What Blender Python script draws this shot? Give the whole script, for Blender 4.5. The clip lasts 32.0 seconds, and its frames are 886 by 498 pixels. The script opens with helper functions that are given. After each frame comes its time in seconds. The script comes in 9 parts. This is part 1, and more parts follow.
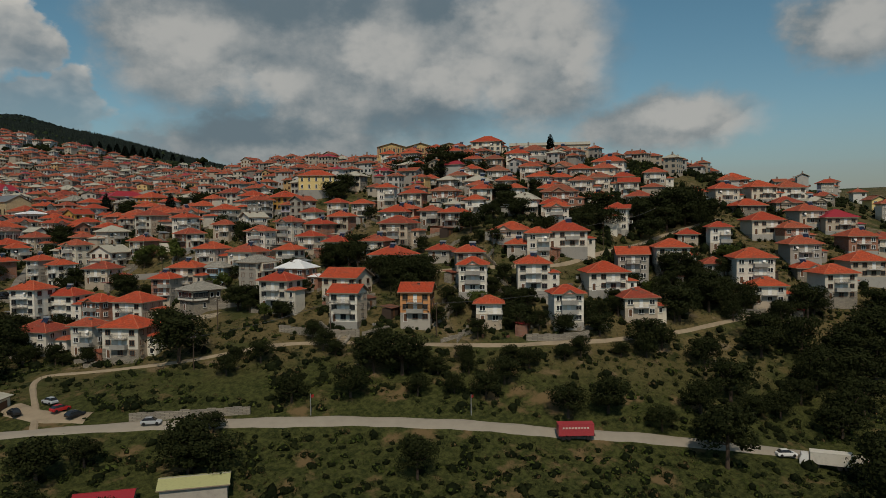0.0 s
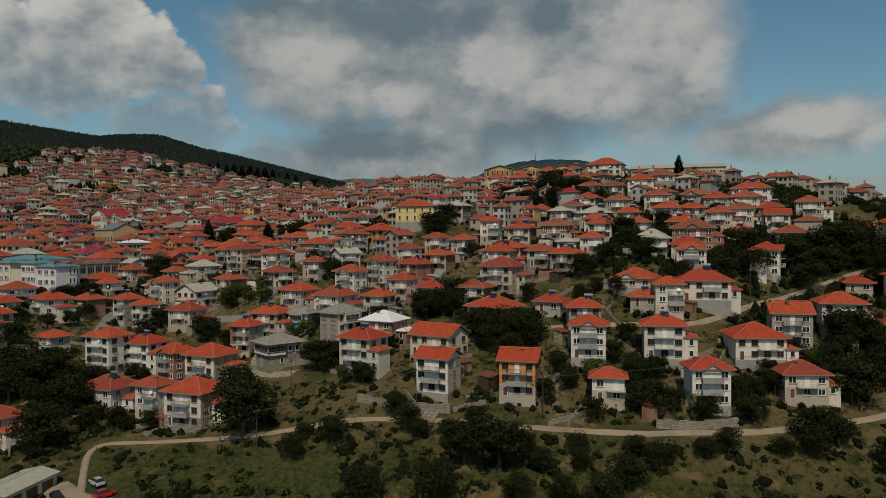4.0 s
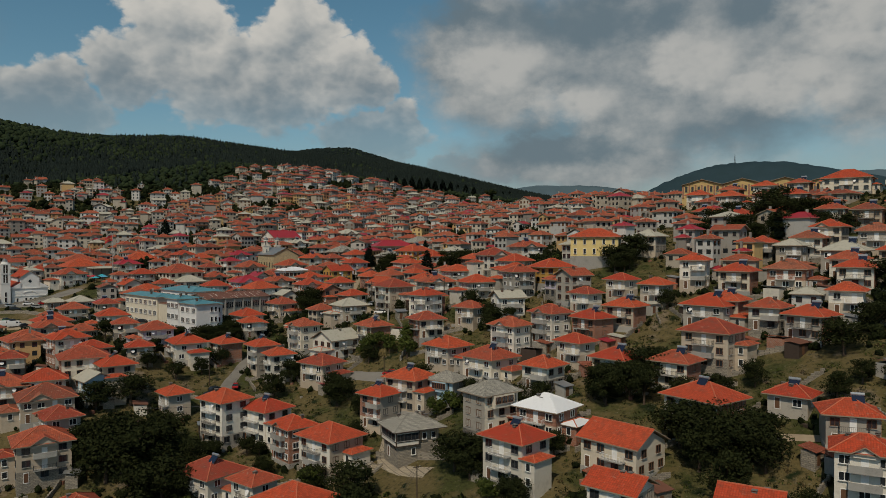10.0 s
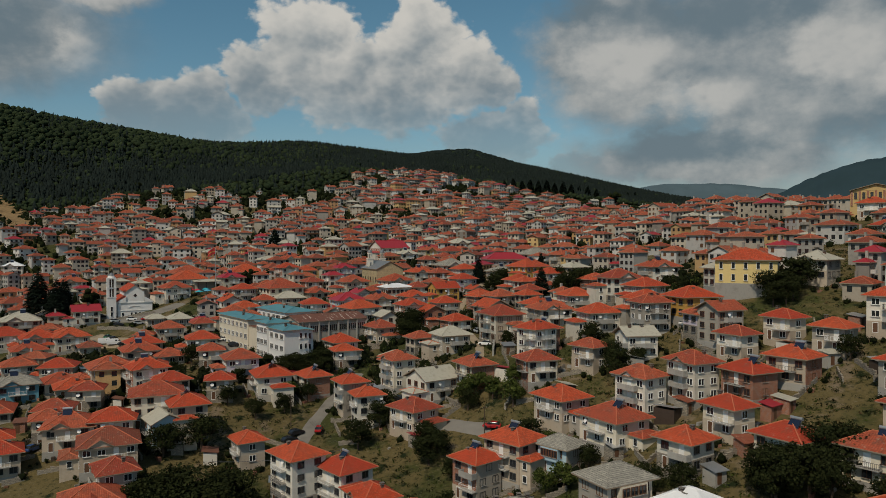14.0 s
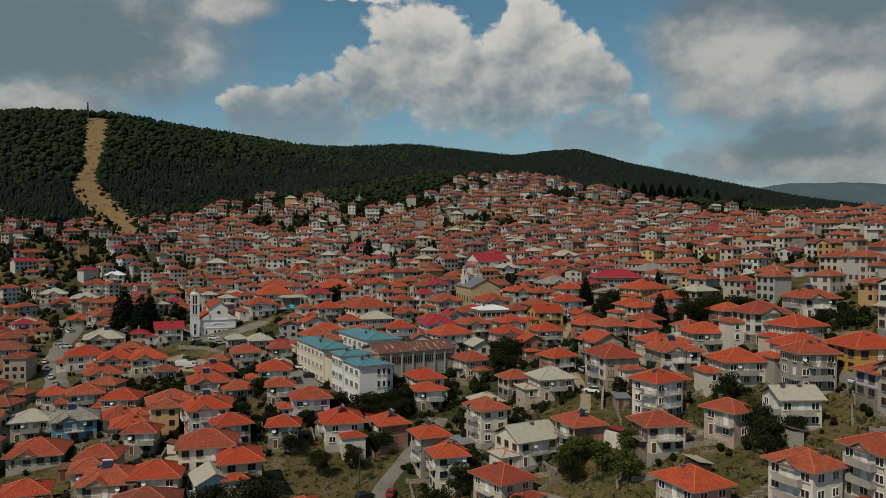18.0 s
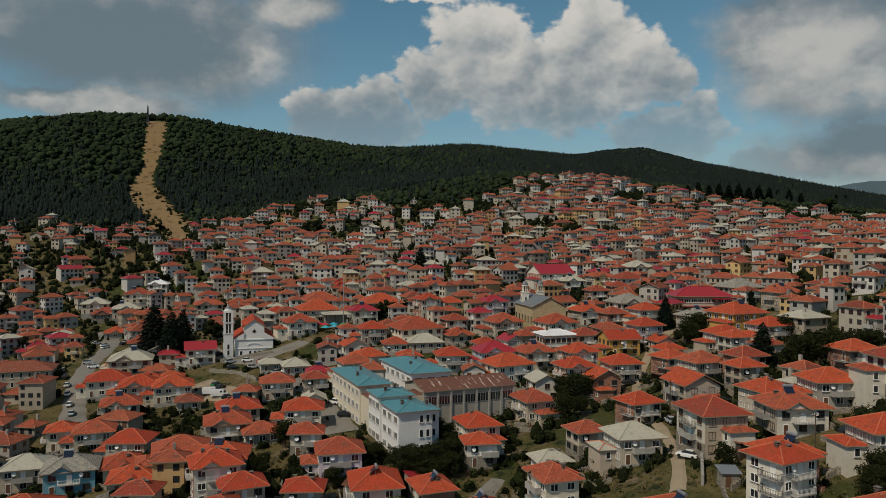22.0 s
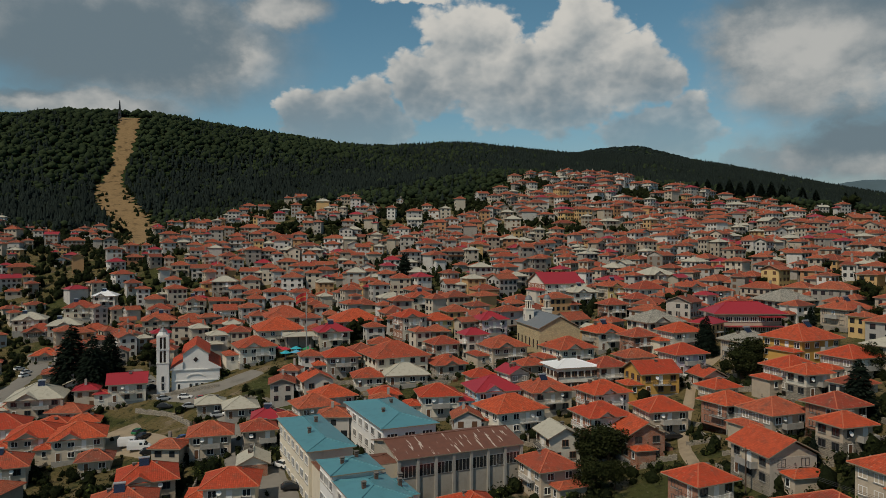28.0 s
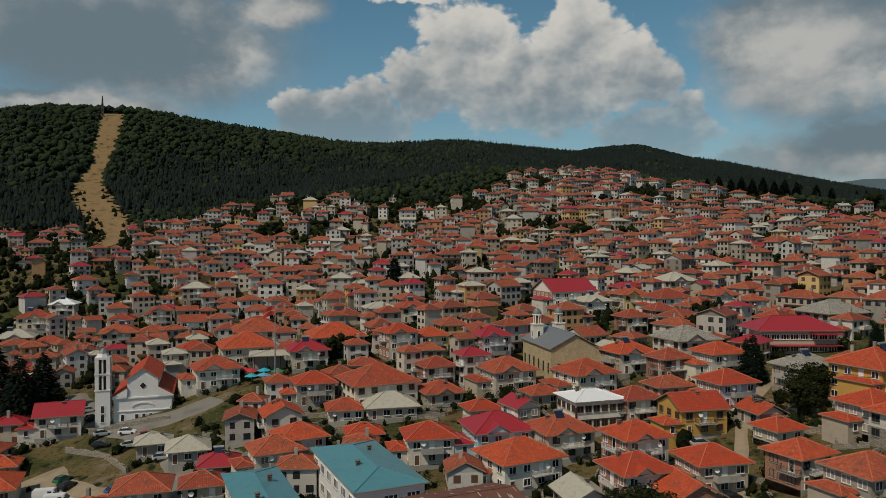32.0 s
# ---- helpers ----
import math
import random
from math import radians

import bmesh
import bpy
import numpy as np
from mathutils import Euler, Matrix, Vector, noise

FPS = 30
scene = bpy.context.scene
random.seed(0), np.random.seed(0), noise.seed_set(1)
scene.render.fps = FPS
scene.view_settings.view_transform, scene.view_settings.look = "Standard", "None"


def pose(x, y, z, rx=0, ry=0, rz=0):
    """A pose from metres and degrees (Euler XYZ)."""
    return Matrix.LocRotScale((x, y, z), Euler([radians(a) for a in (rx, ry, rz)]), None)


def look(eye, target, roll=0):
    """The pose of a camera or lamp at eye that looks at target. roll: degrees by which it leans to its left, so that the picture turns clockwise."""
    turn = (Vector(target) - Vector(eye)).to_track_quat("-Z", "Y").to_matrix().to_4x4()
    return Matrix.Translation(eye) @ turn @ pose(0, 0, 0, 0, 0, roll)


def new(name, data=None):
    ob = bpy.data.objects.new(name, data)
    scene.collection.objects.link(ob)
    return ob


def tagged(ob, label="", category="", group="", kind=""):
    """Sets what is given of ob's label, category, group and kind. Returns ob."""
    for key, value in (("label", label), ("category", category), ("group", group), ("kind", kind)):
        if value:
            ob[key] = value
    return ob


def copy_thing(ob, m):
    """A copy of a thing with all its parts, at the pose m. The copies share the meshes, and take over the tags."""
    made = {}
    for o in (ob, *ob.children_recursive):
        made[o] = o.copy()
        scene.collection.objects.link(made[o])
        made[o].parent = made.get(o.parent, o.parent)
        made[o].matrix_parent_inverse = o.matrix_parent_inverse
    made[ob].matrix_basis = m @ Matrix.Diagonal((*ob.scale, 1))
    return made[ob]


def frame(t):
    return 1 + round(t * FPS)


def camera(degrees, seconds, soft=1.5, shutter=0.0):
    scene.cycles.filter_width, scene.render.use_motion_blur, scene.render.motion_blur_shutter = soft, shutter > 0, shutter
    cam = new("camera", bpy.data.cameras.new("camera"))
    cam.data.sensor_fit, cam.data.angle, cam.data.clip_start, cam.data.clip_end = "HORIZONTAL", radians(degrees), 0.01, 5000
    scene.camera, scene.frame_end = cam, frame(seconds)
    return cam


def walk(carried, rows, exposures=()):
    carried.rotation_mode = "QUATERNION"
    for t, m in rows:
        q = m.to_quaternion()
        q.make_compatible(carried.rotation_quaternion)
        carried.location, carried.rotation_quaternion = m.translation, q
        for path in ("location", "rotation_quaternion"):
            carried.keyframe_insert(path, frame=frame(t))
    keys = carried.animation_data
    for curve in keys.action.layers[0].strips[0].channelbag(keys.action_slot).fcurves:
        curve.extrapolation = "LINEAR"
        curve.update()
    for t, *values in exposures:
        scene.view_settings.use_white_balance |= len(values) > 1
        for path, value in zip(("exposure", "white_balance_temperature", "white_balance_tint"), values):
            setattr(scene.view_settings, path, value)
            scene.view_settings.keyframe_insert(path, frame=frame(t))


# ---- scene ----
cam = camera(63.80, 32.0, soft=0.6)
PATH = [
    (0.0, pose(-57.16, -110.25, 31.77, 87.866, 0.622, -39.261)),
    (1.0, pose(-52.06, -104.81, 34.37, 88.185, 0.542, -37.302)),
    (2.0, pose(-47.01, -99.25, 36.77, 88.466, 0.466, -34.974)),
    (3.0, pose(-42.02, -93.49, 38.84, 88.690, 0.383, -32.544)),
    (3.5, pose(-39.57, -90.54, 39.77, 88.781, 0.341, -31.341)),
    (5.5, pose(-30.36, -78.17, 43.09, 89.089, 0.206, -26.495)),
    (6.0, pose(-28.19, -75.01, 43.86, 89.148, 0.183, -25.247)),
    (7.0, pose(-24.04, -68.51, 45.40, 89.230, 0.161, -22.730)),
    (8.0, pose(-20.20, -61.64, 47.07, 89.314, 0.141, -20.275)),
    (9.0, pose(-16.79, -54.55, 48.77, 89.371, 0.122, -17.796)),
    (10.0, pose(-13.60, -47.48, 50.37, 89.396, 0.077, -15.352)),
    (11.0, pose(-10.73, -40.33, 51.91, 89.391, 0.033, -12.896)),
    (12.0, pose(-8.18, -33.12, 53.42, 89.380, 0.006, -10.434)),
    (13.0, pose(-5.87, -25.91, 54.94, 89.386, -0.005, -8.009)),
    (14.0, pose(-3.84, -18.62, 56.39, 89.384, 0.003, -5.651)),
    (14.5, pose(-2.93, -14.93, 57.13, 89.401, 0.001, -4.515)),
    (16.5, pose(-0.00, -0.00, 60.00, 89.429, -0.078, -0.000)),
    (17.0, pose(0.44, 3.73, 60.76, 89.425, -0.134, 1.078)),
    (18.0, pose(0.99, 11.22, 62.31, 89.429, -0.261, 2.906)),
    (19.0, pose(1.16, 18.84, 63.85, 89.429, -0.368, 4.685)),
    (20.0, pose(1.05, 26.62, 65.24, 89.376, -0.436, 6.504)),
    (20.5, pose(0.89, 30.56, 65.88, 89.377, -0.444, 7.260)),
    (21.0, pose(0.68, 34.52, 66.43, 89.379, -0.434, 7.768)),
    (21.5, pose(0.45, 38.50, 66.87, 89.368, -0.409, 7.795)),
    (22.0, pose(0.18, 42.50, 67.21, 89.357, -0.373, 7.718)),
    (23.0, pose(-0.51, 50.51, 67.57, 89.357, -0.278, 7.585)),
    (24.0, pose(-1.42, 58.53, 67.61, 89.364, -0.169, 7.489)),
    (25.0, pose(-2.30, 66.53, 67.61, 89.391, -0.080, 7.373)),
    (25.5, pose(-2.69, 70.54, 67.68, 89.396, -0.056, 7.323)),
    (27.5, pose(-3.99, 86.74, 68.58, 89.424, -0.111, 7.095)),
    (28.0, pose(-4.34, 90.82, 68.74, 89.424, -0.115, 7.068)),
    (29.0, pose(-5.06, 98.97, 68.94, 89.392, -0.107, 6.993)),
    (30.0, pose(-5.78, 107.14, 69.15, 89.406, -0.079, 6.933)),
    (31.0, pose(-6.54, 115.30, 69.37, 89.409, -0.047, 6.874)),
    (32.0, pose(-7.37, 123.52, 69.69, 89.416, -0.037, 6.828)),
]
walk(cam, PATH, [(0.0, -0.58, 6650, 10), (3.0, -0.56, 6650, 10), (8.0, -0.50, 6650, 10), (14.0, -0.43, 6650, 10), (20.0, -0.39, 6650, 10), (32.0, -0.40, 6650, 10)])

# ---- sky, sun and exposure ----
SUN_FROM = Vector((-0.56, -0.83, 0.0)).normalized()
SUN_HEIGHT = radians(50)


def make_world():
    world = bpy.data.worlds.new("cloudy_sky")
    scene.world = world
    world.use_nodes = True
    nt = world.node_tree
    nt.nodes.clear()
    N, L = nt.nodes.new, nt.links.new

    def put(sock, value):
        if isinstance(value, (int, float)):
            sock.default_value = value
        else:
            L(value, sock)

    def math_node(op, a, b=0.0, c=0.0, clamp=False):
        n = N("ShaderNodeMath")
        n.operation, n.use_clamp = op, clamp
        for s, v in zip(n.inputs, (a, b, c)):
            put(s, v)
        return n.outputs[0]

    def smooth(v, lo, hi):
        n = N("ShaderNodeMapRange")
        n.interpolation_type = "SMOOTHSTEP"
        put(n.inputs["Value"], v)
        n.inputs["From Min"].default_value, n.inputs["From Max"].default_value = lo, hi
        return n.outputs[0]

    def mix(fac, a, b):
        n = N("ShaderNodeMix")
        n.data_type = "RGBA"
        put(n.inputs[0], fac)
        for s, v in ((n.inputs[6], a), (n.inputs[7], b)):
            if isinstance(v, tuple):
                s.default_value = (*v, 1)
            else:
                L(v, s)
        return n.outputs[2]

    coord = N("ShaderNodeTexCoord")
    sep = N("ShaderNodeSeparateXYZ")
    L(coord.outputs["Generated"], sep.inputs[0])
    az = math_node("MULTIPLY", math_node("ARCTAN2", sep.outputs[0], sep.outputs[1]), 57.2958)
    el = math_node("MULTIPLY", math_node("ARCSINE", sep.outputs[2]), 57.2958)
    comb = N("ShaderNodeCombineXYZ")
    put(comb.inputs[0], az)
    put(comb.inputs[1], math_node("MULTIPLY", el, 1.35))

    def add(*values):
        total = values[0]
        for v in values[1:]:
            total = math_node("ADD", total, v)
        return total

    def times(a, b):
        return math_node("MULTIPLY", a, b)

    def less(a, b):
        return math_node("SUBTRACT", a, b)

    def moved(vector, shift):
        n = N("ShaderNodeVectorMath")
        L(vector, n.inputs[0])
        n.inputs[1].default_value = (*shift, 0)
        return n.outputs[0]

    def noise_at(vector, scale, detail, rough):
        n = N("ShaderNodeTexNoise")
        n.inputs["Scale"].default_value, n.inputs["Detail"].default_value, n.inputs["Roughness"].default_value = scale, detail, rough
        L(vector, n.inputs["Vector"])
        return n

    # every cloud form is bent by slow and quick swirls
    swirl = noise_at(comb.outputs[0], 0.22, 6, 0.6)
    split = N("ShaderNodeSeparateXYZ")
    L(swirl.outputs["Color"], split.inputs[0])
    waz = add(az, times(less(split.outputs[0], 0.5), 5.0))
    wel = add(el, times(less(split.outputs[1], 0.5), 3.0))
    bent = N("ShaderNodeVectorMath")
    bent.operation = "MULTIPLY_ADD"
    L(swirl.outputs["Color"], bent.inputs[0])
    bent.inputs[1].default_value = (1.8, 1.8, 0)
    L(comb.outputs[0], bent.inputs[2])

    def puffs(shift):
        """Rounded heads in three sizes, 0 in the folds and 1 on the crowns."""
        total = None
        for scale, share in ((0.27, 0.5), (0.62, 0.3), (1.5, 0.2)):
            n = N("ShaderNodeTexVoronoi")
            n.feature = "SMOOTH_F1"
            n.inputs["Scale"].default_value, n.inputs["Smoothness"].default_value = scale, 0.35
            L(moved(bent.outputs[0], shift), n.inputs["Vector"])
            v = times(less(1.0, times(n.outputs["Distance"], 1.35)), share)
            total = v if total is None else add(total, v)
        return total

    def heap(clouds):
        """How deep inside the nearest of the clouds (azimuth, height, half sizes in degrees) a direction lies."""
        best = None
        for a0, e0, ra, re in clouds:
            da, de = times(less(waz, a0), 1 / ra), times(less(wel, e0), 1 / re)
            d = less(1.0, math_node("SQRT", add(times(da, da), times(de, de))))
            best = d if best is None else math_node("MAXIMUM", best, d)
        return best

    def patch(clouds):
        return smooth(heap(clouds), 0.0, 0.75)

    crown, crown_sunward = puffs((0.0, 0.0)), puffs((-0.75, 1.0))
    broad, fine = noise_at(comb.outputs[0], 0.11, 8, 0.58).outputs["Fac"], noise_at(comb.outputs[0], 0.5, 8, 0.6).outputs["Fac"]
    broad_sunward = noise_at(moved(comb.outputs[0], (-1.2, 1.8)), 0.11, 8, 0.58).outputs["Fac"]

    cumulus = heap([(-5.0, 15.4, 5.4, 5.0), (-8.4, 12.6, 4.0, 3.8), (3.9, 15.2, 4.6, 5.0), (0.4, 12.2, 11.0, 4.6), (8.2, 12.8, 4.2, 3.8), (-14.2, 9.2, 7.0, 3.4), (-17.4, 9.6, 3.4, 3.2), (-13.0, 10.4, 3.2, 3.2),
                    (9.6, 8.4, 6.2, 3.0), (11.7, 9.4, 2.9, 3.0), (17.4, 5.6, 4.4, 1.6), (-9.6, 19.2, 4.6, 1.2)])
    c_in = add(times(cumulus, 1.75), times(less(crown, 0.46), 0.85), times(less(fine, 0.5), 0.7))
    low = smooth(add(el, times(less(broad, 0.5), 5.0)), 6.5, 12.5)
    c_mask = times(smooth(c_in, 0.10, 0.46), add(0.5, times(low, 0.5)))
    c_light = add(0.46, times(less(crown, crown_sunward), 0.5), times(less(broad, broad_sunward), 1.2), times(less(el, 12.5), 0.07), times(less(0.75, c_in), 0.28), times(less(fine, 0.5), 0.3))
    c_light = smooth(c_light, 0.0, 1.0)

    deck = heap([(33, 13.5, 20, 10), (20, 14.5, 8.5, 7.5), (46, 13, 8.5, 8), (56, 7.6, 9, 2.6), (69, 13.0, 5.5, 3.6), (-31, 14.8, 15.0, 6.0), (-20, 17.6, 5.0, 2.2), (-34, 9.8, 9, 1.5), (26, 6.5, 12, 3.2), (64, 18.5, 6, 1.4)])
    rest = less(times(smooth(el, 20.0, 45.0), 0.75), 0.45)
    rough = add(times(less(broad, 0.5), 1.3), times(less(fine, 0.5), 0.5))
    d_in = math_node("MAXIMUM", add(times(deck, 1.6), times(rough, add(0.2, times(smooth(az, -26.0, 0.0), 0.4))), times(less(crown, 0.5), 0.15)), add(rest, rough))
    d_mask = smooth(d_in, -0.1, 0.75)
    bright = patch([(34.5, 13.2, 4.5, 3.4), (46.5, 15.4, 6.5, 3.6), (51, 12.6, 3.0, 3.0), (42, 11.0, 6.0, 2.4), (19.5, 13.8, 5.0, 3.0), (25, 10.8, 5.0, 1.8), (58, 8.0, 6.0, 1.6), (69, 13.4, 4.5, 2.6), (-20, 17.6, 4.6, 2.0), (-21.4, 13.6, 2.0, 2.2), (-35, 9.6, 7.0, 1.4), (63, 6.8, 4.0, 1.3)])
    shade = patch([(27, 16.8, 8.5, 3.2), (15.5, 18.2, 5.0, 2.4), (-32, 14.2, 9.5, 3.6), (-38, 12.0, 6.0, 2.2), (24, 7.6, 9.0, 2.2), (39, 7.6, 8.0, 2.0), (38.5, 17.0, 2.6, 2.0)])
    d_light = add(times(smooth(az, -24.0, 16.0), 0.22), 0.22, times(bright, 0.46), times(shade, -0.42), times(less(broad, broad_sunward), 1.5), times(less(crown, crown_sunward), add(0.1, times(bright, 0.4))), times(less(fine, 0.5), 0.35))
    d_light = smooth(d_light, 0.0, 1.0)
    c_col = mix(c_light, (3.0, 3.8, 4.35), (9.5, 9.3, 8.7))
    d_col = mix(d_light, (2.2, 2.95, 3.45), (7.4, 7.4, 7.1))
    d_col = mix(smooth(el, 22.0, 45.0), d_col, (1.9, 1.88, 1.8))

    sky = N("ShaderNodeTexSky")
    sky.sky_type = "NISHITA"
    sky.sun_disc = False
    sky.sun_elevation = SUN_HEIGHT
    sky.sun_rotation = math.atan2(SUN_FROM.x, SUN_FROM.y)
    sky.air_density, sky.dust_density, sky.ozone_density = 1.0, 0.6, 2.0
    blue = N("ShaderNodeHueSaturation")
    blue.inputs["Hue"].default_value, blue.inputs["Saturation"].default_value, blue.inputs["Value"].default_value = 0.475, 1.15, SKY_VALUE
    L(sky.outputs[0], blue.inputs["Color"])
    hazy = mix(smooth(el, -1.0, 9.0), mix(0.6, blue.outputs[0], (2.0, 2.5, 2.8)), blue.outputs[0])
    col = mix(math_node("MULTIPLY", d_mask, 0.94), hazy, d_col)
    col = mix(math_node("MULTIPLY", c_mask, 0.97), col, c_col)
    bg = N("ShaderNodeBackground")
    bg.inputs["Strength"].default_value = 0.08
    L(col, bg.inputs["Color"])
    out = N("ShaderNodeOutputWorld")
    L(bg.outputs[0], out.inputs[0])


SKY_VALUE = 1.14
make_world()
sun_data = bpy.data.lights.new("sun", "SUN")
sun_data.energy, sun_data.angle, sun_data.color = 3.3, radians(0.6), (1.0, 0.885, 0.71)
sun = new("sun", sun_data)
sun.matrix_world = look(SUN_FROM * 300 + Vector((0, 0, 300 * math.tan(SUN_HEIGHT))), (0, 0, 0))

# ---- materials ----
class Nodes:
    """A material under construction: short ways to make its nodes."""

    def __init__(self, name, rough=0.8, metal=0.0, spec=0.3):
        self.m = bpy.data.materials.new(name)
        self.m.use_nodes = True
        self.t = self.m.node_tree
        self.b = self.t.nodes["Principled BSDF"]
        self.b.inputs["Roughness"].default_value = rough
        self.b.inputs["Metallic"].default_value = metal
        self.b.inputs["Specular IOR Level"].default_value = spec
        self.coord = self.t.nodes.new("ShaderNodeTexCoord")

    def link(self, a, b):
        self.t.links.new(a, b)

    def put(self, sock, v):
        if isinstance(v, tuple):
            sock.default_value = (*v, 1)
        elif isinstance(v, (int, float)):
            sock.default_value = v
        else:
            self.link(v, sock)

    def noise(self, scale, detail=4, rough=0.55, where="Object", stretch=None):
        n = self.t.nodes.new("ShaderNodeTexNoise")
        n.inputs["Scale"].default_value, n.inputs["Detail"].default_value, n.inputs["Roughness"].default_value = scale, detail, rough
        v = self.coord.outputs[where]
        if stretch:
            s = self.t.nodes.new("ShaderNodeVectorMath")
            s.operation = "MULTIPLY"
            self.link(v, s.inputs[0])
            s.inputs[1].default_value = stretch
            v = s.outputs[0]
        self.link(v, n.inputs["Vector"])
        return n.outputs["Fac"]

    def voronoi(self, scale, feature="F1"):
        n = self.t.nodes.new("ShaderNodeTexVoronoi")
        n.feature = feature
        n.inputs["Scale"].default_value = scale
        self.link(self.coord.outputs["Object"], n.inputs["Vector"])
        return n.outputs["Distance"]

    def ramp(self, v, lo, hi):
        n = self.t.nodes.new("ShaderNodeMapRange")
        n.interpolation_type = "SMOOTHSTEP"
        self.put(n.inputs["Value"], v)
        n.inputs["From Min"].default_value, n.inputs["From Max"].default_value = lo, hi
        return n.outputs[0]

    def math(self, op, a, b=0.0, c=0.0):
        n = self.t.nodes.new("ShaderNodeMath")
        n.operation = op
        for s, v in zip(n.inputs, (a, b, c)):
            self.put(s, v)
        return n.outputs[0]

    def mix(self, f, a, b, how="MIX"):
        n = self.t.nodes.new("ShaderNodeMix")
        n.data_type, n.blend_type = "RGBA", how
        self.put(n.inputs[0], f)
        self.put(n.inputs[6], a)
        self.put(n.inputs[7], b)
        return n.outputs[2]

    def chance(self, where="object"):
        if where == "object":
            return self.t.nodes.new("ShaderNodeObjectInfo").outputs["Random"]
        return self.t.nodes.new("ShaderNodeNewGeometry").outputs["Random Per Island"]

    def done(self, colour, bump=None, strength=0.4, distance=0.05):
        self.put(self.b.inputs["Base Color"], colour)
        if bump is not None:
            n = self.t.nodes.new("ShaderNodeBump")
            n.inputs["Strength"].default_value, n.inputs["Distance"].default_value = strength, distance
            self.link(bump, n.inputs["Height"])
            self.link(n.outputs[0], self.b.inputs["Normal"])
        return self.m


def tile_material(name, a, b, c, old, chance="object"):
    """Clay roof tiles: courses and columns in relief, single tiles paler or darker, lichen and soot in patches."""
    k = Nodes(name, 0.75, 0, 0.25)
    sep = k.t.nodes.new("ShaderNodeSeparateXYZ")
    k.link(k.coord.outputs["Object"], sep.inputs[0])
    nrm = k.t.nodes.new("ShaderNodeSeparateXYZ")
    k.link(k.coord.outputs["Normal"], nrm.inputs[0])
    side = k.math("GREATER_THAN", k.math("ABSOLUTE", nrm.outputs[0]), k.math("ABSOLUTE", nrm.outputs[1]))
    along = k.math("ADD", k.math("MULTIPLY", sep.outputs[1], side), k.math("MULTIPLY", sep.outputs[0], k.math("SUBTRACT", 1.0, side)))
    course = k.math("FRACT", k.math("MULTIPLY", sep.outputs[2], 5.2))
    column = k.math("ABSOLUTE", k.math("SINE", k.math("MULTIPLY", along, 8.7)))
    cell = k.t.nodes.new("ShaderNodeCombineXYZ")
    k.link(k.math("FLOOR", k.math("MULTIPLY", sep.outputs[2], 5.2)), cell.inputs[0])
    k.link(k.math("FLOOR", k.math("MULTIPLY", along, 2.77)), cell.inputs[1])
    k.link(side, cell.inputs[2])
    white = k.t.nodes.new("ShaderNodeTexWhiteNoise")
    k.link(cell.outputs[0], white.inputs["Vector"])
    r = k.chance(chance)
    base = k.mix(k.ramp(r, 0.05, 0.5), a, b)
    base = k.mix(k.ramp(r, 0.5, 0.95), base, c)
    base = k.mix(k.math("MULTIPLY", white.outputs["Value"], 0.7), base, tuple(v * 0.5 for v in b))
    base = k.mix(k.math("MULTIPLY", k.ramp(k.noise(0.5, 5), 0.5, 0.75), old), base, (0.13, 0.07, 0.05))
    base = k.mix(k.math("MULTIPLY", k.ramp(k.noise(1.7, 5), 0.56, 0.8), old), base, (0.42, 0.30, 0.22))
    base = k.mix(k.math("MULTIPLY", k.ramp(k.noise(5.5, 4, 0.7), 0.52, 0.72), 0.55), base, tuple(v * 0.38 for v in c))
    base = k.mix(k.math("MULTIPLY", k.ramp(k.noise(3.2, 5, 0.7), 0.60, 0.74), 0.45), base, (0.50, 0.24, 0.14))
    groove = k.math("MAXIMUM", k.ramp(column, 0.45, 0.0), k.ramp(course, 0.75, 1.0))
    base = k.mix(k.math("MULTIPLY", groove, 0.4), base, tuple(v * 0.35 for v in c))
    relief = k.math("ADD", k.math("MULTIPLY", course, -0.8), k.math("MULTIPLY", column, 0.7))
    return k.done(base, relief, 0.6, 0.08)


def plaster(name, pale, dark, stain=0.5, relief=0.15, chance="object"):
    k = Nodes(name, 0.9, 0, 0.15)
    r = k.chance(chance)
    c = k.mix(r, pale, dark)
    c = k.mix(k.math("MULTIPLY", k.ramp(k.noise(0.45, 6, 0.65), 0.48, 0.8), stain), c, tuple(v * 0.55 for v in dark))
    c = k.mix(k.math("MULTIPLY", k.ramp(k.noise(1.1, 5, 0.6, "Object", (1.0, 1.0, 0.18)), 0.55, 0.8), stain * 0.7), c, tuple(v * 0.6 for v in dark))
    c = k.mix(k.math("MULTIPLY", k.ramp(k.noise(3.5, 6, 0.72), 0.5, 0.7), 0.12 + 0.15 * stain), c, tuple(v * 0.5 for v in dark))
    return k.done(c, k.noise(14, 4), relief, 0.03)


def plain(name, colour, rough=0.6, metal=0.0, spec=0.4, wear=0.25, scale=2.0):
    k = Nodes(name, rough, metal, spec)
    c = k.mix(k.math("MULTIPLY", k.ramp(k.noise(scale, 5), 0.45, 0.8), wear), colour, tuple(v * 0.45 for v in colour))
    return k.done(c, k.noise(scale * 9, 3), 0.1, 0.02)


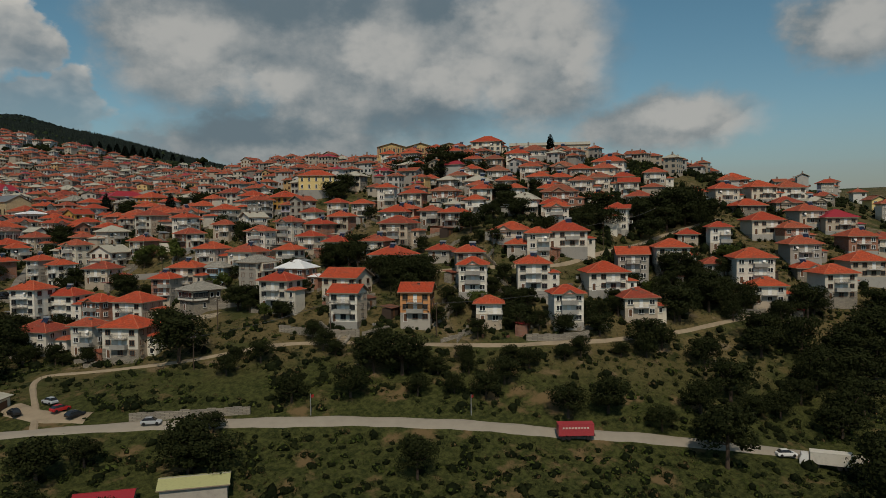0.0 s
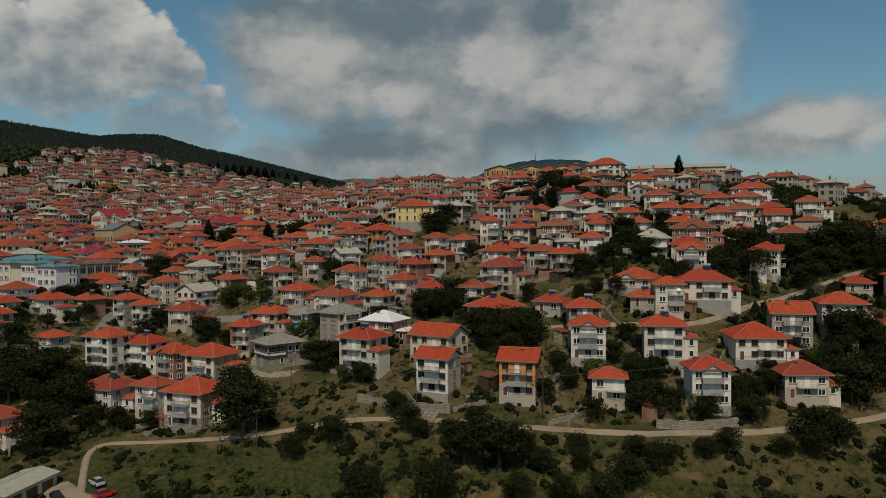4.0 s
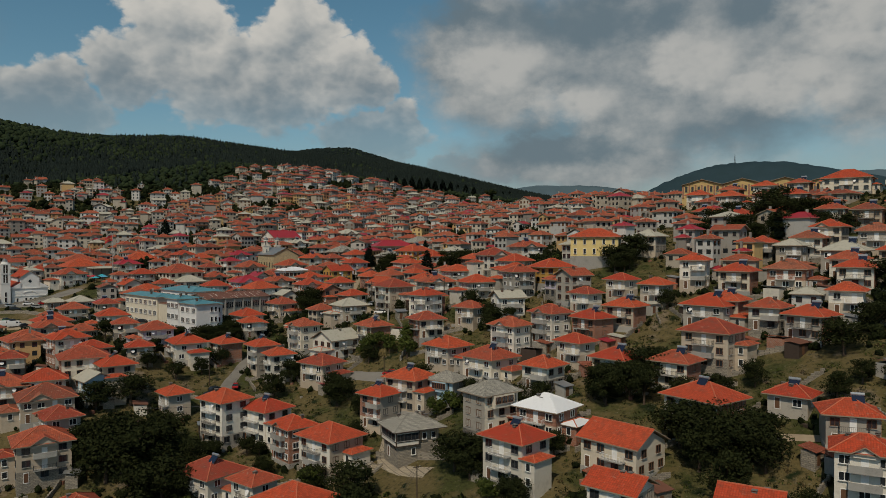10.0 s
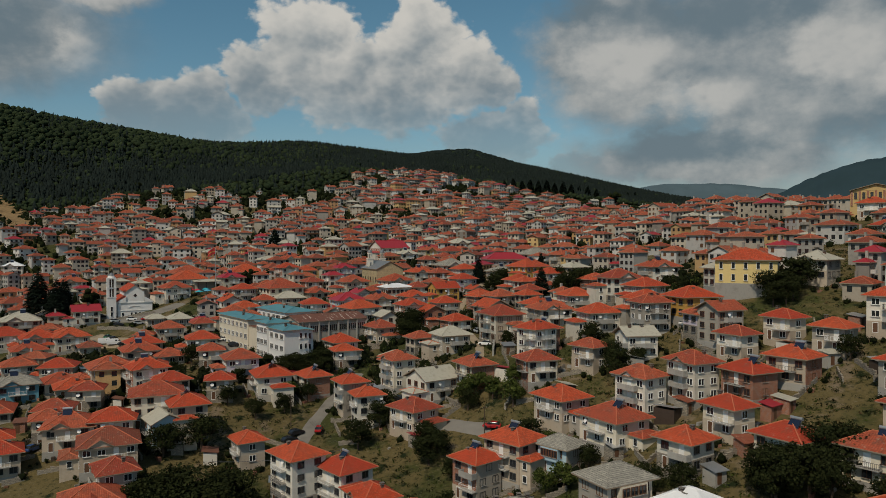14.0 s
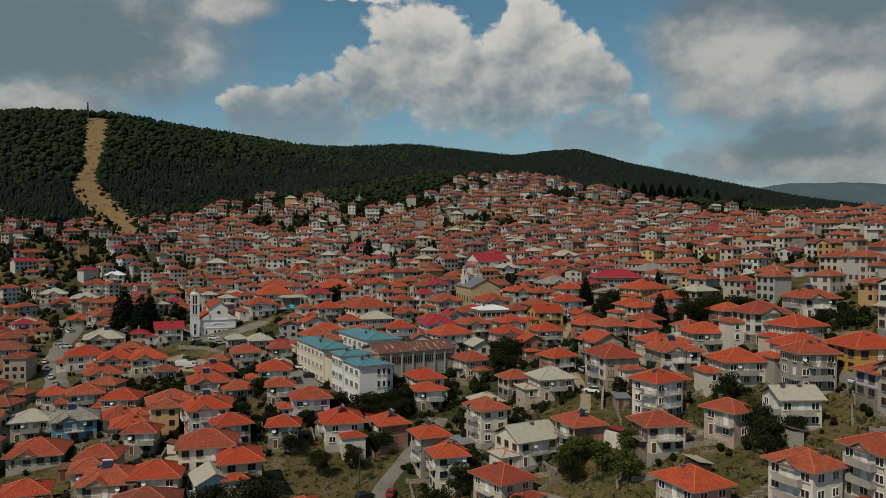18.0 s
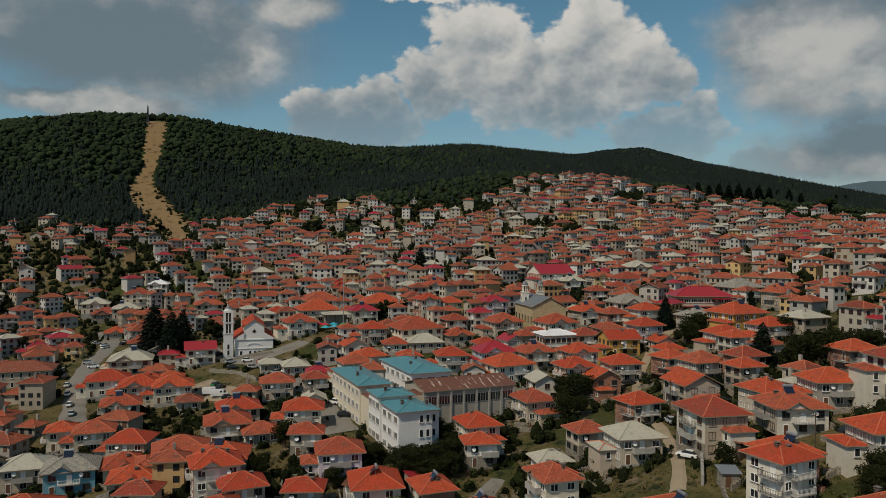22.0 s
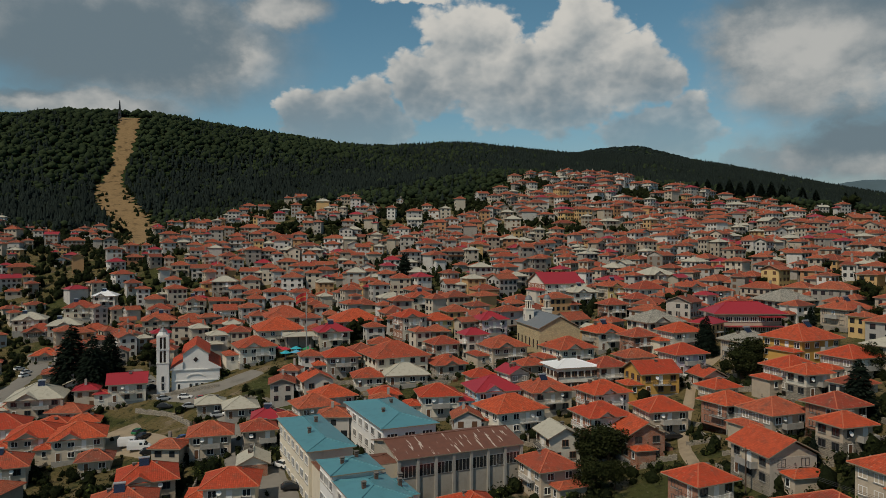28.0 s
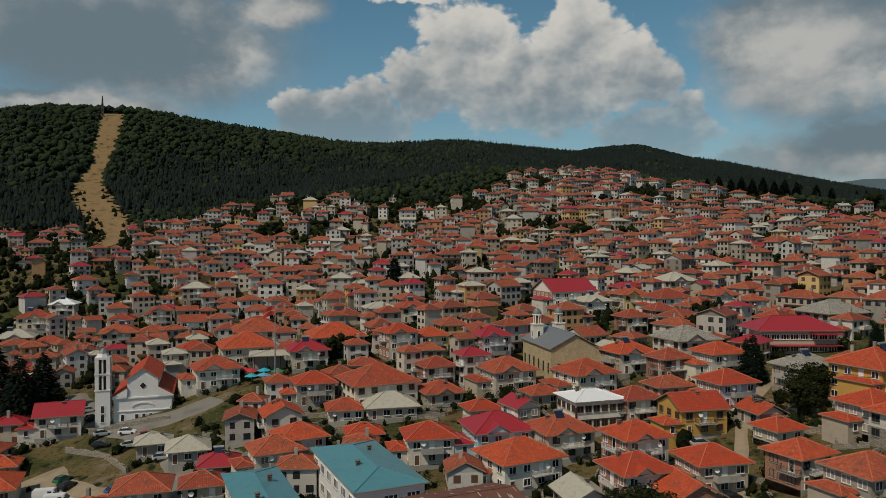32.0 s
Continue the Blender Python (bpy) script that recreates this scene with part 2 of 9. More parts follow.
def masonry(name, a, b, joint, sx, sz, relief=0.6):
    """Brick or block courses for surfaces that stay far off."""
    k = Nodes(name, 0.9, 0, 0.15)
    sep = k.t.nodes.new("ShaderNodeSeparateXYZ")
    k.link(k.coord.outputs["Object"], sep.inputs[0])
    comb = k.t.nodes.new("ShaderNodeCombineXYZ")
    k.link(k.math("ADD", sep.outputs[0], sep.outputs[1]), comb.inputs[0])
    k.link(sep.outputs[2], comb.inputs[1])
    br = k.t.nodes.new("ShaderNodeTexBrick")
    br.inputs["Scale"].default_value = 1.0
    br.inputs["Brick Width"].default_value, br.inputs["Row Height"].default_value, br.inputs["Mortar Size"].default_value = sx, sz, sz * 0.09
    k.put(br.inputs["Color1"], a)
    k.put(br.inputs["Color2"], b)
    k.put(br.inputs["Mortar"], joint)
    k.link(comb.outputs[0], br.inputs["Vector"])
    c = k.mix(k.math("MULTIPLY", k.ramp(k.noise(0.7, 5), 0.45, 0.8), 0.5), br.outputs["Color"], tuple(v * 0.5 for v in a))
    return k.done(c, br.outputs["Fac"], -relief, 0.03)


def leaf_material(name, a, b, c, relief=0.0, grain=1.4):
    k = Nodes(name, 0.9, 0, 0.04)
    r = k.chance("island")
    col = k.mix(k.ramp(r, 0.0, 0.7), a, b)
    col = k.mix(k.math("MULTIPLY", k.ramp(r, 0.8, 1.0), 0.5), col, c)
    col = k.mix(k.math("MULTIPLY", k.ramp(k.noise(0.35, 4), 0.4, 0.7), 0.45), col, tuple(v * 0.6 for v in a))
    col = k.mix(k.math("MULTIPLY", k.ramp(k.noise(0.014, 4), 0.42, 0.62), 0.4), col, tuple(v * 0.5 for v in a))
    o = k.chance()
    col = k.mix(k.math("MULTIPLY", o, 0.35), col, tuple(v * 0.6 for v in b))
    if relief:
        fine = k.noise(grain, 5, 0.7)
        # hollows of the relief are coloured darker, as shade between the leaves
        col = k.mix(k.math("MULTIPLY", k.ramp(fine, 0.55, 0.4), 0.4), col, tuple(v * 0.45 for v in a))
        return k.done(col, fine, relief, 1.2 / grain)
    return k.done(col)


def ground_material():
    k = Nodes("hillside_soil_and_grass", 0.95, 0, 0.1)
    big, mid, fine = k.noise(0.018, 5, 0.6), k.noise(0.11, 6, 0.62), k.noise(1.3, 5, 0.65)
    grass = k.mix(fine, (0.026, 0.034, 0.011), (0.080, 0.084, 0.028))
    dry = k.mix(fine, (0.070, 0.058, 0.024), (0.175, 0.135, 0.060))
    soil = k.mix(k.noise(2.5, 5), (0.13, 0.10, 0.065), (0.24, 0.19, 0.13))
    c = k.mix(k.ramp(k.math("ADD", k.math("MULTIPLY", big, 0.6), k.math("MULTIPLY", mid, 0.5)), 0.47, 0.58), grass, dry)
    c = k.mix(k.ramp(mid, 0.57, 0.67), c, soil)
    c = k.mix(k.ramp(k.noise(0.3, 5), 0.55, 0.68), c, (0.014, 0.022, 0.008))
    c = k.mix(k.math("MULTIPLY", k.ramp(k.noise(2.2, 6, 0.75), 0.56, 0.66), 0.7), c, (0.26, 0.225, 0.17))
    c = k.mix(k.math("MULTIPLY", k.ramp(k.noise(1.1, 6, 0.75), 0.53, 0.63), 0.8), c, (0.018, 0.022, 0.008))
    sep = k.t.nodes.new("ShaderNodeSeparateXYZ")
    k.link(k.coord.outputs["Object"], sep.inputs[0])
    up = k.math("SUBTRACT", sep.outputs[1], k.math("MULTIPLY", sep.outputs[0], -0.75))
    lush = k.mix(k.ramp(k.noise(0.9, 7, 0.75), 0.35, 0.65), (0.020, 0.027, 0.008), (0.072, 0.077, 0.024))
    lush = k.mix(k.ramp(mid, 0.55, 0.66), lush, (0.15, 0.105, 0.052))
    c = k.mix(k.ramp(k.math("ADD", up, k.math("MULTIPLY", k.noise(0.05, 4), 30.0)), 85.0, 55.0), c, lush)
    c = k.mix(k.ramp(sep.outputs[1], 560.0, 660.0), c, k.mix(fine, (0.016, 0.028, 0.009), (0.034, 0.050, 0.016)))
    return k.done(c, k.noise(0.9, 8, 0.7), 0.8, 0.5)


def road_material(name, a, b, marks=0.3):
    k = Nodes(name, 0.92, 0, 0.2)
    c = k.mix(k.noise(0.5, 6, 0.6), a, b)
    c = k.mix(k.math("MULTIPLY", k.ramp(k.noise(0.16, 4), 0.5, 0.75), marks), c, tuple(v * 0.55 for v in a))
    return k.done(c, k.noise(8, 5), 0.3, 0.04)


TILE_NEW = tile_material("new_clay_tiles", (0.52, 0.068, 0.026), (0.58, 0.100, 0.038), (0.44, 0.050, 0.024), 0.5)
TILE_MID = tile_material("weathered_clay_tiles", (0.43, 0.076, 0.036), (0.48, 0.112, 0.054), (0.33, 0.054, 0.032), 0.8)
TILE_OLD = tile_material("old_clay_tiles", (0.32, 0.090, 0.048), (0.40, 0.135, 0.075), (0.26, 0.066, 0.040), 0.9)
TILE_FAR = tile_material("distant_clay_tiles", (0.38, 0.076, 0.038), (0.44, 0.115, 0.056), (0.22, 0.052, 0.034), 0.75, "island")
RED_METAL = plain("red_sheet_metal", (0.34, 0.025, 0.035), 0.45, 0.0, 0.5, 0.3)
GREY_SLAB = masonry("grey_stone_slabs", (0.25, 0.24, 0.21), (0.36, 0.34, 0.29), (0.12, 0.115, 0.10), 0.5, 0.16)
CEMENT_ROOF = plain("pale_cement_sheets", (0.42, 0.40, 0.33), 0.85, 0, 0.2, 0.5, 1.2)
BLUE_METAL = plain("teal_blue_sheet_metal", (0.085, 0.245, 0.29), 0.4, 0.0, 0.5, 0.35, 0.6)
RUST_METAL = plain("rusted_sheet_metal", (0.17, 0.075, 0.05), 0.8, 0.0, 0.3, 0.7, 0.7)
WHITE_METAL = plain("white_sheet_metal", (0.78, 0.79, 0.80), 0.4, 0.0, 0.5, 0.15)
MORTAR = plain("ridge_tile_mortar", (0.52, 0.155, 0.085), 0.9, 0, 0.2, 0.5)
WALLS = {
    "white": plaster("white_plaster", (0.76, 0.72, 0.63), (0.56, 0.52, 0.44), 0.5),
    "cream": plaster("cream_plaster", (0.70, 0.64, 0.52), (0.58, 0.51, 0.40), 0.4),
    "grey": plaster("bare_grey_render", (0.42, 0.385, 0.33), (0.30, 0.275, 0.235), 0.5),
    "beige": plaster("beige_plaster", (0.54, 0.46, 0.36), (0.42, 0.35, 0.27), 0.5),
    "yellow": plaster("yellow_plaster", (0.70, 0.55, 0.24), (0.62, 0.48, 0.22), 0.25),
    "ochre": plaster("ochre_plaster", (0.56, 0.33, 0.09), (0.50, 0.29, 0.08), 0.25),
    "orange": plaster("apricot_plaster", (0.62, 0.30, 0.13), (0.58, 0.27, 0.11), 0.25),
    "blue": plaster("pale_blue_plaster", (0.45, 0.58, 0.64), (0.36, 0.50, 0.58), 0.35),
    "teal": plaster("turquoise_plaster", (0.14, 0.34, 0.42), (0.12, 0.30, 0.38), 0.35),
    "pink": plaster("lilac_plaster", (0.58, 0.50, 0.56), (0.52, 0.44, 0.50), 0.35),
    "brick": masonry("red_hollow_brick", (0.36, 0.15, 0.085), (0.28, 0.115, 0.07), (0.30, 0.27, 0.24), 0.4, 0.2),
    "stone": masonry("rough_field_stone", (0.34, 0.30, 0.24), (0.22, 0.20, 0.17), (0.14, 0.125, 0.10), 0.55, 0.3),
}
FAR_WALLS = [plaster("distant_white_walls", (0.64, 0.62, 0.58), (0.36, 0.345, 0.32), 0.5, 0.15, "island"), plaster("distant_cream_walls", (0.54, 0.48, 0.39), (0.36, 0.31, 0.245), 0.5, 0.15, "island"),
             plaster("distant_grey_walls", (0.42, 0.39, 0.35), (0.22, 0.20, 0.175), 0.5, 0.15, "island"), plaster("distant_coloured_walls", (0.62, 0.44, 0.20), (0.36, 0.17, 0.10), 0.4, 0.15, "island")]
OLD_STONE = masonry("old_tan_stone", (0.52, 0.42, 0.24), (0.40, 0.33, 0.20), (0.30, 0.25, 0.17), 0.5, 0.24)
SCHOOL_WHITE = plaster("cool_white_plaster", (0.72, 0.71, 0.69), (0.68, 0.67, 0.65), 0.25)
HALL_OCHRE = plaster("weathered_ochre_plaster", (0.56, 0.40, 0.18), (0.48, 0.33, 0.14), 0.5)
CONCRETE = plaster("grey_concrete", (0.40, 0.385, 0.35), (0.30, 0.29, 0.265), 0.6)
WHITE_PAINT = plain("white_paint", (0.78, 0.77, 0.74), 0.5, 0, 0.4, 0.15)
BROWN_WOOD = plain("brown_stained_wood", (0.13, 0.065, 0.035), 0.65, 0, 0.3, 0.4)
DARK_WOOD = plain("dark_timber", (0.06, 0.042, 0.032), 0.7, 0, 0.3, 0.4)
SOFFIT = plain("weathered_eaves_boards", (0.30, 0.235, 0.17), 0.8, 0, 0.2, 0.5)
GLASS = plain("window_glass", (0.022, 0.026, 0.030), 0.06, 0.0, 0.8, 0.0)
IRON = plain("dark_painted_iron", (0.06, 0.06, 0.062), 0.5, 0.2, 0.4, 0.2)
STEEL = plain("galvanised_steel", (0.52, 0.53, 0.54), 0.35, 0.7, 0.5, 0.2)
PANEL = plain("dark_blue_collector_glass", (0.012, 0.018, 0.04), 0.12, 0.0, 0.8, 0.05)
BARK = plain("tree_bark", (0.085, 0.062, 0.045), 0.9, 0, 0.1, 0.5, 3)
LEAF = leaf_material("broad_leaves", (0.015, 0.020, 0.008), (0.028, 0.034, 0.012), (0.050, 0.054, 0.019))
LEAF_LIGHT = leaf_material("pale_green_leaves", (0.036, 0.053, 0.013), (0.076, 0.096, 0.024), (0.125, 0.128, 0.036))
LEAF_DRY = leaf_material("dried_bracken", (0.070, 0.050, 0.024), (0.120, 0.085, 0.040), (0.17, 0.125, 0.060))
NEEDLE = leaf_material("spruce_needles", (0.008, 0.013, 0.010), (0.013, 0.021, 0.014), (0.022, 0.032, 0.020))
# darker than the outer leaves: shade inside bushes put into the colour
LEAF_SHADE = leaf_material("shaded_inner_leaves", (0.011, 0.016, 0.007), (0.020, 0.027, 0.010), (0.030, 0.038, 0.014), 0.9, 2.2)
WOOD_FAR = leaf_material("forest_leaves", (0.024, 0.037, 0.019), (0.038, 0.054, 0.025), (0.050, 0.066, 0.029), 0.3, 0.6)
# the blue lift in these needle colours stands for haze over the hills
WOOD_DARK = leaf_material("haze_tinted_dark_needles", (0.015, 0.022, 0.020), (0.022, 0.032, 0.028), (0.030, 0.042, 0.034), 0.3, 0.6)
GROUND = ground_material()
ASPHALT = road_material("pale_worn_asphalt", (0.24, 0.215, 0.175), (0.34, 0.305, 0.25))
DIRT = road_material("dry_dirt_track", (0.24, 0.19, 0.13), (0.38, 0.31, 0.22), 0.6)
PAVING = road_material("grey_street_paving", (0.17, 0.16, 0.14), (0.24, 0.225, 0.20), 0.5)
SAND = road_material("raw_yellow_earth", (0.125, 0.083, 0.038), (0.35, 0.232, 0.112), 0.9)
RED_PAINT = plain("red_paint", (0.42, 0.03, 0.03), 0.4, 0, 0.5, 0.2)

# ---- the land: spot heights joined by a smooth surface ----
SPOTS = []


def spot(x, y, z):
    SPOTS.append((x, y, z))


# the valley road and the slope below it
spot(51, -13, -12.7); spot(0, 18, -12.5); spot(-40, 38, -12); spot(110, -40, -13.5); spot(150, -62, -14)
spot(20, -50, -24); spot(-60, -20, -25); spot(-100, -120, -34); spot(90, -95, -26); spot(200, -120, -22)
spot(-130, 40, -14); spot(-250, -50, -30); spot(-60, -250, -40); spot(250, -300, -30)
# the front row of houses above the dirt path
spot(52, 34, 5.5); spot(71, 34, 10.5); spot(80, 9.5, 5.5); spot(32, 69, 8); spot(40, 76, 13.5)
spot(-5, 79, -0.5); spot(14, 60, 4.5); spot(-16, 106, 0); spot(10, 123, 6.5); spot(56, 69, 13.5)
spot(138, 27, 19); spot(150, -2, 14); spot(82, 21, 9); spot(95, 20, 11); spot(190, -20, 16); spot(-60, 100, -4)
# the slope behind them and the knoll
spot(52, 116, 22); spot(71, 129, 28.5); spot(94, 153, 45.5); spot(116, 55, 33); spot(154, 58, 33)
spot(132, 122, 44); spot(137, 164, 53); spot(185, 127, 63); spot(220, 141, 67); spot(178, 210, 66); spot(188, 259, 67)
spot(250, 60, 50); spot(300, 160, 62); spot(350, 20, 35)
# the hollow with the school, the churches and the market
spot(-50, 145, 10.5); spot(10, 158, 14.5); spot(17, 169, 24); spot(38, 176, 29); spot(41, 199, 29.5)
spot(-24, 199, 21); spot(-57, 234, 22.5); spot(-7, 203, 19.5); spot(-57, 177, 16); spot(-115, 296, 25); spot(-72, 300, 33)
spot(-5, 315, 35); spot(0, 274, 31); spot(39, 215, 31); spot(50, 310, 43); spot(74, 282, 41); spot(77, 336, 43)
spot(-110, 200, 13); spot(-150, 297, 23); spot(-246, 373, 21); spot(-201, 393, 25); spot(-200, 250, 14); spot(-330, 330, 25)
spot(205, 225, 70.5); spot(232, 232, 71)
# the upper town
spot(-220, 421, 40); spot(-62, 404, 47); spot(-346, 481, 59); spot(-367, 583, 80); spot(-333, 610, 73)
spot(-166, 444, 48); spot(-214, 445, 52); spot(-183, 622, 98); spot(-202, 700, 103); spot(-9, 657, 104); spot(37, 768, 128)
spot(-27, 842, 141); spot(40, 684, 116); spot(203, 557, 77); spot(153, 335, 69); spot(110, 440, 58); spot(30, 460, 60)
spot(300, 520, 78); spot(300, 330, 70); spot(-120, 560, 78); spot(100, 600, 88)
# the wooded hills behind
spot(-490, 922, 218); spot(-700, 900, 218); spot(-600, 915, 227); spot(-483, 985, 231); spot(-450, 1045, 230); spot(-340, 1120, 219); spot(-285, 1195, 215); spot(-122, 1335, 237); spot(60, 1430, 226)
spot(280, 1330, 198); spot(430, 1230, 147); spot(480, 1425, 173); spot(590, 1340, 138); spot(500, 950, 95); spot(560, 640, 75); spot(-560, 640, 110); spot(-520, 430, 70)
spot(-420, 780, 130); spot(-300, 900, 150); spot(-130, 950, 146); spot(120, 1000, 140); spot(300, 800, 100)
spot(113, 2080, 308); spot(-60, 2060, 268); spot(180, 2080, 318); spot(285, 2060, 325); spot(345, 1950, 290); spot(-300, 2000, 230); spot(-900, 1500, 190); spot(900, 1700, 120); spot(700, 200, 30); spot(-900, 300, 80)
spot(1100, -300, 20); spot(-900, -500, 10); spot(100, -900, 0); spot(1300, 900, 90); spot(-1800, 800, 150)
spot(600, 2300, 190); spot(1000, 2500, 150); spot(-3500, 3000, 150); spot(3500, -3000, 50); spot(-3500, -3000, 50)
# the low country behind the knoll
spot(2000, 600, 112); spot(1713, 2637, 130); spot(2092, 2352, 130); spot(2326, 2126, 120); spot(1374, 2828, 140); spot(2600, 1900, 120); spot(1500, 1300, 90); spot(2100, 1500, 110); spot(1600, 2000, 120); spot(2500, 3300, 150); spot(3400, 3400, 150)

# house plots
spot(48, 61, 12.3); spot(79, 45, 19.1); spot(96, 42, 21.3); spot(100, 49, 27.9); spot(-53, 124, 5.6); spot(-32, 143, 6.6)
spot(-47, 151, 12.0); spot(-31, 177, 16.0); spot(-20, 179, 12.8); spot(21, 155, 22.4); spot(-14, 208, 19.0); spot(-1, 225, 21.7)
spot(36, 129, 19.3); spot(43, 115, 15.3); spot(49, 118, 20.3); spot(40, 164, 28.0); spot(58, 144, 29.1); spot(48, 95, 19.4)
spot(61, 87, 21.8); spot(68, 112, 24.8); spot(60, 118, 27.3); spot(76, 131, 29.1); spot(78, 112, 29.8); spot(87, 130, 33.9)
spot(90, 118, 34.2); spot(106, 106, 38.4); spot(91, 96, 30.7); spot(98, 86, 29.6); spot(81, 82, 23.4); spot(71, 80, 20.0)
spot(66, 64, 17.1); spot(-62, 148, 12.1); spot(-41, 187, 19.1); spot(70, 190, 37.3); spot(56, 165, 32.5); spot(-63, 176, 14.8)
spot(-112, 250, 16.7); spot(-141, 274, 20.6); spot(-77, 189, 16.7); spot(-76, 244, 20.0); spot(23, 247, 27.8); spot(47, 198, 32.2)

SP = np.array(SPOTS)
SOFT = 18.0


def terrain_weights():
    d = np.sqrt(((SP[:, None, :2] - SP[None, :, :2]) ** 2).sum(2) + SOFT ** 2)
    n = len(SP)
    a = np.zeros((n + 3, n + 3))
    a[:n, :n] = -d + np.eye(n) * 4.0
    a[:n, n] = a[n, :n] = 1
    a[:n, n + 1:] = SP[:, :2] / 1000
    a[n + 1:, :n] = SP[:, :2].T / 1000
    return np.linalg.solve(a, np.concatenate([SP[:, 2], [0, 0, 0]]))


TW = terrain_weights()


def ground_z(x, y):
    """The height of the land at x, y (numbers or arrays)."""
    x, y = np.asarray(x, float), np.asarray(y, float)
    z = TW[-3] + TW[-2] * x / 1000 + TW[-1] * y / 1000
    for (px, py, _), w in zip(SPOTS, TW):
        z = z - w * np.sqrt((x - px) ** 2 + (y - py) ** 2 + SOFT ** 2)
    return z

# ---- mesh building ----
class Shape:
    """Faces gathered in lists, with a material slot for each, made into one mesh."""

    def __init__(self):
        self.v, self.f, self.s = [], [], []

    def face(self, points, slot=0):
        i = len(self.v)
        self.v += [tuple(p) for p in points]
        self.f.append(tuple(range(i, i + len(points))))
        self.s.append(slot)
        return self

    def box(self, cx, cy, z0, sx, sy, h, slot=0, turn=0.0):
        """A box by its middle, its foot's height and its sizes."""
        c, s = math.cos(turn), math.sin(turn)
        p = []
        for z in (z0, z0 + h):
            for a, b in ((-1, -1), (1, -1), (1, 1), (-1, 1)):
                x, y = a * sx / 2, b * sy / 2
                p.append((cx + x * c - y * s, cy + x * s + y * c, z))
        i = len(self.v)
        self.v += p
        for q in ((0, 3, 2, 1), (4, 5, 6, 7), (0, 1, 5, 4), (1, 2, 6, 5), (2, 3, 7, 6), (3, 0, 4, 7)):
            self.f.append(tuple(i + k for k in q))
            self.s.append(slot)
        return self

    def beam(self, a, b, r, slot=0, sides=4):
        """A bar between two points."""
        a, b = Vector(a), Vector(b)
        u = (b - a).normalized()
        w = u.orthogonal().normalized()
        x = u.cross(w)
        ring = [(w * math.cos(k * 2 * math.pi / sides) + x * math.sin(k * 2 * math.pi / sides)) * r for k in range(sides)]
        i = len(self.v)
        self.v += [tuple(a + k) for k in ring] + [tuple(b + k) for k in ring]
        for k in range(sides):
            n = (k + 1) % sides
            self.f.append((i + k, i + n, i + sides + n, i + sides + k))
            self.s.append(slot)
        self.f += [tuple(i + sides - 1 - k for k in range(sides)), tuple(i + sides + k for k in range(sides))]
        self.s += [slot, slot]
        return self

    def cone(self, x, y, z, r0, r1, h, slot=0, sides=12, turn=0.0):
        i = len(self.v)
        for r, zz in ((r0, z), (r1, z + h)):
            self.v += [(x + r * math.cos(turn + k * 2 * math.pi / sides), y + r * math.sin(turn + k * 2 * math.pi / sides), zz) for k in range(sides)]
        for k in range(sides):
            n = (k + 1) % sides
            self.f.append((i + k, i + n, i + sides + n, i + sides + k))
            self.s.append(slot)
        self.f += [tuple(i + sides - 1 - k for k in range(sides)), tuple(i + sides + k for k in range(sides))]
        self.s += [slot, slot]
        return self

    def mesh(self, name, materials):
        me = bpy.data.meshes.new(name)
        me.from_pydata(self.v, [], self.f)
        for m in materials:
            me.materials.append(m)
        if max(self.s, default=0):
            me.polygons.foreach_set("material_index", self.s)
        me.update()
        return me


def part(name, shape, materials, parent, label=""):
    """One mesh under a thing or a part."""
    me = shape.mesh(name, materials if isinstance(materials, (list, tuple)) else [materials]) if isinstance(shape, Shape) else shape
    ob = new(name, me)
    ob.parent = parent
    if label:
        ob["label"] = label
    return ob


def thing(name, m, label, category, group="", kind=""):
    ob = new(name)
    ob.empty_display_size = 0.5
    ob.matrix_basis = m
    return tagged(ob, label, category, group, kind)


def hip_roof(w, d, z, over=0.85, pitch=0.5, thick=0.18):
    """A hipped roof over a body of w by d, eaves at z: slopes, fascia, soffit, ridge tiles."""
    sh = Shape()
    a, b = w / 2 + over, d / 2 + over
    along_x = a >= b
    m = min(a, b)
    h = m * pitch
    r = abs(a - b)
    lo = [(-a, -b, z), (a, -b, z), (a, b, z), (-a, b, z)]
    hi = [(x, y, z + thick) for x, y, _ in lo]
    if along_x:
        e0, e1 = (-r, 0, z + thick + h), (r, 0, z + thick + h)
    else:
        e0, e1 = (0, -r, z + thick + h), (0, r, z + thick + h)
    if r < 0.05:
        for i in range(4):
            sh.face([hi[i], hi[(i + 1) % 4], e0], 0)
    elif along_x:
        sh.face([hi[0], hi[1], e1, e0]); sh.face([hi[2], hi[3], e0, e1]); sh.face([hi[1], hi[2], e1]); sh.face([hi[3], hi[0], e0])
    else:
        sh.face([hi[1], hi[2], e1, e0]); sh.face([hi[3], hi[0], e0, e1]); sh.face([hi[0], hi[1], e0]); sh.face([hi[2], hi[3], e1])
    for i in range(4):
        j = (i + 1) % 4
        sh.face([lo[i], lo[j], hi[j], hi[i]], 1)
    sh.face([lo[3], lo[2], lo[1], lo[0]], 1)
    near = {0: e0, 1: e1 if along_x else e0, 2: e1, 3: e0 if along_x else e1}
    for i in range(4):
        sh.beam((hi[i][0], hi[i][1], hi[i][2] + 0.02), (near[i][0], near[i][1], near[i][2] + 0.03), 0.11, 2, 4)
    if r >= 0.05:
        sh.beam((e0[0], e0[1], e0[2] + 0.03), (e1[0], e1[1], e1[2] + 0.03), 0.11, 2, 4)
    return sh, z + thick + h


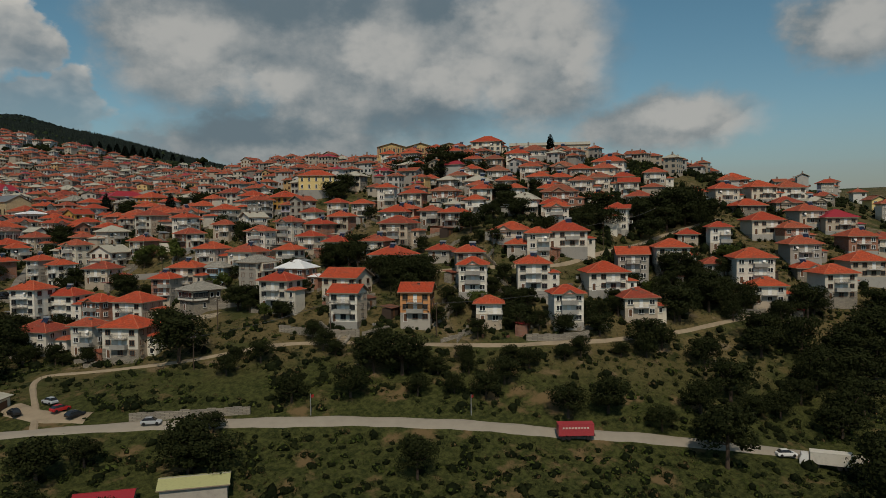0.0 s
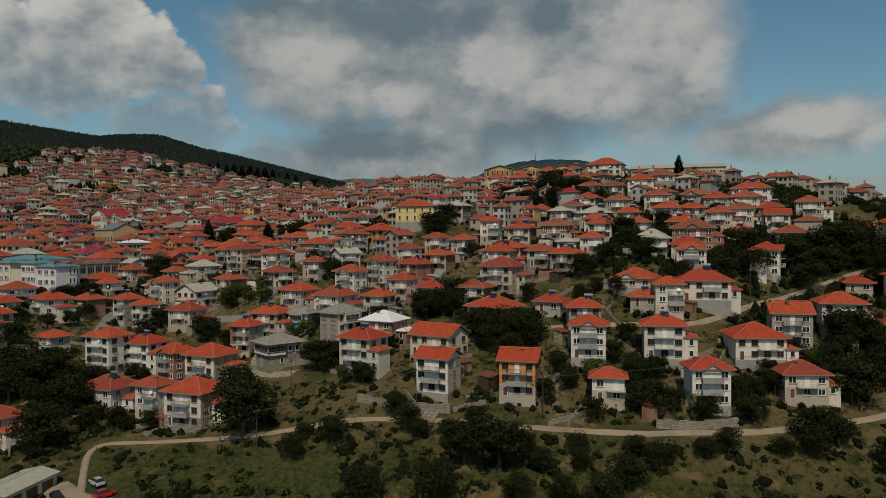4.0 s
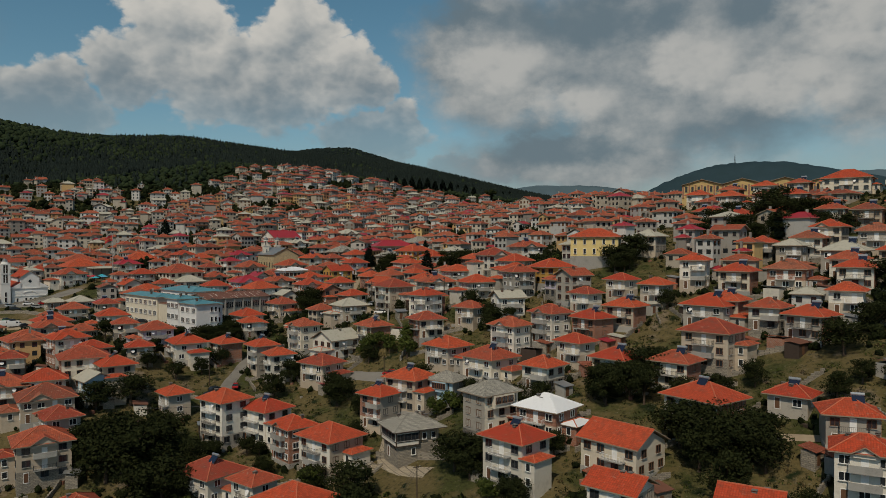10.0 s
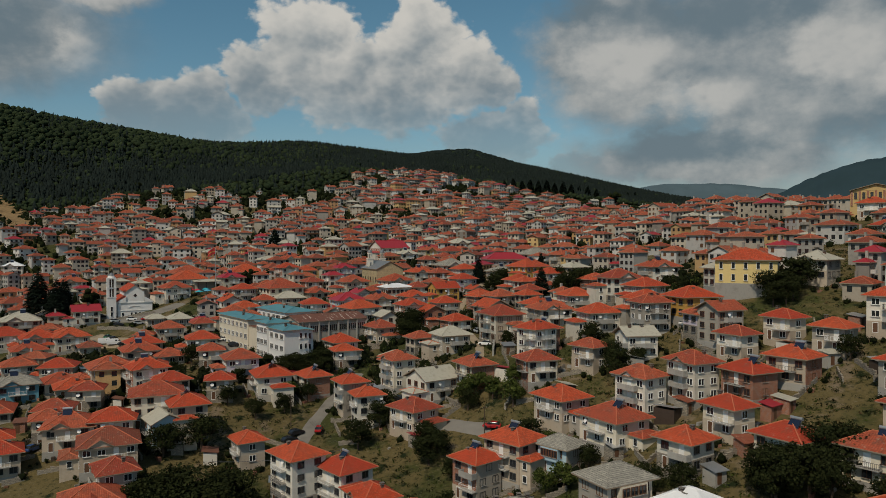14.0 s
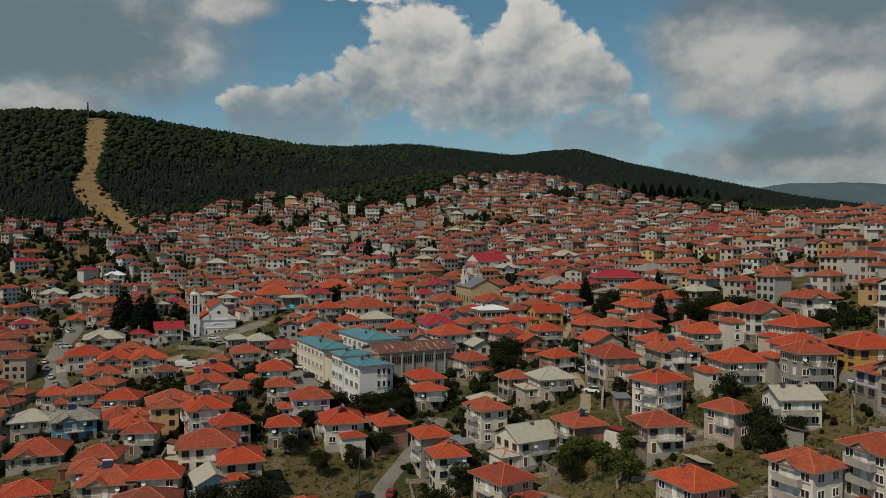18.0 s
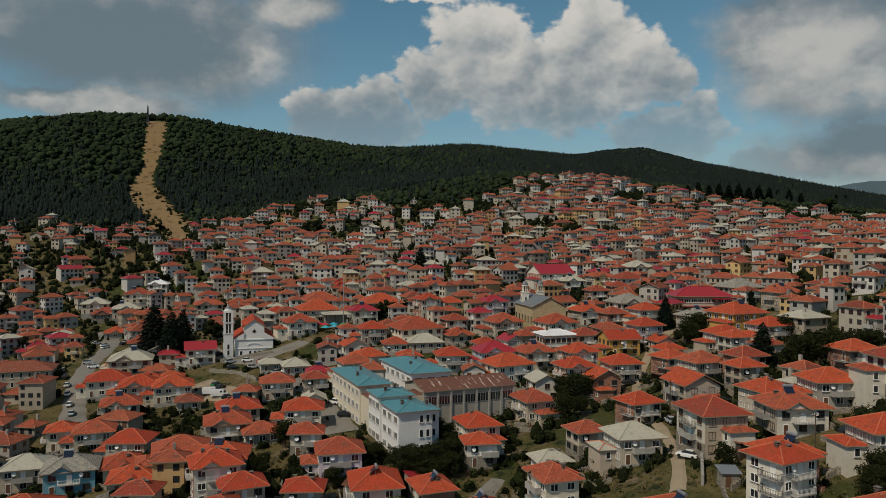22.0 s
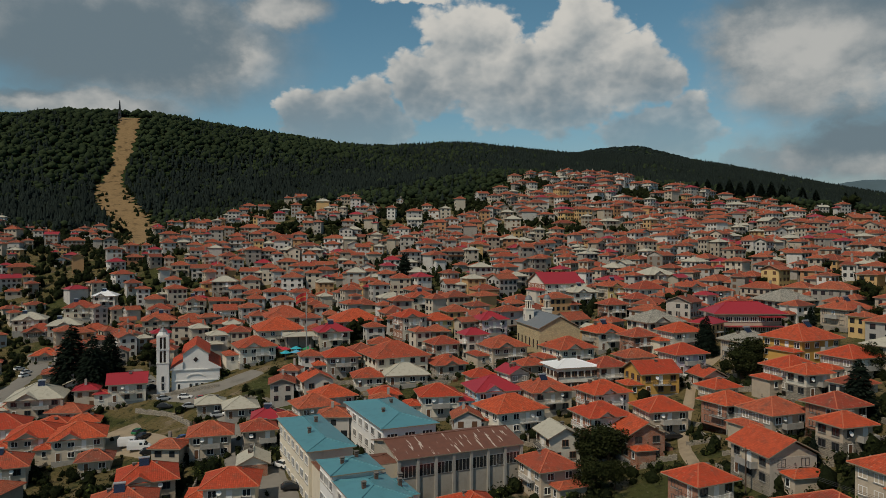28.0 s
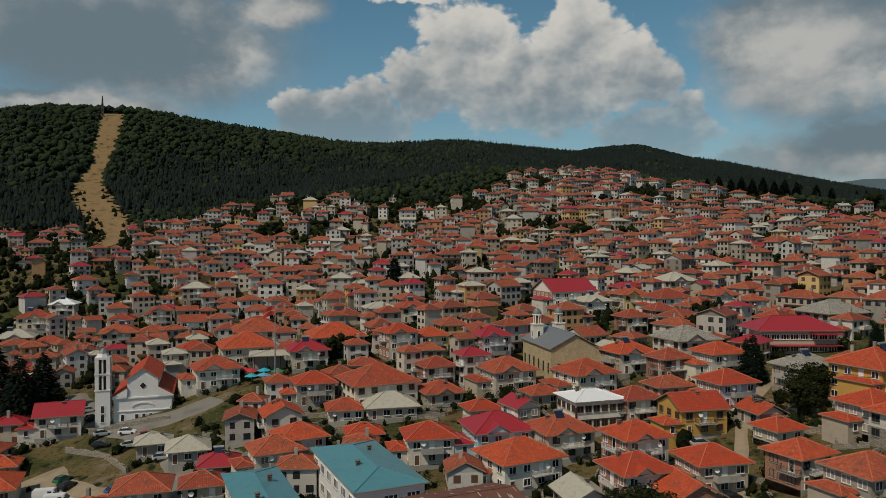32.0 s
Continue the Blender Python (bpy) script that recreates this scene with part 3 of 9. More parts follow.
def gable_roof(w, d, z, over=0.7, pitch=0.5, thick=0.2):
    """A gabled roof with its ridge along x."""
    sh = Shape()
    a, b = w / 2 + over, d / 2 + over
    h = b * pitch
    for s in (-1, 1):
        q = [(-a, s * b, z - 0.0), (a, s * b, z), (a, 0, z + h), (-a, 0, z + h)]
        t = [(x, y, zz + thick) for x, y, zz in q]
        if s > 0:
            q, t = q[::-1], t[::-1]
        sh.face(t, 0)
        sh.face(q[::-1], 1)
        for i in range(4):
            j = (i + 1) % 4
            sh.face([q[i], q[j], t[j], t[i]], 1)
    sh.beam((-a, 0, z + h + thick), (a, 0, z + h + thick), 0.12, 2, 4)
    return sh, z + h + thick


def window_mesh(name, w, h, leaves=2, rim=WHITE_PAINT, sill=True, pane=GLASS, t=0.09, deep=0.07):
    """A window facing -y in one piece, its foot's middle at the origin: frame and mullions, panes set back, a sill that juts out."""
    sh = Shape()
    xs = [-w / 2]
    gap = (w - t) / leaves
    for k in range(leaves):
        xs += [-w / 2 + t + k * gap, -w / 2 + (k + 1) * gap]
    xs.append(w / 2)
    zs = [0.0, t, h - t, h]
    f, nx = -0.11, len(xs)
    sh.v = [(x, f, z) for z in zs for x in xs]

    def add(q, slot):
        sh.f.append(tuple(q))
        sh.s.append(slot)

    for j in range(3):
        for i in range(nx - 1):
            q = [j * nx + i, j * nx + i + 1, (j + 1) * nx + i + 1, (j + 1) * nx + i]
            if j == 1 and i % 2 == 1:
                k = len(sh.v)
                sh.v += [(sh.v[c][0], f + deep, sh.v[c][2]) for c in q]
                for e in range(4):
                    add((q[e], q[(e + 1) % 4], k + (e + 1) % 4, k + e), 0)
                add((k, k + 1, k + 2, k + 3), 1)
            else:
                add(q, 0)
    k = len(sh.v)
    sh.v += [(-w / 2, 0.03, 0), (w / 2, 0.03, 0), (w / 2, 0.03, h), (-w / 2, 0.03, h)]
    c = [0, nx - 1, 4 * nx - 1, 3 * nx]
    for e in range(1, 4):
        add((c[(e + 1) % 4], c[e], k + e, k + (e + 1) % 4), 0)
    if sill:
        n = len(sh.v)
        sh.v += [(-w / 2 - 0.08, -0.22, 0), (w / 2 + 0.08, -0.22, 0), (w / 2 + 0.08, -0.22, -0.07), (-w / 2 - 0.08, -0.22, -0.07), (w / 2 + 0.08, 0.03, -0.07), (-w / 2 - 0.08, 0.03, -0.07)]
        add((c[0], n, n + 1, c[1]), 2)
        add((n, n + 3, n + 2, n + 1), 2)
        add((n + 3, n + 5, n + 4, n + 2), 2)
        add((c[1], n + 1, n + 2, n + 4, k + 1), 2)
        add((n, c[0], k, n + 5, n + 3), 2)
    return sh.mesh(name, [rim, pane, CONCRETE])


def door_mesh(name, w, h, panel=BROWN_WOOD):
    return window_mesh(name, w, h, 1, WHITE_PAINT, False, panel, 0.1, 0.05)


def balcony_mesh(w, deep, rail):
    """A balcony in front of a wall in the xz plane that faces -y: slab, posts, rails or a solid parapet."""
    sh = Shape()
    sh.box(0, -deep / 2, -0.16, w, deep, 0.16, 0)
    if rail == "solid":
        sh.box(0, -deep + 0.06, 0, w, 0.12, 0.95, 0)
        sh.box(-w / 2 + 0.06, -deep / 2 + 0.06, 0, 0.12, deep - 0.12, 0.95, 0).box(w / 2 - 0.06, -deep / 2 + 0.06, 0, 0.12, deep - 0.12, 0.95, 0)
    else:
        n = max(4, int(w / 0.28))
        for k in range(n + 1):
            sh.box(-w / 2 + 0.04 + (w - 0.08) * k / n, -deep + 0.05, 0, 0.035, 0.035, 0.92, 1)
        for s in (-1, 1):
            for k in range(4):
                sh.box(s * (w / 2 - 0.04), -deep + 0.05 + (deep - 0.1) * (k + 1) / 4.2, 0, 0.035, 0.035, 0.92, 1)
            sh.box(s * (w / 2 - 0.04), -deep / 2, 0.92, 0.06, deep, 0.05, 1)
        sh.box(0, -deep + 0.05, 0.92, w, 0.06, 0.05, 1)
        sh.box(0, -deep + 0.05, 0.1, w, 0.04, 0.04, 1)
    return sh.mesh("balcony", [CONCRETE, IRON if rail == "iron" else WHITE_PAINT])


WIN = {
    "two": window_mesh("window", 1.5, 1.35, 2),
    "one": window_mesh("window", 1.0, 1.4, 1),
    "brown": window_mesh("window", 1.4, 1.35, 2, BROWN_WOOD),
    "dark": window_mesh("window", 1.5, 1.35, 2, IRON),
    "wide": window_mesh("window", 2.0, 1.35, 3),
    "tall": window_mesh("window", 0.9, 1.7, 1),
}
DOOR = door_mesh("door", 1.05, 2.1)
DOOR_WHITE = door_mesh("door", 1.0, 2.1, WHITE_PAINT)
BALC = {}


SOOTY_BRICK = masonry("sooty_chimney_brick", (0.16, 0.085, 0.06), (0.10, 0.06, 0.048), (0.13, 0.115, 0.10), 0.25, 0.08)
SOOTY_CAP = plain("sooty_concrete", (0.17, 0.155, 0.14), 0.9, 0, 0.1, 0.5)


def chimney_mesh(h):
    sh = Shape()
    sh.box(0, 0, -1.2, 0.55, 0.55, 1.2 + h, 0).box(0, 0, h, 0.72, 0.72, 0.1, 1)
    for a, b in ((-1, -1), (1, -1), (1, 1), (-1, 1)):
        sh.box(a * 0.24, b * 0.24, h + 0.1, 0.12, 0.12, 0.22, 0)
    sh.box(0, 0, h + 0.32, 0.8, 0.8, 0.07, 1)
    return sh.mesh("chimney", [SOOTY_BRICK, SOOTY_CAP])


CHIMNEY = chimney_mesh(0.9)
CHIMNEY_TALL = chimney_mesh(1.4)
DEEP = 5.0


def put_on_wall(ob, w, d, side, along, z):
    """Stand a wall fitting (made facing -y) on one side of a body of w by d: front, right, back or left."""
    if side == 0:
        ob.matrix_basis = pose(along, -d / 2, z)
    elif side == 1:
        ob.matrix_basis = pose(w / 2, along, z, 0, 0, 90)
    elif side == 2:
        ob.matrix_basis = pose(-along, d / 2, z, 0, 0, 180)
    else:
        ob.matrix_basis = pose(-w / 2, -along, z, 0, 0, -90)
    return ob


STOREY = 2.45
HOUSES = {}


def detailed_house(kind, m):
    """A house with every window, door and balcony a part of its own."""
    w, d, n, roof, style, sides = kind
    rng = random.Random(str(kind))
    ob = thing("house", m, "", "house")
    top = n * STOREY + 0.3
    body = Shape()
    body.box(0, 0, -DEEP, w, d, DEEP + top, 0)
    if roof == "gable":
        hh = (d / 2) * 0.5 + 0.1
        for s in (-1, 1):
            x0 = s * w / 2
            tri = [(x0, -d / 2, top), (x0, d / 2, top), (x0, 0, top + hh)]
            tri2 = [(x0 - s * 0.25, p[1], p[2]) for p in tri]
            body.face(tri if s > 0 else tri[::-1], 0)
            body.face(tri2[::-1] if s > 0 else tri2, 0)
    part("wall", body, [WALLS["white"]], ob)
    if rng.random() < 0.4:
        part("lower_wall", Shape().box(0, 0, -DEEP, w + 0.06, d + 0.06, DEEP + STOREY + 0.2, 0), [rng.choice((WALLS["stone"], WALLS["grey"], WALLS["beige"]))], ob)
    else:
        part("plinth", Shape().box(0, 0, -DEEP, w + 0.12, d + 0.12, DEEP + 0.45, 0), [CONCRETE], ob)
    sh, peak = (gable_roof if roof == "gable" else hip_roof)(w, d, top)
    top_roof = part("roof", sh, [TILE_NEW, SOFFIT, MORTAR], ob)
    for k in range(rng.choice((1, 2, 2, 3))):
        c = part("chimney", CHIMNEY if rng.random() < 0.6 else CHIMNEY_TALL, None, top_roof)
        c.location = (rng.uniform(-0.28, 0.28) * w, rng.uniform(-0.2, 0.2) * d, top + (0.6 if roof != "gable" else 1.0))
    glass = "brown" if style == "old" else rng.choice(("two", "two", "brown", "dark"))
    if rng.random() < 0.4:
        s = 1 if 1 in sides else -1
        part("side_wall", Shape().box(s * (w / 2 + 0.025), 0, -DEEP, 0.07, d - 0.04, DEEP + top - 0.02, 0), [rng.choice((WALLS["grey"], WALLS["grey"], WALLS["beige"], WALLS["brick"]))], ob, "bare unpainted side wall")
    for i in range(n):
        z = 0.3 + i * STOREY + 0.75
        for side, span in ((0, w), (1, d), (3, d)):
            if side not in sides:
                continue
            count = max(2, round(span / 3.0))
            if side == 1:
                count = max(1, count - rng.choice((0, 1, 1)))
            for k in range(count):
                along = -span / 2 + span * (k + 0.5) / count
                if side == 0 and i == 0 and k == 0:
                    q = part("door", DOOR, None, ob)
                    put_on_wall(q, w, d, side, along, 0.3)
                    continue
                balc = side in (0, 3) and i > 0 and style != "old" and k == count // 2 and (side == 0 or rng.random() < 0.5)
                if balc:
                    bw, rail = min(span * 0.55, 4.2), rng.choice(("iron", "white", "solid"))
                    key = (round(bw, 1), rail)
                    if key not in BALC:
                        BALC[key] = balcony_mesh(key[0], 1.3, rail)
                    put_on_wall(part("balcony", BALC[key], None, ob), w, d, side, along, z - 0.7)
                    put_on_wall(part("balcony_door", DOOR_WHITE, None, ob), w, d, side, along, z - 0.7)
                else:
                    put_on_wall(part("window", WIN[glass if count * 2.4 < span else "one"], None, ob), w, d, side, along, z)
    if style == "old":
        jut = Shape()
        jut.box(0, -d / 2 - 0.45, 0.3 + (n - 1) * STOREY, w * 0.6, 0.9, STOREY - 0.05, 0)
        part("bay", jut, [WALLS["white"]], ob)
        for k in (-1, 0, 1):
            put_on_wall(part("window", WIN["brown"], None, ob), w, d + 1.8, 0, k * w * 0.18, 0.3 + (n - 1) * STOREY + 0.8)
    if rng.random() < 0.3 and roof == "hip":
        sol = Shape()
        sol.face([(-0.9, -0.2, 0.1), (0.9, -0.2, 0.1), (0.9, 0.9, 1.25), (-0.9, 0.9, 1.25)], 0)
        sol.face([(-0.9, 0.9, 1.2), (0.9, 0.9, 1.2), (0.9, -0.2, 0.05), (-0.9, -0.2, 0.05)], 1)
        sol.beam((-1.0, 1.05, 1.4), (1.0, 1.05, 1.4), 0.26, 1, 10)
        for sx in (-0.8, 0.8):
            sol.beam((sx, 0.9, -0.3), (sx, 0.9, 1.25), 0.03, 1).beam((sx, -0.2, -0.6), (sx, -0.2, 0.1), 0.03, 1)
        part("solar_heater", sol, [PANEL, STEEL], top_roof, "dark solar collector with a steel water tank").location = (rng.uniform(-0.2, 0.2) * w, -d * 0.12, peak - 0.75)
    if rng.random() < 0.34:
        dish = Shape()
        dish.cone(0, -0.30, 0.0, 0.08, 0.46, 0.16, 0, 12).beam((0, -0.3, 0.05), (0, -0.3, 0.62), 0.02, 1, 4).beam((0, 0.02, -0.2), (0, -0.3, 0.02), 0.03, 1, 4)
        dish.v = [(x, -0.3 + (y + 0.3) * 0.5 - z * 0.87, 0.3 + (y + 0.3) * 0.87 + z * 0.5) for x, y, z in dish.v]
        put_on_wall(part("satellite_dish", dish, [WHITE_PAINT, STEEL], ob, "white satellite dish"), w, d, 0, rng.uniform(-0.42, 0.42) * w, top - rng.uniform(0.9, 1.6))
    if n > 1 and w >= 8 and rng.random() < 0.45:
        # a lower wing beside the house, under its own roof
        s, aw, ad, ah = (1 if 1 in sides else -1), rng.uniform(2.4, 3.8), d * rng.uniform(0.5, 0.75), (n - 1) * STOREY + 0.3
        ax, ay = s * (w / 2 + aw / 2 - 0.02), rng.choice((-1, 1)) * (d - ad) / 2 * 0.9
        part("annex", Shape().box(ax, ay, -DEEP, aw, ad, DEEP + ah, 0), [WALLS["white"]], ob)
        ar, _ = hip_roof(aw, ad, ah, 0.45, 0.36, 0.14)
        ar.v = [(x + ax, y + ay, z) for x, y, z in ar.v]
        part("annex_roof", ar, [TILE_NEW, SOFFIT, MORTAR], ob)
        for i in range(n - 1):
            q = part("window", WIN["one"], None, ob)
            q.matrix_basis = pose(ax, ay - ad / 2, 0.3 + i * STOREY + 0.75)
    if style == "new" and roof == "hip" and w >= 7 and rng.random() < 0.36:
        # a small cross gable over the front
        half, z0, y0 = w * rng.uniform(0.17, 0.24), top + 0.1, -d / 2 - 0.85
        rise = half * 0.62
        x0 = rng.choice((-0.14, 0, 0, 0.14)) * w
        back = y0 + (rise + 0.25) / 0.5 + 0.6
        g = Shape()
        for s in (-1, 1):
            q = [(x0 + s * (half + 0.3), y0 - 0.25, z0 - 0.02), (x0, y0 - 0.25, z0 + rise + 0.12), (x0, back, z0 + rise + 0.12), (x0 + s * (half + 0.3), back, z0 - 0.02)]
            t = [(a, b, c + 0.16) for a, b, c in q]
            g.face(t[::s], 0)
            g.face(q[::-s], 1)
            g.face([q[0], q[1], t[1], t[0]][::-s], 1)
            g.face([q[0], q[3], t[3], t[0]][::s], 1)
        part("front_gable_roof", g, [TILE_NEW, SOFFIT, MORTAR], ob)
        b = Shape()
        b.box(x0, y0 / 2 - 0.35 + 0.2, top - 0.5, half * 2, abs(y0) - 0.9, 0.6, 0)
        b.face([(x0 - half, y0 + 0.15, z0), (x0 + half, y0 + 0.15, z0), (x0, y0 + 0.15, z0 + rise)], 0)
        part("front_gable", b, [WALLS["white"]], ob)
    return ob


WALL_WORDS = {"white": "white plastered", "cream": "cream plastered", "grey": "bare grey rendered", "beige": "beige plastered", "yellow": "yellow painted", "ochre": "ochre painted",
              "orange": "apricot painted", "blue": "pale blue", "teal": "turquoise painted", "pink": "lilac painted", "brick": "unplastered red brick", "stone": "rough stone"}
ROOFS = {"new": (TILE_NEW, "bright orange clay tile"), "mid": (TILE_MID, "weathered red clay tile"), "old": (TILE_OLD, "old brown clay tile"), "metal": (RED_METAL, "crimson sheet-metal"),
         "slab": (GREY_SLAB, "grey stone slab"), "cement": (CEMENT_ROOF, "pale cement sheet"), "white": (WHITE_METAL, "white sheet-metal")}
COUNT_WORDS = {1: "single-storey", 2: "two-storey", 3: "three-storey", 4: "four-storey"}


def house(x, y, turn, w, d, n, wall="white", cover="mid", roof="hip", style="new", lift=0.0):
    """A house on the land at x, y, its front turned from -y by turn degrees; w and d are inner sizes, the walls add a tenth."""
    w, d = round(w * 1.09, 1), round(d * 1.09, 1)
    kind = (w, d, n, roof, style, (0, 1) if turn < -25 else (0, 3) if turn > 10 else (0, 1, 3))
    m = pose(x, y, float(ground_z(x, y)) + lift, 0, 0, turn)
    key = kind
    if key in HOUSES:
        ob = copy_thing(HOUSES[key], m)
    else:
        ob = HOUSES[key] = detailed_house(kind, m)
    for c in ob.children:
        name = c.name.split(".")[0]
        if name in ("wall", "bay", "roof", "front_gable_roof", "front_gable", "annex", "annex_roof"):
            s = c.material_slots[0]
            s.link = "OBJECT"
            s.material = ROOFS[cover][0] if "roof" in name else WALLS[wall]
            if name == "roof":
                s = c.material_slots[2]
                s.link = "OBJECT"
                s.material = ROOFS[cover][0] if cover in ("slab", "cement", "metal", "white") else MORTAR
    tagged(ob, "%s %s house, %s %s roof" % (COUNT_WORDS[n], WALL_WORDS[wall], "gabled" if roof == "gable" else "hipped", ROOFS[cover][1]), "house", "houses of the hill town")
    TAKEN.append((x, y, max(w, d) * 0.56))
    HOUSE_LIST.append(ob)
    HOUSE_SPOTS.append((x, y, max(w, d) * 0.56))
    return ob


TAKEN, HOUSE_LIST, HOUSE_SPOTS = [], [], []

# ---- the ground, one sheet to the horizon ----
def steps(lo, hi, fine, end, grow=1.16):
    a = list(np.arange(lo, hi + 0.1, fine))
    s, x = fine, hi
    while x < end:
        s *= grow
        x += s
        a.append(x)
    s, x = fine, lo
    while x > -end:
        s *= grow
        x -= s
        a.insert(0, x)
    return np.array(a)


def grid_mesh(name, xs, ys, material):
    gx, gy = np.meshgrid(xs, ys)
    gz = ground_z(gx, gy)
    v = np.stack([gx, gy, gz], 2).reshape(-1, 3)
    nx, ny = len(xs), len(ys)
    i = (np.arange(ny - 1)[:, None] * nx + np.arange(nx - 1)[None, :]).reshape(-1)
    f = np.stack([i, i + 1, i + nx + 1, i + nx], 1)
    me = bpy.data.meshes.new(name)
    me.vertices.add(len(v))
    me.vertices.foreach_set("co", v.reshape(-1))
    me.loops.add(f.size)
    me.loops.foreach_set("vertex_index", f.reshape(-1))
    me.polygons.add(len(f))
    me.polygons.foreach_set("loop_start", np.arange(0, f.size, 4))
    me.polygons.foreach_set("use_smooth", np.ones(len(f), bool))
    me.materials.append(material)
    me.update(calc_edges=True)
    return me


ground = tagged(new("ground", grid_mesh("ground", steps(-240, 260, 4.0, 4300, 1.045), steps(-130, 420, 4.0, 4300, 1.045), GROUND)), "hillside of dry grass, scrub and bare earth", "ground", kind="structure")


def ribbon(name, line, width, material, lift, label, category="road", across=4, ragged=0.08):
    """A road or path laid along a line of points on the land."""
    pts = []
    for a, b in zip(line[:-1], line[1:]):
        n = max(2, int(math.dist(a[:2], b[:2]) / 2.5))
        pts += [(a[0] + (b[0] - a[0]) * k / n, a[1] + (b[1] - a[1]) * k / n) for k in range(n)]
    pts.append(line[-1][:2])
    wide = None
    if isinstance(width, (list, tuple)):
        run = np.cumsum([0] + [math.dist(a[:2], b[:2]) for a, b in zip(line[:-1], line[1:])])
        along = np.cumsum([0] + [math.dist(a, b) for a, b in zip(pts[:-1], pts[1:])])
        wide, width = np.interp(along, run, width), min(width)
    p = np.array(pts, float)
    for _ in range(6):
        p[1:-1] = (p[:-2] + 2 * p[1:-1] + p[2:]) / 4
    t = np.gradient(p, axis=0)
    t /= np.linalg.norm(t, axis=1)[:, None]
    nrm = np.stack([-t[:, 1], t[:, 0]], 1)
    sh = Shape()
    rows = []
    for i in range(len(p)):
        wob = (width if wide is None else wide[i]) / 2
        shift = (ragged * math.sin(i * 1.7) + ragged * 0.8 * math.sin(i * 0.61), ragged * math.sin(i * 1.3 + 1) + ragged * 0.8 * math.sin(i * 0.47 + 2))
        row = []
        for k in range(across + 1):
            q = p[i] + nrm[i] * wob * (2 * k / across - 1) * (1 + shift[0 if k * 2 < across else 1])
            row.append((q[0], q[1], float(ground_z(*q)) + lift - (0.25 if k in (0, across) else 0)))
        rows.append(row)
    n = across + 1
    sh.v = [q for row in rows for q in row]
    for i in range(len(rows) - 1):
        for k in range(across):
            sh.f.append((i * n + k + 1, i * n + k, (i + 1) * n + k, (i + 1) * n + k + 1))
            sh.s.append(0)
    for i in range(0, len(p)):
        TAKEN.append((p[i][0], p[i][1], width / 2 + 2.0))
    return tagged(new(name, sh.mesh(name, [material])), label, category, kind="structure")


# ---- leaves ----
def leaf_cloud(rng, centres, radii, count, size, flat=0.75):
    """Small bent leaf sprays over the outside of several clumps: vertices and faces."""
    k = rng.integers(0, len(centres), count)
    u = rng.normal(size=(count, 3))
    u /= np.linalg.norm(u, axis=1)[:, None]
    r = radii[k] * (0.72 + 0.36 * rng.random(count))
    c = centres[k] + u * r[:, None] * np.array([1, 1, flat])
    a = rng.normal(size=(count, 3)) + u * 0.4
    a -= (a * u).sum(1)[:, None] * u * 0.5
    a /= np.linalg.norm(a, axis=1)[:, None]
    b = np.cross(u + rng.normal(size=(count, 3)) * 0.45, a)
    b /= np.linalg.norm(b, axis=1)[:, None]
    s = size * (0.6 + 0.8 * rng.random(count))[:, None]
    q = np.stack([c - a * s - b * s * 0.35, c + b * s * -0.75 + u * s * 0.25, c + a * s - b * s * 0.2, c + b * s * 0.8 + u * s * 0.1], 1)
    return q.reshape(-1, 3)


def quads_mesh(name, v, material):
    n = len(v) // 4
    me = bpy.data.meshes.new(name)
    me.vertices.add(len(v))
    me.vertices.foreach_set("co", np.ascontiguousarray(v, dtype=np.float32).reshape(-1))
    me.loops.add(n * 4)
    me.loops.foreach_set("vertex_index", np.arange(n * 4))
    me.polygons.add(n)
    me.polygons.foreach_set("loop_start", np.arange(0, n * 4, 4))
    me.materials.append(material)
    me.update(calc_edges=True)
    return me


def broad_tree_meshes(seed, h, r, leaf=0.20, count=3200):
    rng = np.random.default_rng(seed)
    n = 22
    ang = rng.random(n) * 6.283
    rad = r * 0.62 * np.sqrt(rng.random(n))
    zz = h * (0.42 + 0.45 * rng.random(n)) - rad * 0.25
    cen = np.stack([np.cos(ang) * rad, np.sin(ang) * rad, zz], 1)
    cen[0] = (0, 0, h * 0.74)
    rr = r * (0.2 + 0.26 * rng.random(n))
    crown = leaf_cloud(rng, cen, rr, count, leaf)
    sh = Shape()
    sh.cone(0, 0, -1.0, 0.035 * h, 0.022 * h, h * 0.42 + 1.0, 0, 8)
    for c in cen[:7]:
        sh.beam((0, 0, h * 0.33), tuple(c * np.array([0.85, 0.85, 0.95])), 0.011 * h, 0, 5)
    return sh.mesh("trunk", [BARK]), crown


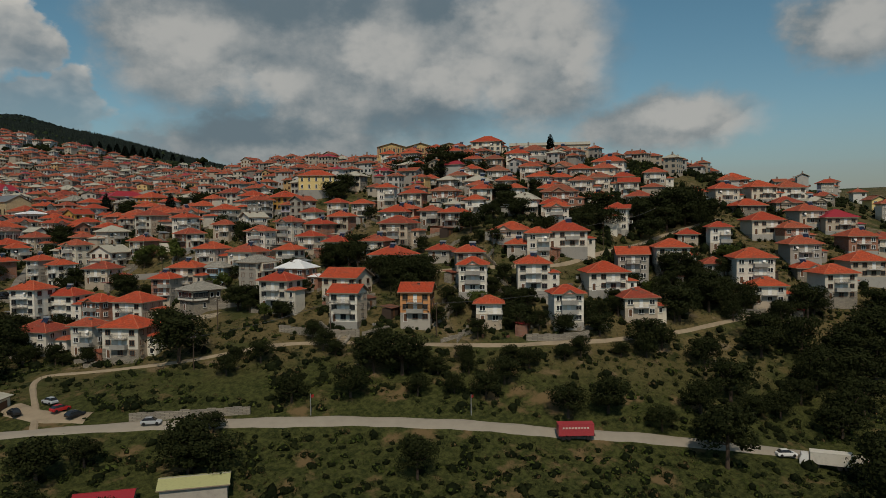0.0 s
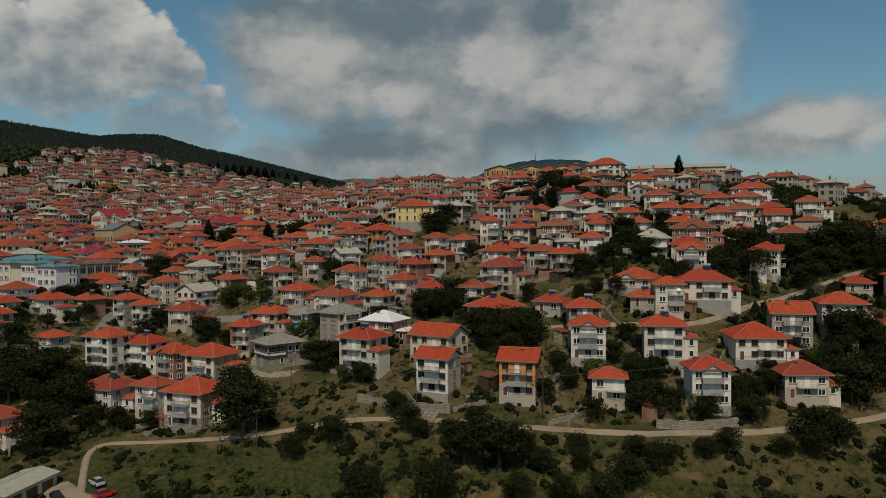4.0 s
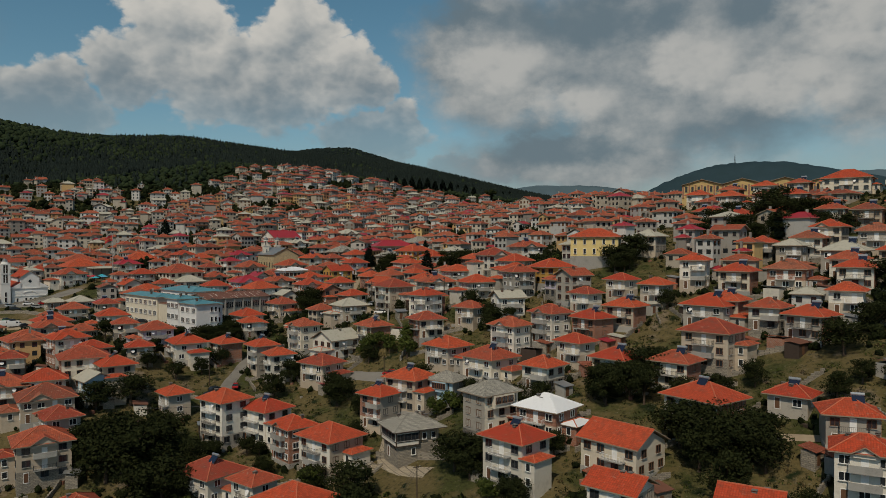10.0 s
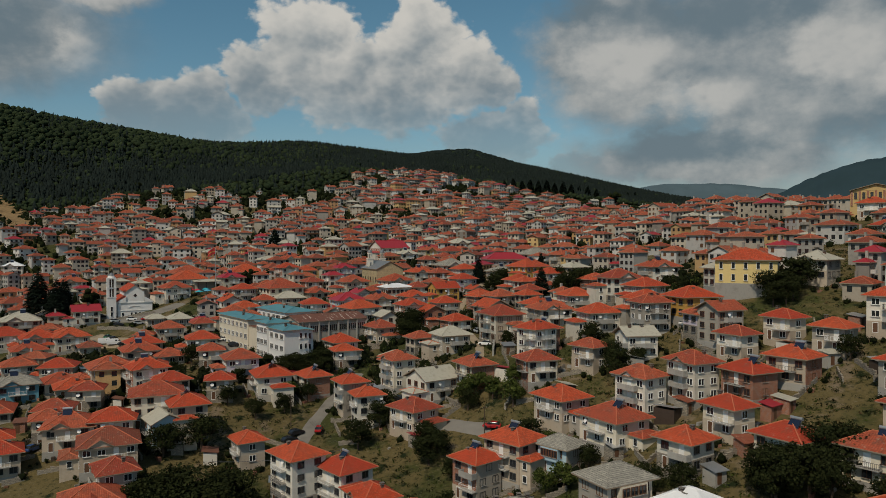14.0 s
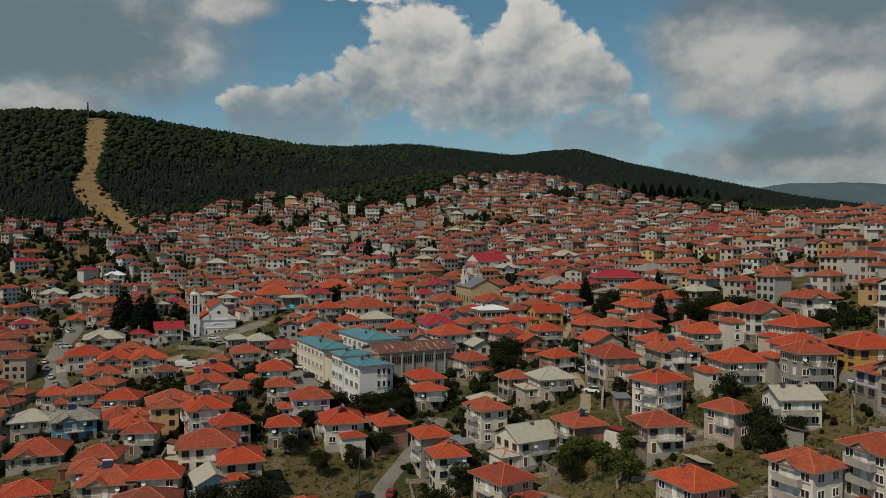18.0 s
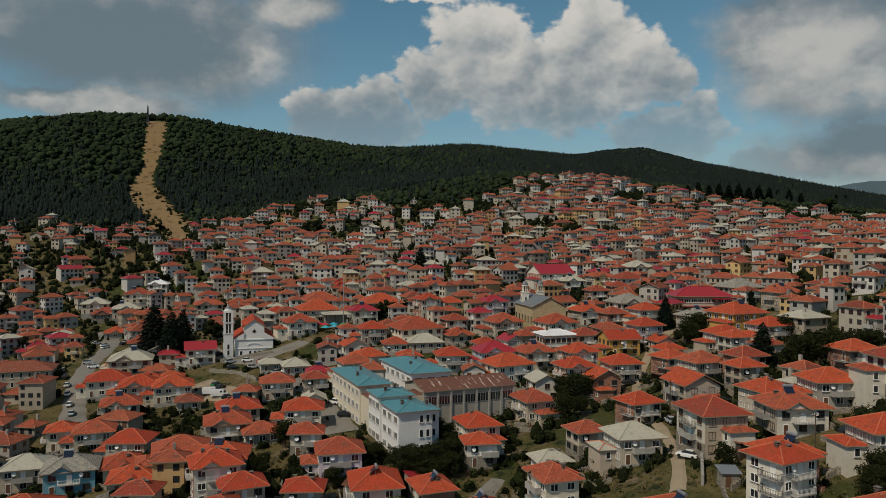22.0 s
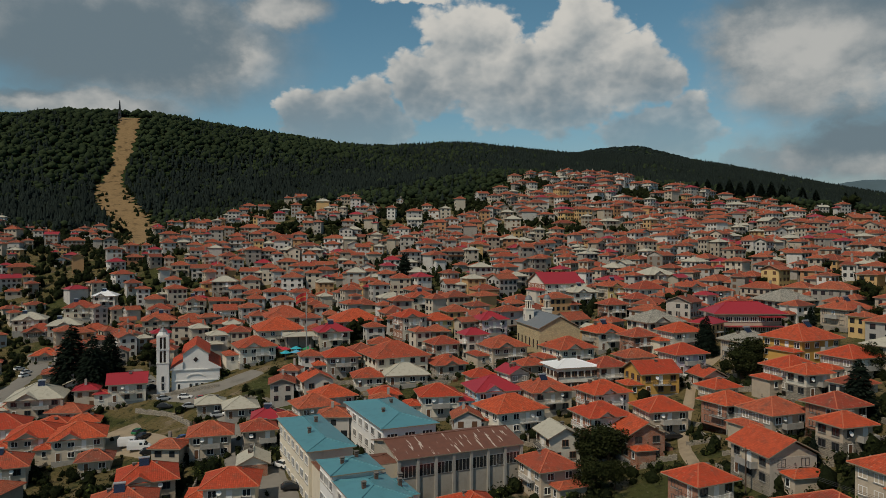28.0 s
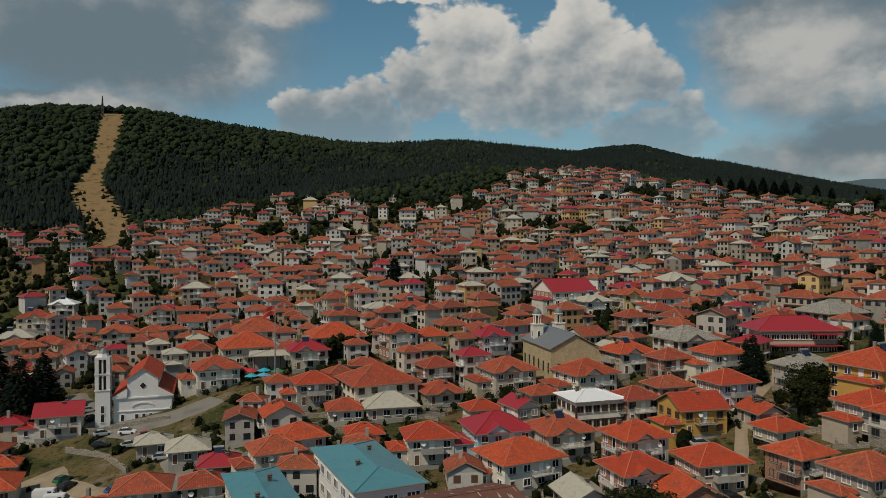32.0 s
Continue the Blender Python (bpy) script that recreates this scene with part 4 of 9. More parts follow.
def conifer_meshes(seed, h, r, count=1500, leaf=0.28, slim=1.0):
    rng = np.random.default_rng(seed)
    z = 1 - np.sqrt(rng.random(count))
    tier = np.round(z * 15) / 15
    spread = (1 - z) ** slim * r * (0.75 + 0.3 * rng.random(count)) * (1.0 - 0.35 * (z - tier) * 15)
    ang = rng.random(count) * 6.283
    rad = spread * np.sqrt(0.25 + 0.75 * rng.random(count))
    c = np.stack([np.cos(ang) * rad, np.sin(ang) * rad, h * (0.08 + 0.92 * z) - rad * 0.22], 1)
    a = np.stack([np.cos(ang), np.sin(ang), -0.35 + 0.2 * rng.normal(size=count)], 1)
    b = np.stack([-np.sin(ang), np.cos(ang), 0.25 * rng.normal(size=count)], 1)
    s = leaf * (0.6 + 0.8 * rng.random(count))[:, None]
    q = np.stack([c - a * s, c - b * s * 0.6, c + a * s * 1.2, c + b * s * 0.6], 1).reshape(-1, 3)
    sh = Shape()
    sh.cone(0, 0, -1.0, 0.022 * h, 0.004 * h, h * 0.97 + 1.0, 0, 7)
    return sh.mesh("trunk", [BARK]), q


TREES, FAR_TREES = {}, []


def tree_kind(name):
    if name not in TREES:
        kind, k = name.split("_")
        k = int(k)
        if kind == "broad":
            t, c = broad_tree_meshes(k, 8.0, 4.0, 0.17, 3800)
            c = quads_mesh("crown", c, LEAF)
        elif kind == "pale":
            t, c = broad_tree_meshes(50 + k, 6.0, 3.0, 0.17, 2200)
            c = quads_mesh("crown", c, LEAF_LIGHT)
        else:
            t, c = conifer_meshes(k, 14.0, 3.7, 4600, 0.36, 0.62)
            c = quads_mesh("crown", c, NEEDLE)
        TREES[name] = (t, c)
    return TREES[name]


TREE_WORDS = {"broad": ("dark green broadleaf tree with a dense rounded crown", "tree"), "pale": ("small light green fruit tree in a garden", "tree"), "spruce": ("tall dark spruce with drooping branches", "conifer")}
TREE_H = {"broad": 8.0, "pale": 6.0, "spruce": 14.0}


def tree(x, y, h, kind="broad", wide=1.0, seed=None):
    rng = random.Random("%s%.1f%.1f" % (kind, x, y))
    for a, b, c in HOUSE_SPOTS:
        far, need = math.dist((x, y), (a, b)), c * 0.85 + min(h, 9) * 0.25
        if far < need:
            x, y = a + (x - a) * need / max(far, 0.1), b + (y - b) * need / max(far, 0.1)
    name = "%s_%d" % (kind, rng.randrange(4))
    if kind != "spruce" and y > 300:
        FAR_TREES.append((x, y, h, wide))
        return None
    t, c = tree_kind(name)
    s = h / TREE_H[kind]
    m = pose(x, y, float(ground_z(x, y)) - 0.1, 0, 0, rng.uniform(0, 360)) @ Matrix.Diagonal((s * wide, s * wide, s, 1))
    ob = thing("tree" if kind != "spruce" else "spruce_tree", m, TREE_WORDS[kind][0], TREE_WORDS[kind][1], "trees of the town")
    part("trunk", t, None, ob)
    part("crown", c, None, ob)
    return ob


def scatter_leaves(name, material, label, spots_xyzr, seed, per, leaf):
    """Many bushes or far trees in one mesh. spots_xyzr: rows of x, y, z, radius, height ratio."""
    rng = np.random.default_rng(seed)
    p = np.asarray(spots_xyzr)
    n = len(p)
    k = np.repeat(np.arange(n), per)
    u = rng.normal(size=(len(k), 3))
    u /= np.linalg.norm(u, axis=1)[:, None]
    u[:, 2] = np.abs(u[:, 2]) * 1.0 - 0.12
    lump = 0.7 + 0.35 * np.sin(u[:, 0] * 4 + k * 1.3) * np.sin(u[:, 1] * 4 + k * 2.1) + 0.12 * rng.normal(size=len(k))
    c = p[k, :3] + u * (p[k, 3] * lump)[:, None] * np.stack([np.ones(len(k)), np.ones(len(k)), p[k, 4]], 1)
    a = rng.normal(size=(len(k), 3))
    a -= (a * u).sum(1)[:, None] * u * 0.7
    a /= np.linalg.norm(a, axis=1)[:, None]
    b = np.cross(u, a)
    s = (leaf * p[k, 3] * (0.6 + 0.8 * rng.random(len(k))))[:, None]
    q = np.stack([c - a * s, c - b * s * 0.7 + u * s * 0.3, c + a * s, c + b * s * 0.7 + u * s * 0.2], 1).reshape(-1, 3)
    return tagged(new(name, quads_mesh(name, q, material)), label, "vegetation", kind="stuff")


BALL = bmesh.new()
bmesh.ops.create_icosphere(BALL, subdivisions=1, radius=1.0)
BALL_V = np.array([tuple(v.co) for v in BALL.verts])
BALL_F = np.array([[v.index for v in f.verts] for f in BALL.faces])
BALL.free()


def faces_mesh(name, v, f, material, smooth=True):
    n, k = f.shape
    me = bpy.data.meshes.new(name)
    me.vertices.add(len(v))
    me.vertices.foreach_set("co", np.ascontiguousarray(v, dtype=np.float32).reshape(-1))
    me.loops.add(n * k)
    me.loops.foreach_set("vertex_index", np.ascontiguousarray(f).reshape(-1))
    me.polygons.add(n)
    me.polygons.foreach_set("loop_start", np.arange(0, n * k, k))
    me.polygons.foreach_set("use_smooth", np.full(n, smooth))
    me.materials.append(material)
    me.update(calc_edges=True)
    return me


def clump_shapes(rows, seed, rough=0.2):
    """Lumpy closed crowns: rows of x, y, z, radius, height ratio."""
    rng = np.random.default_rng(seed)
    p = np.asarray(rows)
    n, m = len(p), len(BALL_V)
    turn = rng.random(n) * 6.283
    c, s = np.cos(turn), np.sin(turn)
    b = np.stack([c[:, None] * BALL_V[:, 0] - s[:, None] * BALL_V[:, 1], s[:, None] * BALL_V[:, 0] + c[:, None] * BALL_V[:, 1], np.repeat(BALL_V[None, :, 2], n, 0)], 2)
    r = p[:, 3, None] * (1 + rough * rng.normal(size=(n, m)).clip(-1.8, 1.8))
    v = p[:, None, :3] + b * r[:, :, None] * np.stack([np.ones(n), np.ones(n), p[:, 4]], 1)[:, None, :]
    f = (np.arange(n) * m)[:, None, None] + BALL_F[None]
    return v.reshape(-1, 3), f.reshape(-1, 3)


def clumps(name, material, label, rows, seed, rough=0.2):
    v, f = clump_shapes(rows, seed, rough)
    return tagged(new(name, faces_mesh(name, v, f, material)), label, "vegetation", kind="stuff")


def spires(name, material, label, rows, seed):
    """Far conifers: two ragged skirts and a pointed top each. Rows of x, y, z, radius, height."""
    rng = np.random.default_rng(seed)
    p = np.asarray(rows)
    n, k = len(p), 7
    ang = np.arange(k) * 6.283 / k + rng.random((n, 1)) * 6.283
    vs, fs = [], []
    for j, (low, high, wide) in enumerate(((0.0, 0.72, 1.0), (0.38, 1.0, 0.68))):
        r = p[:, 3, None] * wide * (0.75 + 0.5 * rng.random((n, k)))
        ring = np.stack([p[:, 0, None] + np.cos(ang) * r, p[:, 1, None] + np.sin(ang) * r, (p[:, 2] + p[:, 4] * low)[:, None] + 0.06 * p[:, 4, None] * rng.normal(size=(n, k))], 2)
        tip = np.stack([p[:, 0], p[:, 1], p[:, 2] + p[:, 4] * high], 1)[:, None, :]
        v = np.concatenate([ring, tip], 1)
        base = (np.arange(n) * (k + 1))[:, None] + j * n * (k + 1)
        i = np.arange(k)
        fs.append(np.stack([base + i, base + (i + 1) % k, base + k + 0 * i], 2).reshape(-1, 3))
        vs.append(v.reshape(-1, 3))
    return tagged(new(name, faces_mesh(name, np.concatenate(vs), np.concatenate(fs), material)), label, "vegetation", kind="stuff")

# ---- the school with teal roofs ----
SLATE_BLUE = plain("grey_blue_sheet_roof", (0.16, 0.175, 0.19), 0.5, 0.0, 0.4, 0.35, 0.8)
WIDE_WIN = window_mesh("window", 2.3, 1.6, 3, WHITE_PAINT)
GYM_WIN = window_mesh("window", 3.0, 2.2, 4, STEEL, False)
ARCH_WIN = window_mesh("window", 1.0, 2.4, 2, DARK_WOOD)


def low_hip(sh, x0, y0, x1, y1, z, over, rise, slot=0, edge=1):
    """A low hipped roof over a rectangle, added to a shape."""
    r, _ = hip_roof(x1 - x0, y1 - y0, z, over, rise)
    k = len(sh.v)
    cx, cy = (x0 + x1) / 2, (y0 + y1) / 2
    sh.v += [(x + cx, y + cy, zz) for x, y, zz in r.v]
    sh.f += [tuple(i + k for i in f) for f in r.f]
    sh.s += [slot if s in (0, 2) else edge for s in r.s]


def block(ob, x0, y0, x1, y1, foot, eave, wall, roof, rise=0.22, over=0.6, windows=(), win=WIDE_WIN, storeys=3, low=None):
    """A wing of a large building: body, roof, chimneys and its windows by side."""
    w, d = x1 - x0, y1 - y0
    cx, cy = (x0 + x1) / 2, (y0 + y1) / 2
    part("wall", Shape().box(cx, cy, foot, w, d, eave - foot, 0), [wall], ob)
    sh = Shape()
    low_hip(sh, x0, y0, x1, y1, eave, over, rise)
    part("roof", sh, [roof, SOFFIT], ob)
    base = low if low is not None else foot + 1.2
    gap = (eave - base) / storeys
    for side, count in windows:
        span = w if side in (0, 2) else d
        for i in range(storeys):
            for k in range(count):
                along = -span / 2 + span * (k + 0.5) / count
                q = put_on_wall(part("window", win, None, ob), w, d, side, along, base + i * gap + 0.7)
                q.matrix_basis = Matrix.Translation((cx, cy, 0)) @ q.matrix_basis
    for k in range(2):
        c = part("chimney", CHIMNEY, None, ob)
        c.location = (cx + (k - 0.5) * w * 0.4, cy + (k - 0.4) * d * 0.3, eave + 0.6)


def school():
    ob = thing("school", pose(-29.7, 191.5, 0, 0, 0, 31.5), "white school complex with teal metal roofs and a rusty-roofed sports hall", "school")
    block(ob, 0.6, 0.6, 8.4, 11.4, 8, 30.2, SCHOOL_WHITE, BLUE_METAL, 0.22, 0.7, ((3, 3), (0, 0)), low=20.0)
    block(ob, 0.0, 11.4, 8.0, 19.5, 8, 31.3, SCHOOL_WHITE, BLUE_METAL, 0.22, 0.6, ((3, 3), (0, 0)), low=20.6)
    block(ob, 8.4, 2.4, 10.8, 10.4, 8, 29.6, SCHOOL_WHITE, BLUE_METAL, 0.2, 0.4, ((1, 2), (0, 1)), WIN["tall"], low=20.0)
    for i in range(3):
        for k in (0, 1):
            q = part("window", WIN["tall"], None, ob)
            q.matrix_basis = pose(5.9 + k * 1.5, 0.6, 21.2 + i * 3.2)
    block(ob, -0.3, 26, 7.8, 51.5, 10, 31.2, WALLS["cream"], BLUE_METAL, 0.2, 0.6, ((3, 7), (1, 5)), storeys=3, low=21.0)
    block(ob, 16.2, 33, 27.5, 58, 12, 31.8, SCHOOL_WHITE, BLUE_METAL, 0.22, 0.6, ((3, 6), (0, 3)), storeys=3, low=21.8)
    part("link", Shape().box(5.5, 22.8, 8, 10.6, 6.4, 21.2, 0).box(12.8, 22.6, 8, 4.2, 6.2, 21.2, 0), [WALLS["cream"]], ob)
    roof = Shape()
    low_hip(roof, 0.2, 19.6, 15, 25.9, 29.2, 0.1, 0.16)
    part("link_roof", roof, [RUST_METAL, SOFFIT], ob, "rusty brown sheet-metal roof")
    part("hall_wall", Shape().box(26.5, 25.4, 8, 25, 13.6, 22, 0), [WALLS["grey"]], ob)
    r, _ = gable_roof(25, 13.6, 30.0, 0.5, 0.24)
    r.v = [(x + 26.5, y + 25.4, z) for x, y, z in r.v]
    part("hall_roof", r, [RUST_SHEETS, SOFFIT, RUST_METAL], ob, "rusty brown sheet-metal roof with peeling pale strips")
    for s in (-1, 1):
        tri = Shape()
        x = 26.5 + s * 12.4
        a = [(x, 18.6, 30.0), (x, 32.2, 30.0), (x, 25.4, 31.65)]
        tri.face(a if s > 0 else a[::-1])
        part("hall_gable", tri, [WALLS["grey"]], ob)
    for k in range(7):
        q = part("window", GYM_WIN, None, ob)
        q.matrix_basis = pose(14 + 25 * (k + 0.5) / 7, 18.6, 26.6)
    for k in range(8):
        part("pier", Shape().box(14 + 25 * k / 7, 18.5, 12, 0.5, 0.5, 18, 0), [CONCRETE], ob)
    return ob


def rust_sheets():
    k = Nodes("rusty_sheets_with_pale_strips", 0.8, 0, 0.3)
    rust = k.mix(k.noise(0.8, 6), (0.20, 0.085, 0.055), (0.11, 0.05, 0.04))
    strip = k.ramp(k.noise(1.0, 3, 0.5, "Object", (1.6, 0.16, 0.16)), 0.60, 0.64)
    return k.done(k.mix(k.math("MULTIPLY", strip, k.ramp(k.noise(0.25, 2), 0.42, 0.5)), rust, (0.50, 0.42, 0.36)), k.noise(3, 2, 0.5, "Object", (2.5, 0.1, 0.1)), 0.4, 0.05)


RUST_SHEETS = rust_sheets()
school()
for q in ((-33, 205), (-28, 200), (-46, 225), (-40, 218), (-50, 235), (-30, 235), (-36, 245), (-18, 223), (-10, 232), (-25, 213), (-60, 222), (-52, 215)):
    TAKEN.append((*q, 8.0))


# ---- the white church with its bell tower ----
def white_church():
    g = 24.4
    ob = thing("church", pose(-105.5, 296.4, g - 0.6, 0, 0, 25) @ Matrix.Diagonal((1.02, 1.1, 1.14, 1)), "white church with red tiled roofs and a bell tower", "church")
    part("wall", Shape().box(0, 4, -4, 13.2, 19, 10.2, 0), [SCHOOL_WHITE], ob)
    part("nave", Shape().box(0, 4, 6.2, 7.0, 19, 4.0, 0), [SCHOOL_WHITE], ob)
    for y in (-5.5, 13.5):
        a = [(-3.5, y, 10.2), (3.5, y, 10.2), (0, y, 12.4)]
        part("gable", Shape().face(a if y < 0 else a[::-1]), [SCHOOL_WHITE], ob)
    r = Shape()
    for s in (-1, 1):
        r.face([(0, -5.9, 12.6), (0, 13.9, 12.6), (s * 4.0, 13.9, 10.1), (s * 4.0, -5.9, 10.1)][::s], 0)
        r.face([(0, -5.9, 12.4), (0, 13.9, 12.4), (s * 4.0, 13.9, 9.9), (s * 4.0, -5.9, 9.9)][::-s], 1)
        r.face([(0, -5.9, 12.4), (0, -5.9, 12.6), (s * 4.0, -5.9, 10.1), (s * 4.0, -5.9, 9.9)][::-s], 1)
    part("nave_roof", r, [TILE_NEW, SOFFIT], ob)
    for s in (-1, 1):
        a = Shape()
        a.face([(s * 3.5, -5.9, 8.4), (s * 3.5, 13.9, 8.4), (s * 7.1, 13.9, 6.5), (s * 7.1, -5.9, 6.5)][::s], 0)
        a.face([(s * 3.5, -5.9, 8.2), (s * 3.5, 13.9, 8.2), (s * 7.1, 13.9, 6.3), (s * 7.1, -5.9, 6.3)][::-s], 1)
        a.face([(s * 3.5, -5.9, 6.2), (s * 3.5, -5.9, 8.3), (s * 7.1, -5.9, 6.4), (s * 7.1, -5.9, 6.2)][::-s], 2)
        part("aisle_roof", a, [TILE_NEW, SOFFIT, SCHOOL_WHITE], ob)
    part("cornice", Shape().box(0, -5.6, 6.0, 13.6, 0.35, 0.3, 0).box(0, -5.6, 3.2, 13.4, 0.25, 0.2, 0), [WHITE_PAINT], ob)
    arch = Shape()
    for k in range(11):
        a0 = math.pi * k / 10
        arch.v += [((2.4 + q) * math.cos(a0), y, 4.2 + (0.8 + q) * math.sin(a0)) for q, y in ((-0.15, -5.5), (-0.15, -5.7), (0.15, -5.7), (0.15, -5.5))]
        if k:
            arch.f += [(4 * k - 4 + i, 4 * k - 4 + (i + 1) % 4, 4 * k + (i + 1) % 4, 4 * k + i) for i in range(4)]
            arch.s += [0] * 4
    part("arch", arch, [WHITE_PAINT], ob)
    rose = Shape()
    rose.box(0, -5.55, 8.2, 1.0, 0.12, 1.0, 0)
    rose.v = [((x * 0.7071 - (z - 8.7) * 0.7071), y, 8.7 + (x * 0.7071 + (z - 8.7) * 0.7071)) for x, y, z in rose.v]
    part("rose_window", rose, [GLASS], ob)
    for x in (-4.6, -1.4, 0.2, 1.8, 4.8):
        q = part("window", WIN["tall"], None, ob)
        q.matrix_basis = pose(x, -5.5, 0.9)
    for k in range(5):
        for side in (1, 3):
            q = put_on_wall(part("window", WIN["tall"], None, ob), 13.2, 19, side, -7 + k * 3.4, 2.2)
            q.matrix_basis = Matrix.Translation((0, 4, 0)) @ q.matrix_basis
    tower = thing("bell_tower", pose(-111.4, 287.6, g - 0.6, 0, 0, 25) @ Matrix.Diagonal((1.02, 1.02, 1.17, 1)), "slim white bell tower with arched openings beside the church", "tower")
    part("shaft", Shape().box(0, 0, -4, 3.3, 3.3, 12.2, 0), [SCHOOL_WHITE], tower)
    z = 8.2
    for n in range(2):
        lv = Shape()
        # the dark middle box is added for the shade inside the openings
        lv.box(0, 0, z - 0.25, 3.6, 3.6, 0.25, 0).box(0, 0, z + 2.9, 3.4, 3.4, 0.5, 0).box(0, 0, z, 1.6, 1.6, 2.9, 1)
        stage = part("belfry", lv, [SCHOOL_WHITE, DARK_WOOD], tower)
        for a, b in ((-1, -1), (1, -1), (1, 1), (-1, 1)):
            part("pillar", Shape().box(a * 1.25, b * 1.25, z, 0.85, 0.85, 2.9, 0), [SCHOOL_WHITE], stage)
        for s in (-1, 1):
            part("mullion", Shape().box(0, s * 1.25, z, 0.35, 0.45, 2.9, 0), [SCHOOL_WHITE], stage)
            part("mullion", Shape().box(s * 1.25, 0, z, 0.45, 0.35, 2.9, 0), [SCHOOL_WHITE], stage)
        z += 3.4
    cap = Shape()
    cap.cone(0, 0, z, 1.5, 1.1, 0.8, 0, 8).cone(0, 0, z + 0.8, 1.2, 0.1, 1.1, 1, 8)
    cap.beam((0, 0, z + 1.9), (0, 0, z + 2.8), 0.05, 2).beam((-0.3, 0, z + 2.45), (0.3, 0, z + 2.45), 0.05, 2)
    part("cap", cap, [SCHOOL_WHITE, SLATE_BLUE, IRON], tower)
    for zz in (0.5, 2.4):
        for side in range(4):
            put_on_wall(part("window", WIN["tall"], None, tower), 3.3, 3.3, side, 0, zz + 0.8)


white_church()
TAKEN += [(-104, 294, 9.5), (-109, 305, 9.5), (-112, 287.5, 4.0)]


# ---- the stone church with two bell towers ----
def stone_church():
    g = 33.0
    ob = thing("church", pose(0.5, 306, g, 0, 0, 20) @ Matrix.Diagonal((0.82, 0.82, 1.0, 1)), "old yellow stone church with two domed bell towers", "church")
    part("wall", Shape().box(0, 0, -4, 15, 24, 15, 0), [OLD_STONE], ob)
    sh = Shape()
    r, _ = gable_roof(24, 15, 11.0, 0.6, 0.42)
    sh.v = [(-y, x, z) for x, y, z in r.v]
    sh.f, sh.s = r.f, r.s
    part("roof", sh, [SLATE_BLUE, SOFFIT, SLATE_BLUE], ob, "grey sheet-metal gable roof")
    for s in (-1, 1):
        a = [(-7.5, s * 12, 11), (7.5, s * 12, 11), (0, s * 12, 14.2)]
        part("gable", Shape().face(a if s < 0 else a[::-1]), [OLD_STONE], ob)
    for side, span, n in ((0, 15, 3), (3, 24, 6), (1, 24, 6)):
        for k in range(n):
            put_on_wall(part("window", ARCH_WIN, None, ob), 15, 24, side, -span / 2 + span * (k + 0.5) / n, 5.2)
            if side == 3:
                put_on_wall(part("window", WIN["one"], None, ob), 15, 24, side, -span / 2 + span * (k + 0.5) / n, 1.4)
    for x, y in ((-5.2, 5.5), (2.6, 7.0)):
        t = part("bell_tower", Shape().box(x, y, 9.5, 3.0, 3.0, 5.8, 0).box(x, y, 15.3, 3.4, 3.4, 0.35, 0), [WALLS["white"]], ob, "white square bell tower")
        c = Shape()
        for k in range(8):
            a = k * math.pi / 4
            c.box(x + 1.15 * math.cos(a), y + 1.15 * math.sin(a), 15.6, 0.3, 0.3, 2.2, 0, a)
        # dark core between the columns in place of the shaded inside
        c.cone(x, y, 15.6, 0.7, 0.7, 2.2, 2, 8)
        c.cone(x, y, 17.8, 1.55, 1.45, 0.3, 0, 10)
        for i in range(5):
            a0, a1 = i * math.pi / 10, (i + 1) * math.pi / 10
            c.cone(x, y, 18.1 + 1.5 * math.sin(a0), 1.4 * math.cos(a0), max(0.05, 1.4 * math.cos(a1)), 1.5 * (math.sin(a1) - math.sin(a0)), 1, 10)
        c.beam((x, y, 19.6), (x, y, 20.8), 0.05, 3).beam((x - 0.35, y, 20.35), (x + 0.35, y, 20.35), 0.05, 3)
        part("dome", c, [WALLS["white"], SLATE_BLUE, DARK_WOOD, IRON], t)
        for side in range(4):
            q = put_on_wall(part("window", WIN["tall"], None, t), 3.0, 3.0, side, 0, 12.2)
            q.matrix_basis = Matrix.Translation((x, y, 0)) @ q.matrix_basis


stone_church()
TAKEN += [(1, 300, 9.5), (0, 312, 9.5)]


# ---- large houses with a shape of their own ----
def big_house(x, y, turn, w, d, n, wall, roof, label, rows, rise=0.42, wins="two", over=0.8, g=None, balcony=0):
    ob = thing("house", pose(x, y, float(ground_z(x, y)) if g is None else g, 0, 0, turn), label, "house")
    top = n * 3.0 + 0.4
    part("wall", Shape().box(0, 0, -6, w, d, 6 + top, 0), [wall], ob)
    part("plinth", Shape().box(0, 0, -6, w + 0.14, d + 0.14, 6.6, 0), [CONCRETE], ob)
    sh, _ = hip_roof(w, d, top, over, rise)
    part("roof", sh, [roof, SOFFIT, MORTAR if roof in (TILE_NEW, TILE_MID) else roof], ob)
    for side, count in rows:
        span = w if side in (0, 2) else d
        for i in range(n):
            for k in range(count):
                put_on_wall(part("window", WIN[wins], None, ob), w, d, side, -span / 2 + span * (k + 0.5) / count, 0.4 + i * 3.0 + 0.85)
    for k in range(2):
        part("chimney", CHIMNEY, None, ob).location = ((k - 0.5) * w * 0.5, 0.6, top + 0.9)
    for i in range(balcony):
        part("balcony", balcony_mesh(w * 0.9, 1.5, "iron"), None, ob).matrix_basis = pose(0, -d / 2, 0.3 + (i + 1) * 3.0)
    TAKEN.append((x, y, max(w, d) * 0.62))
    return ob


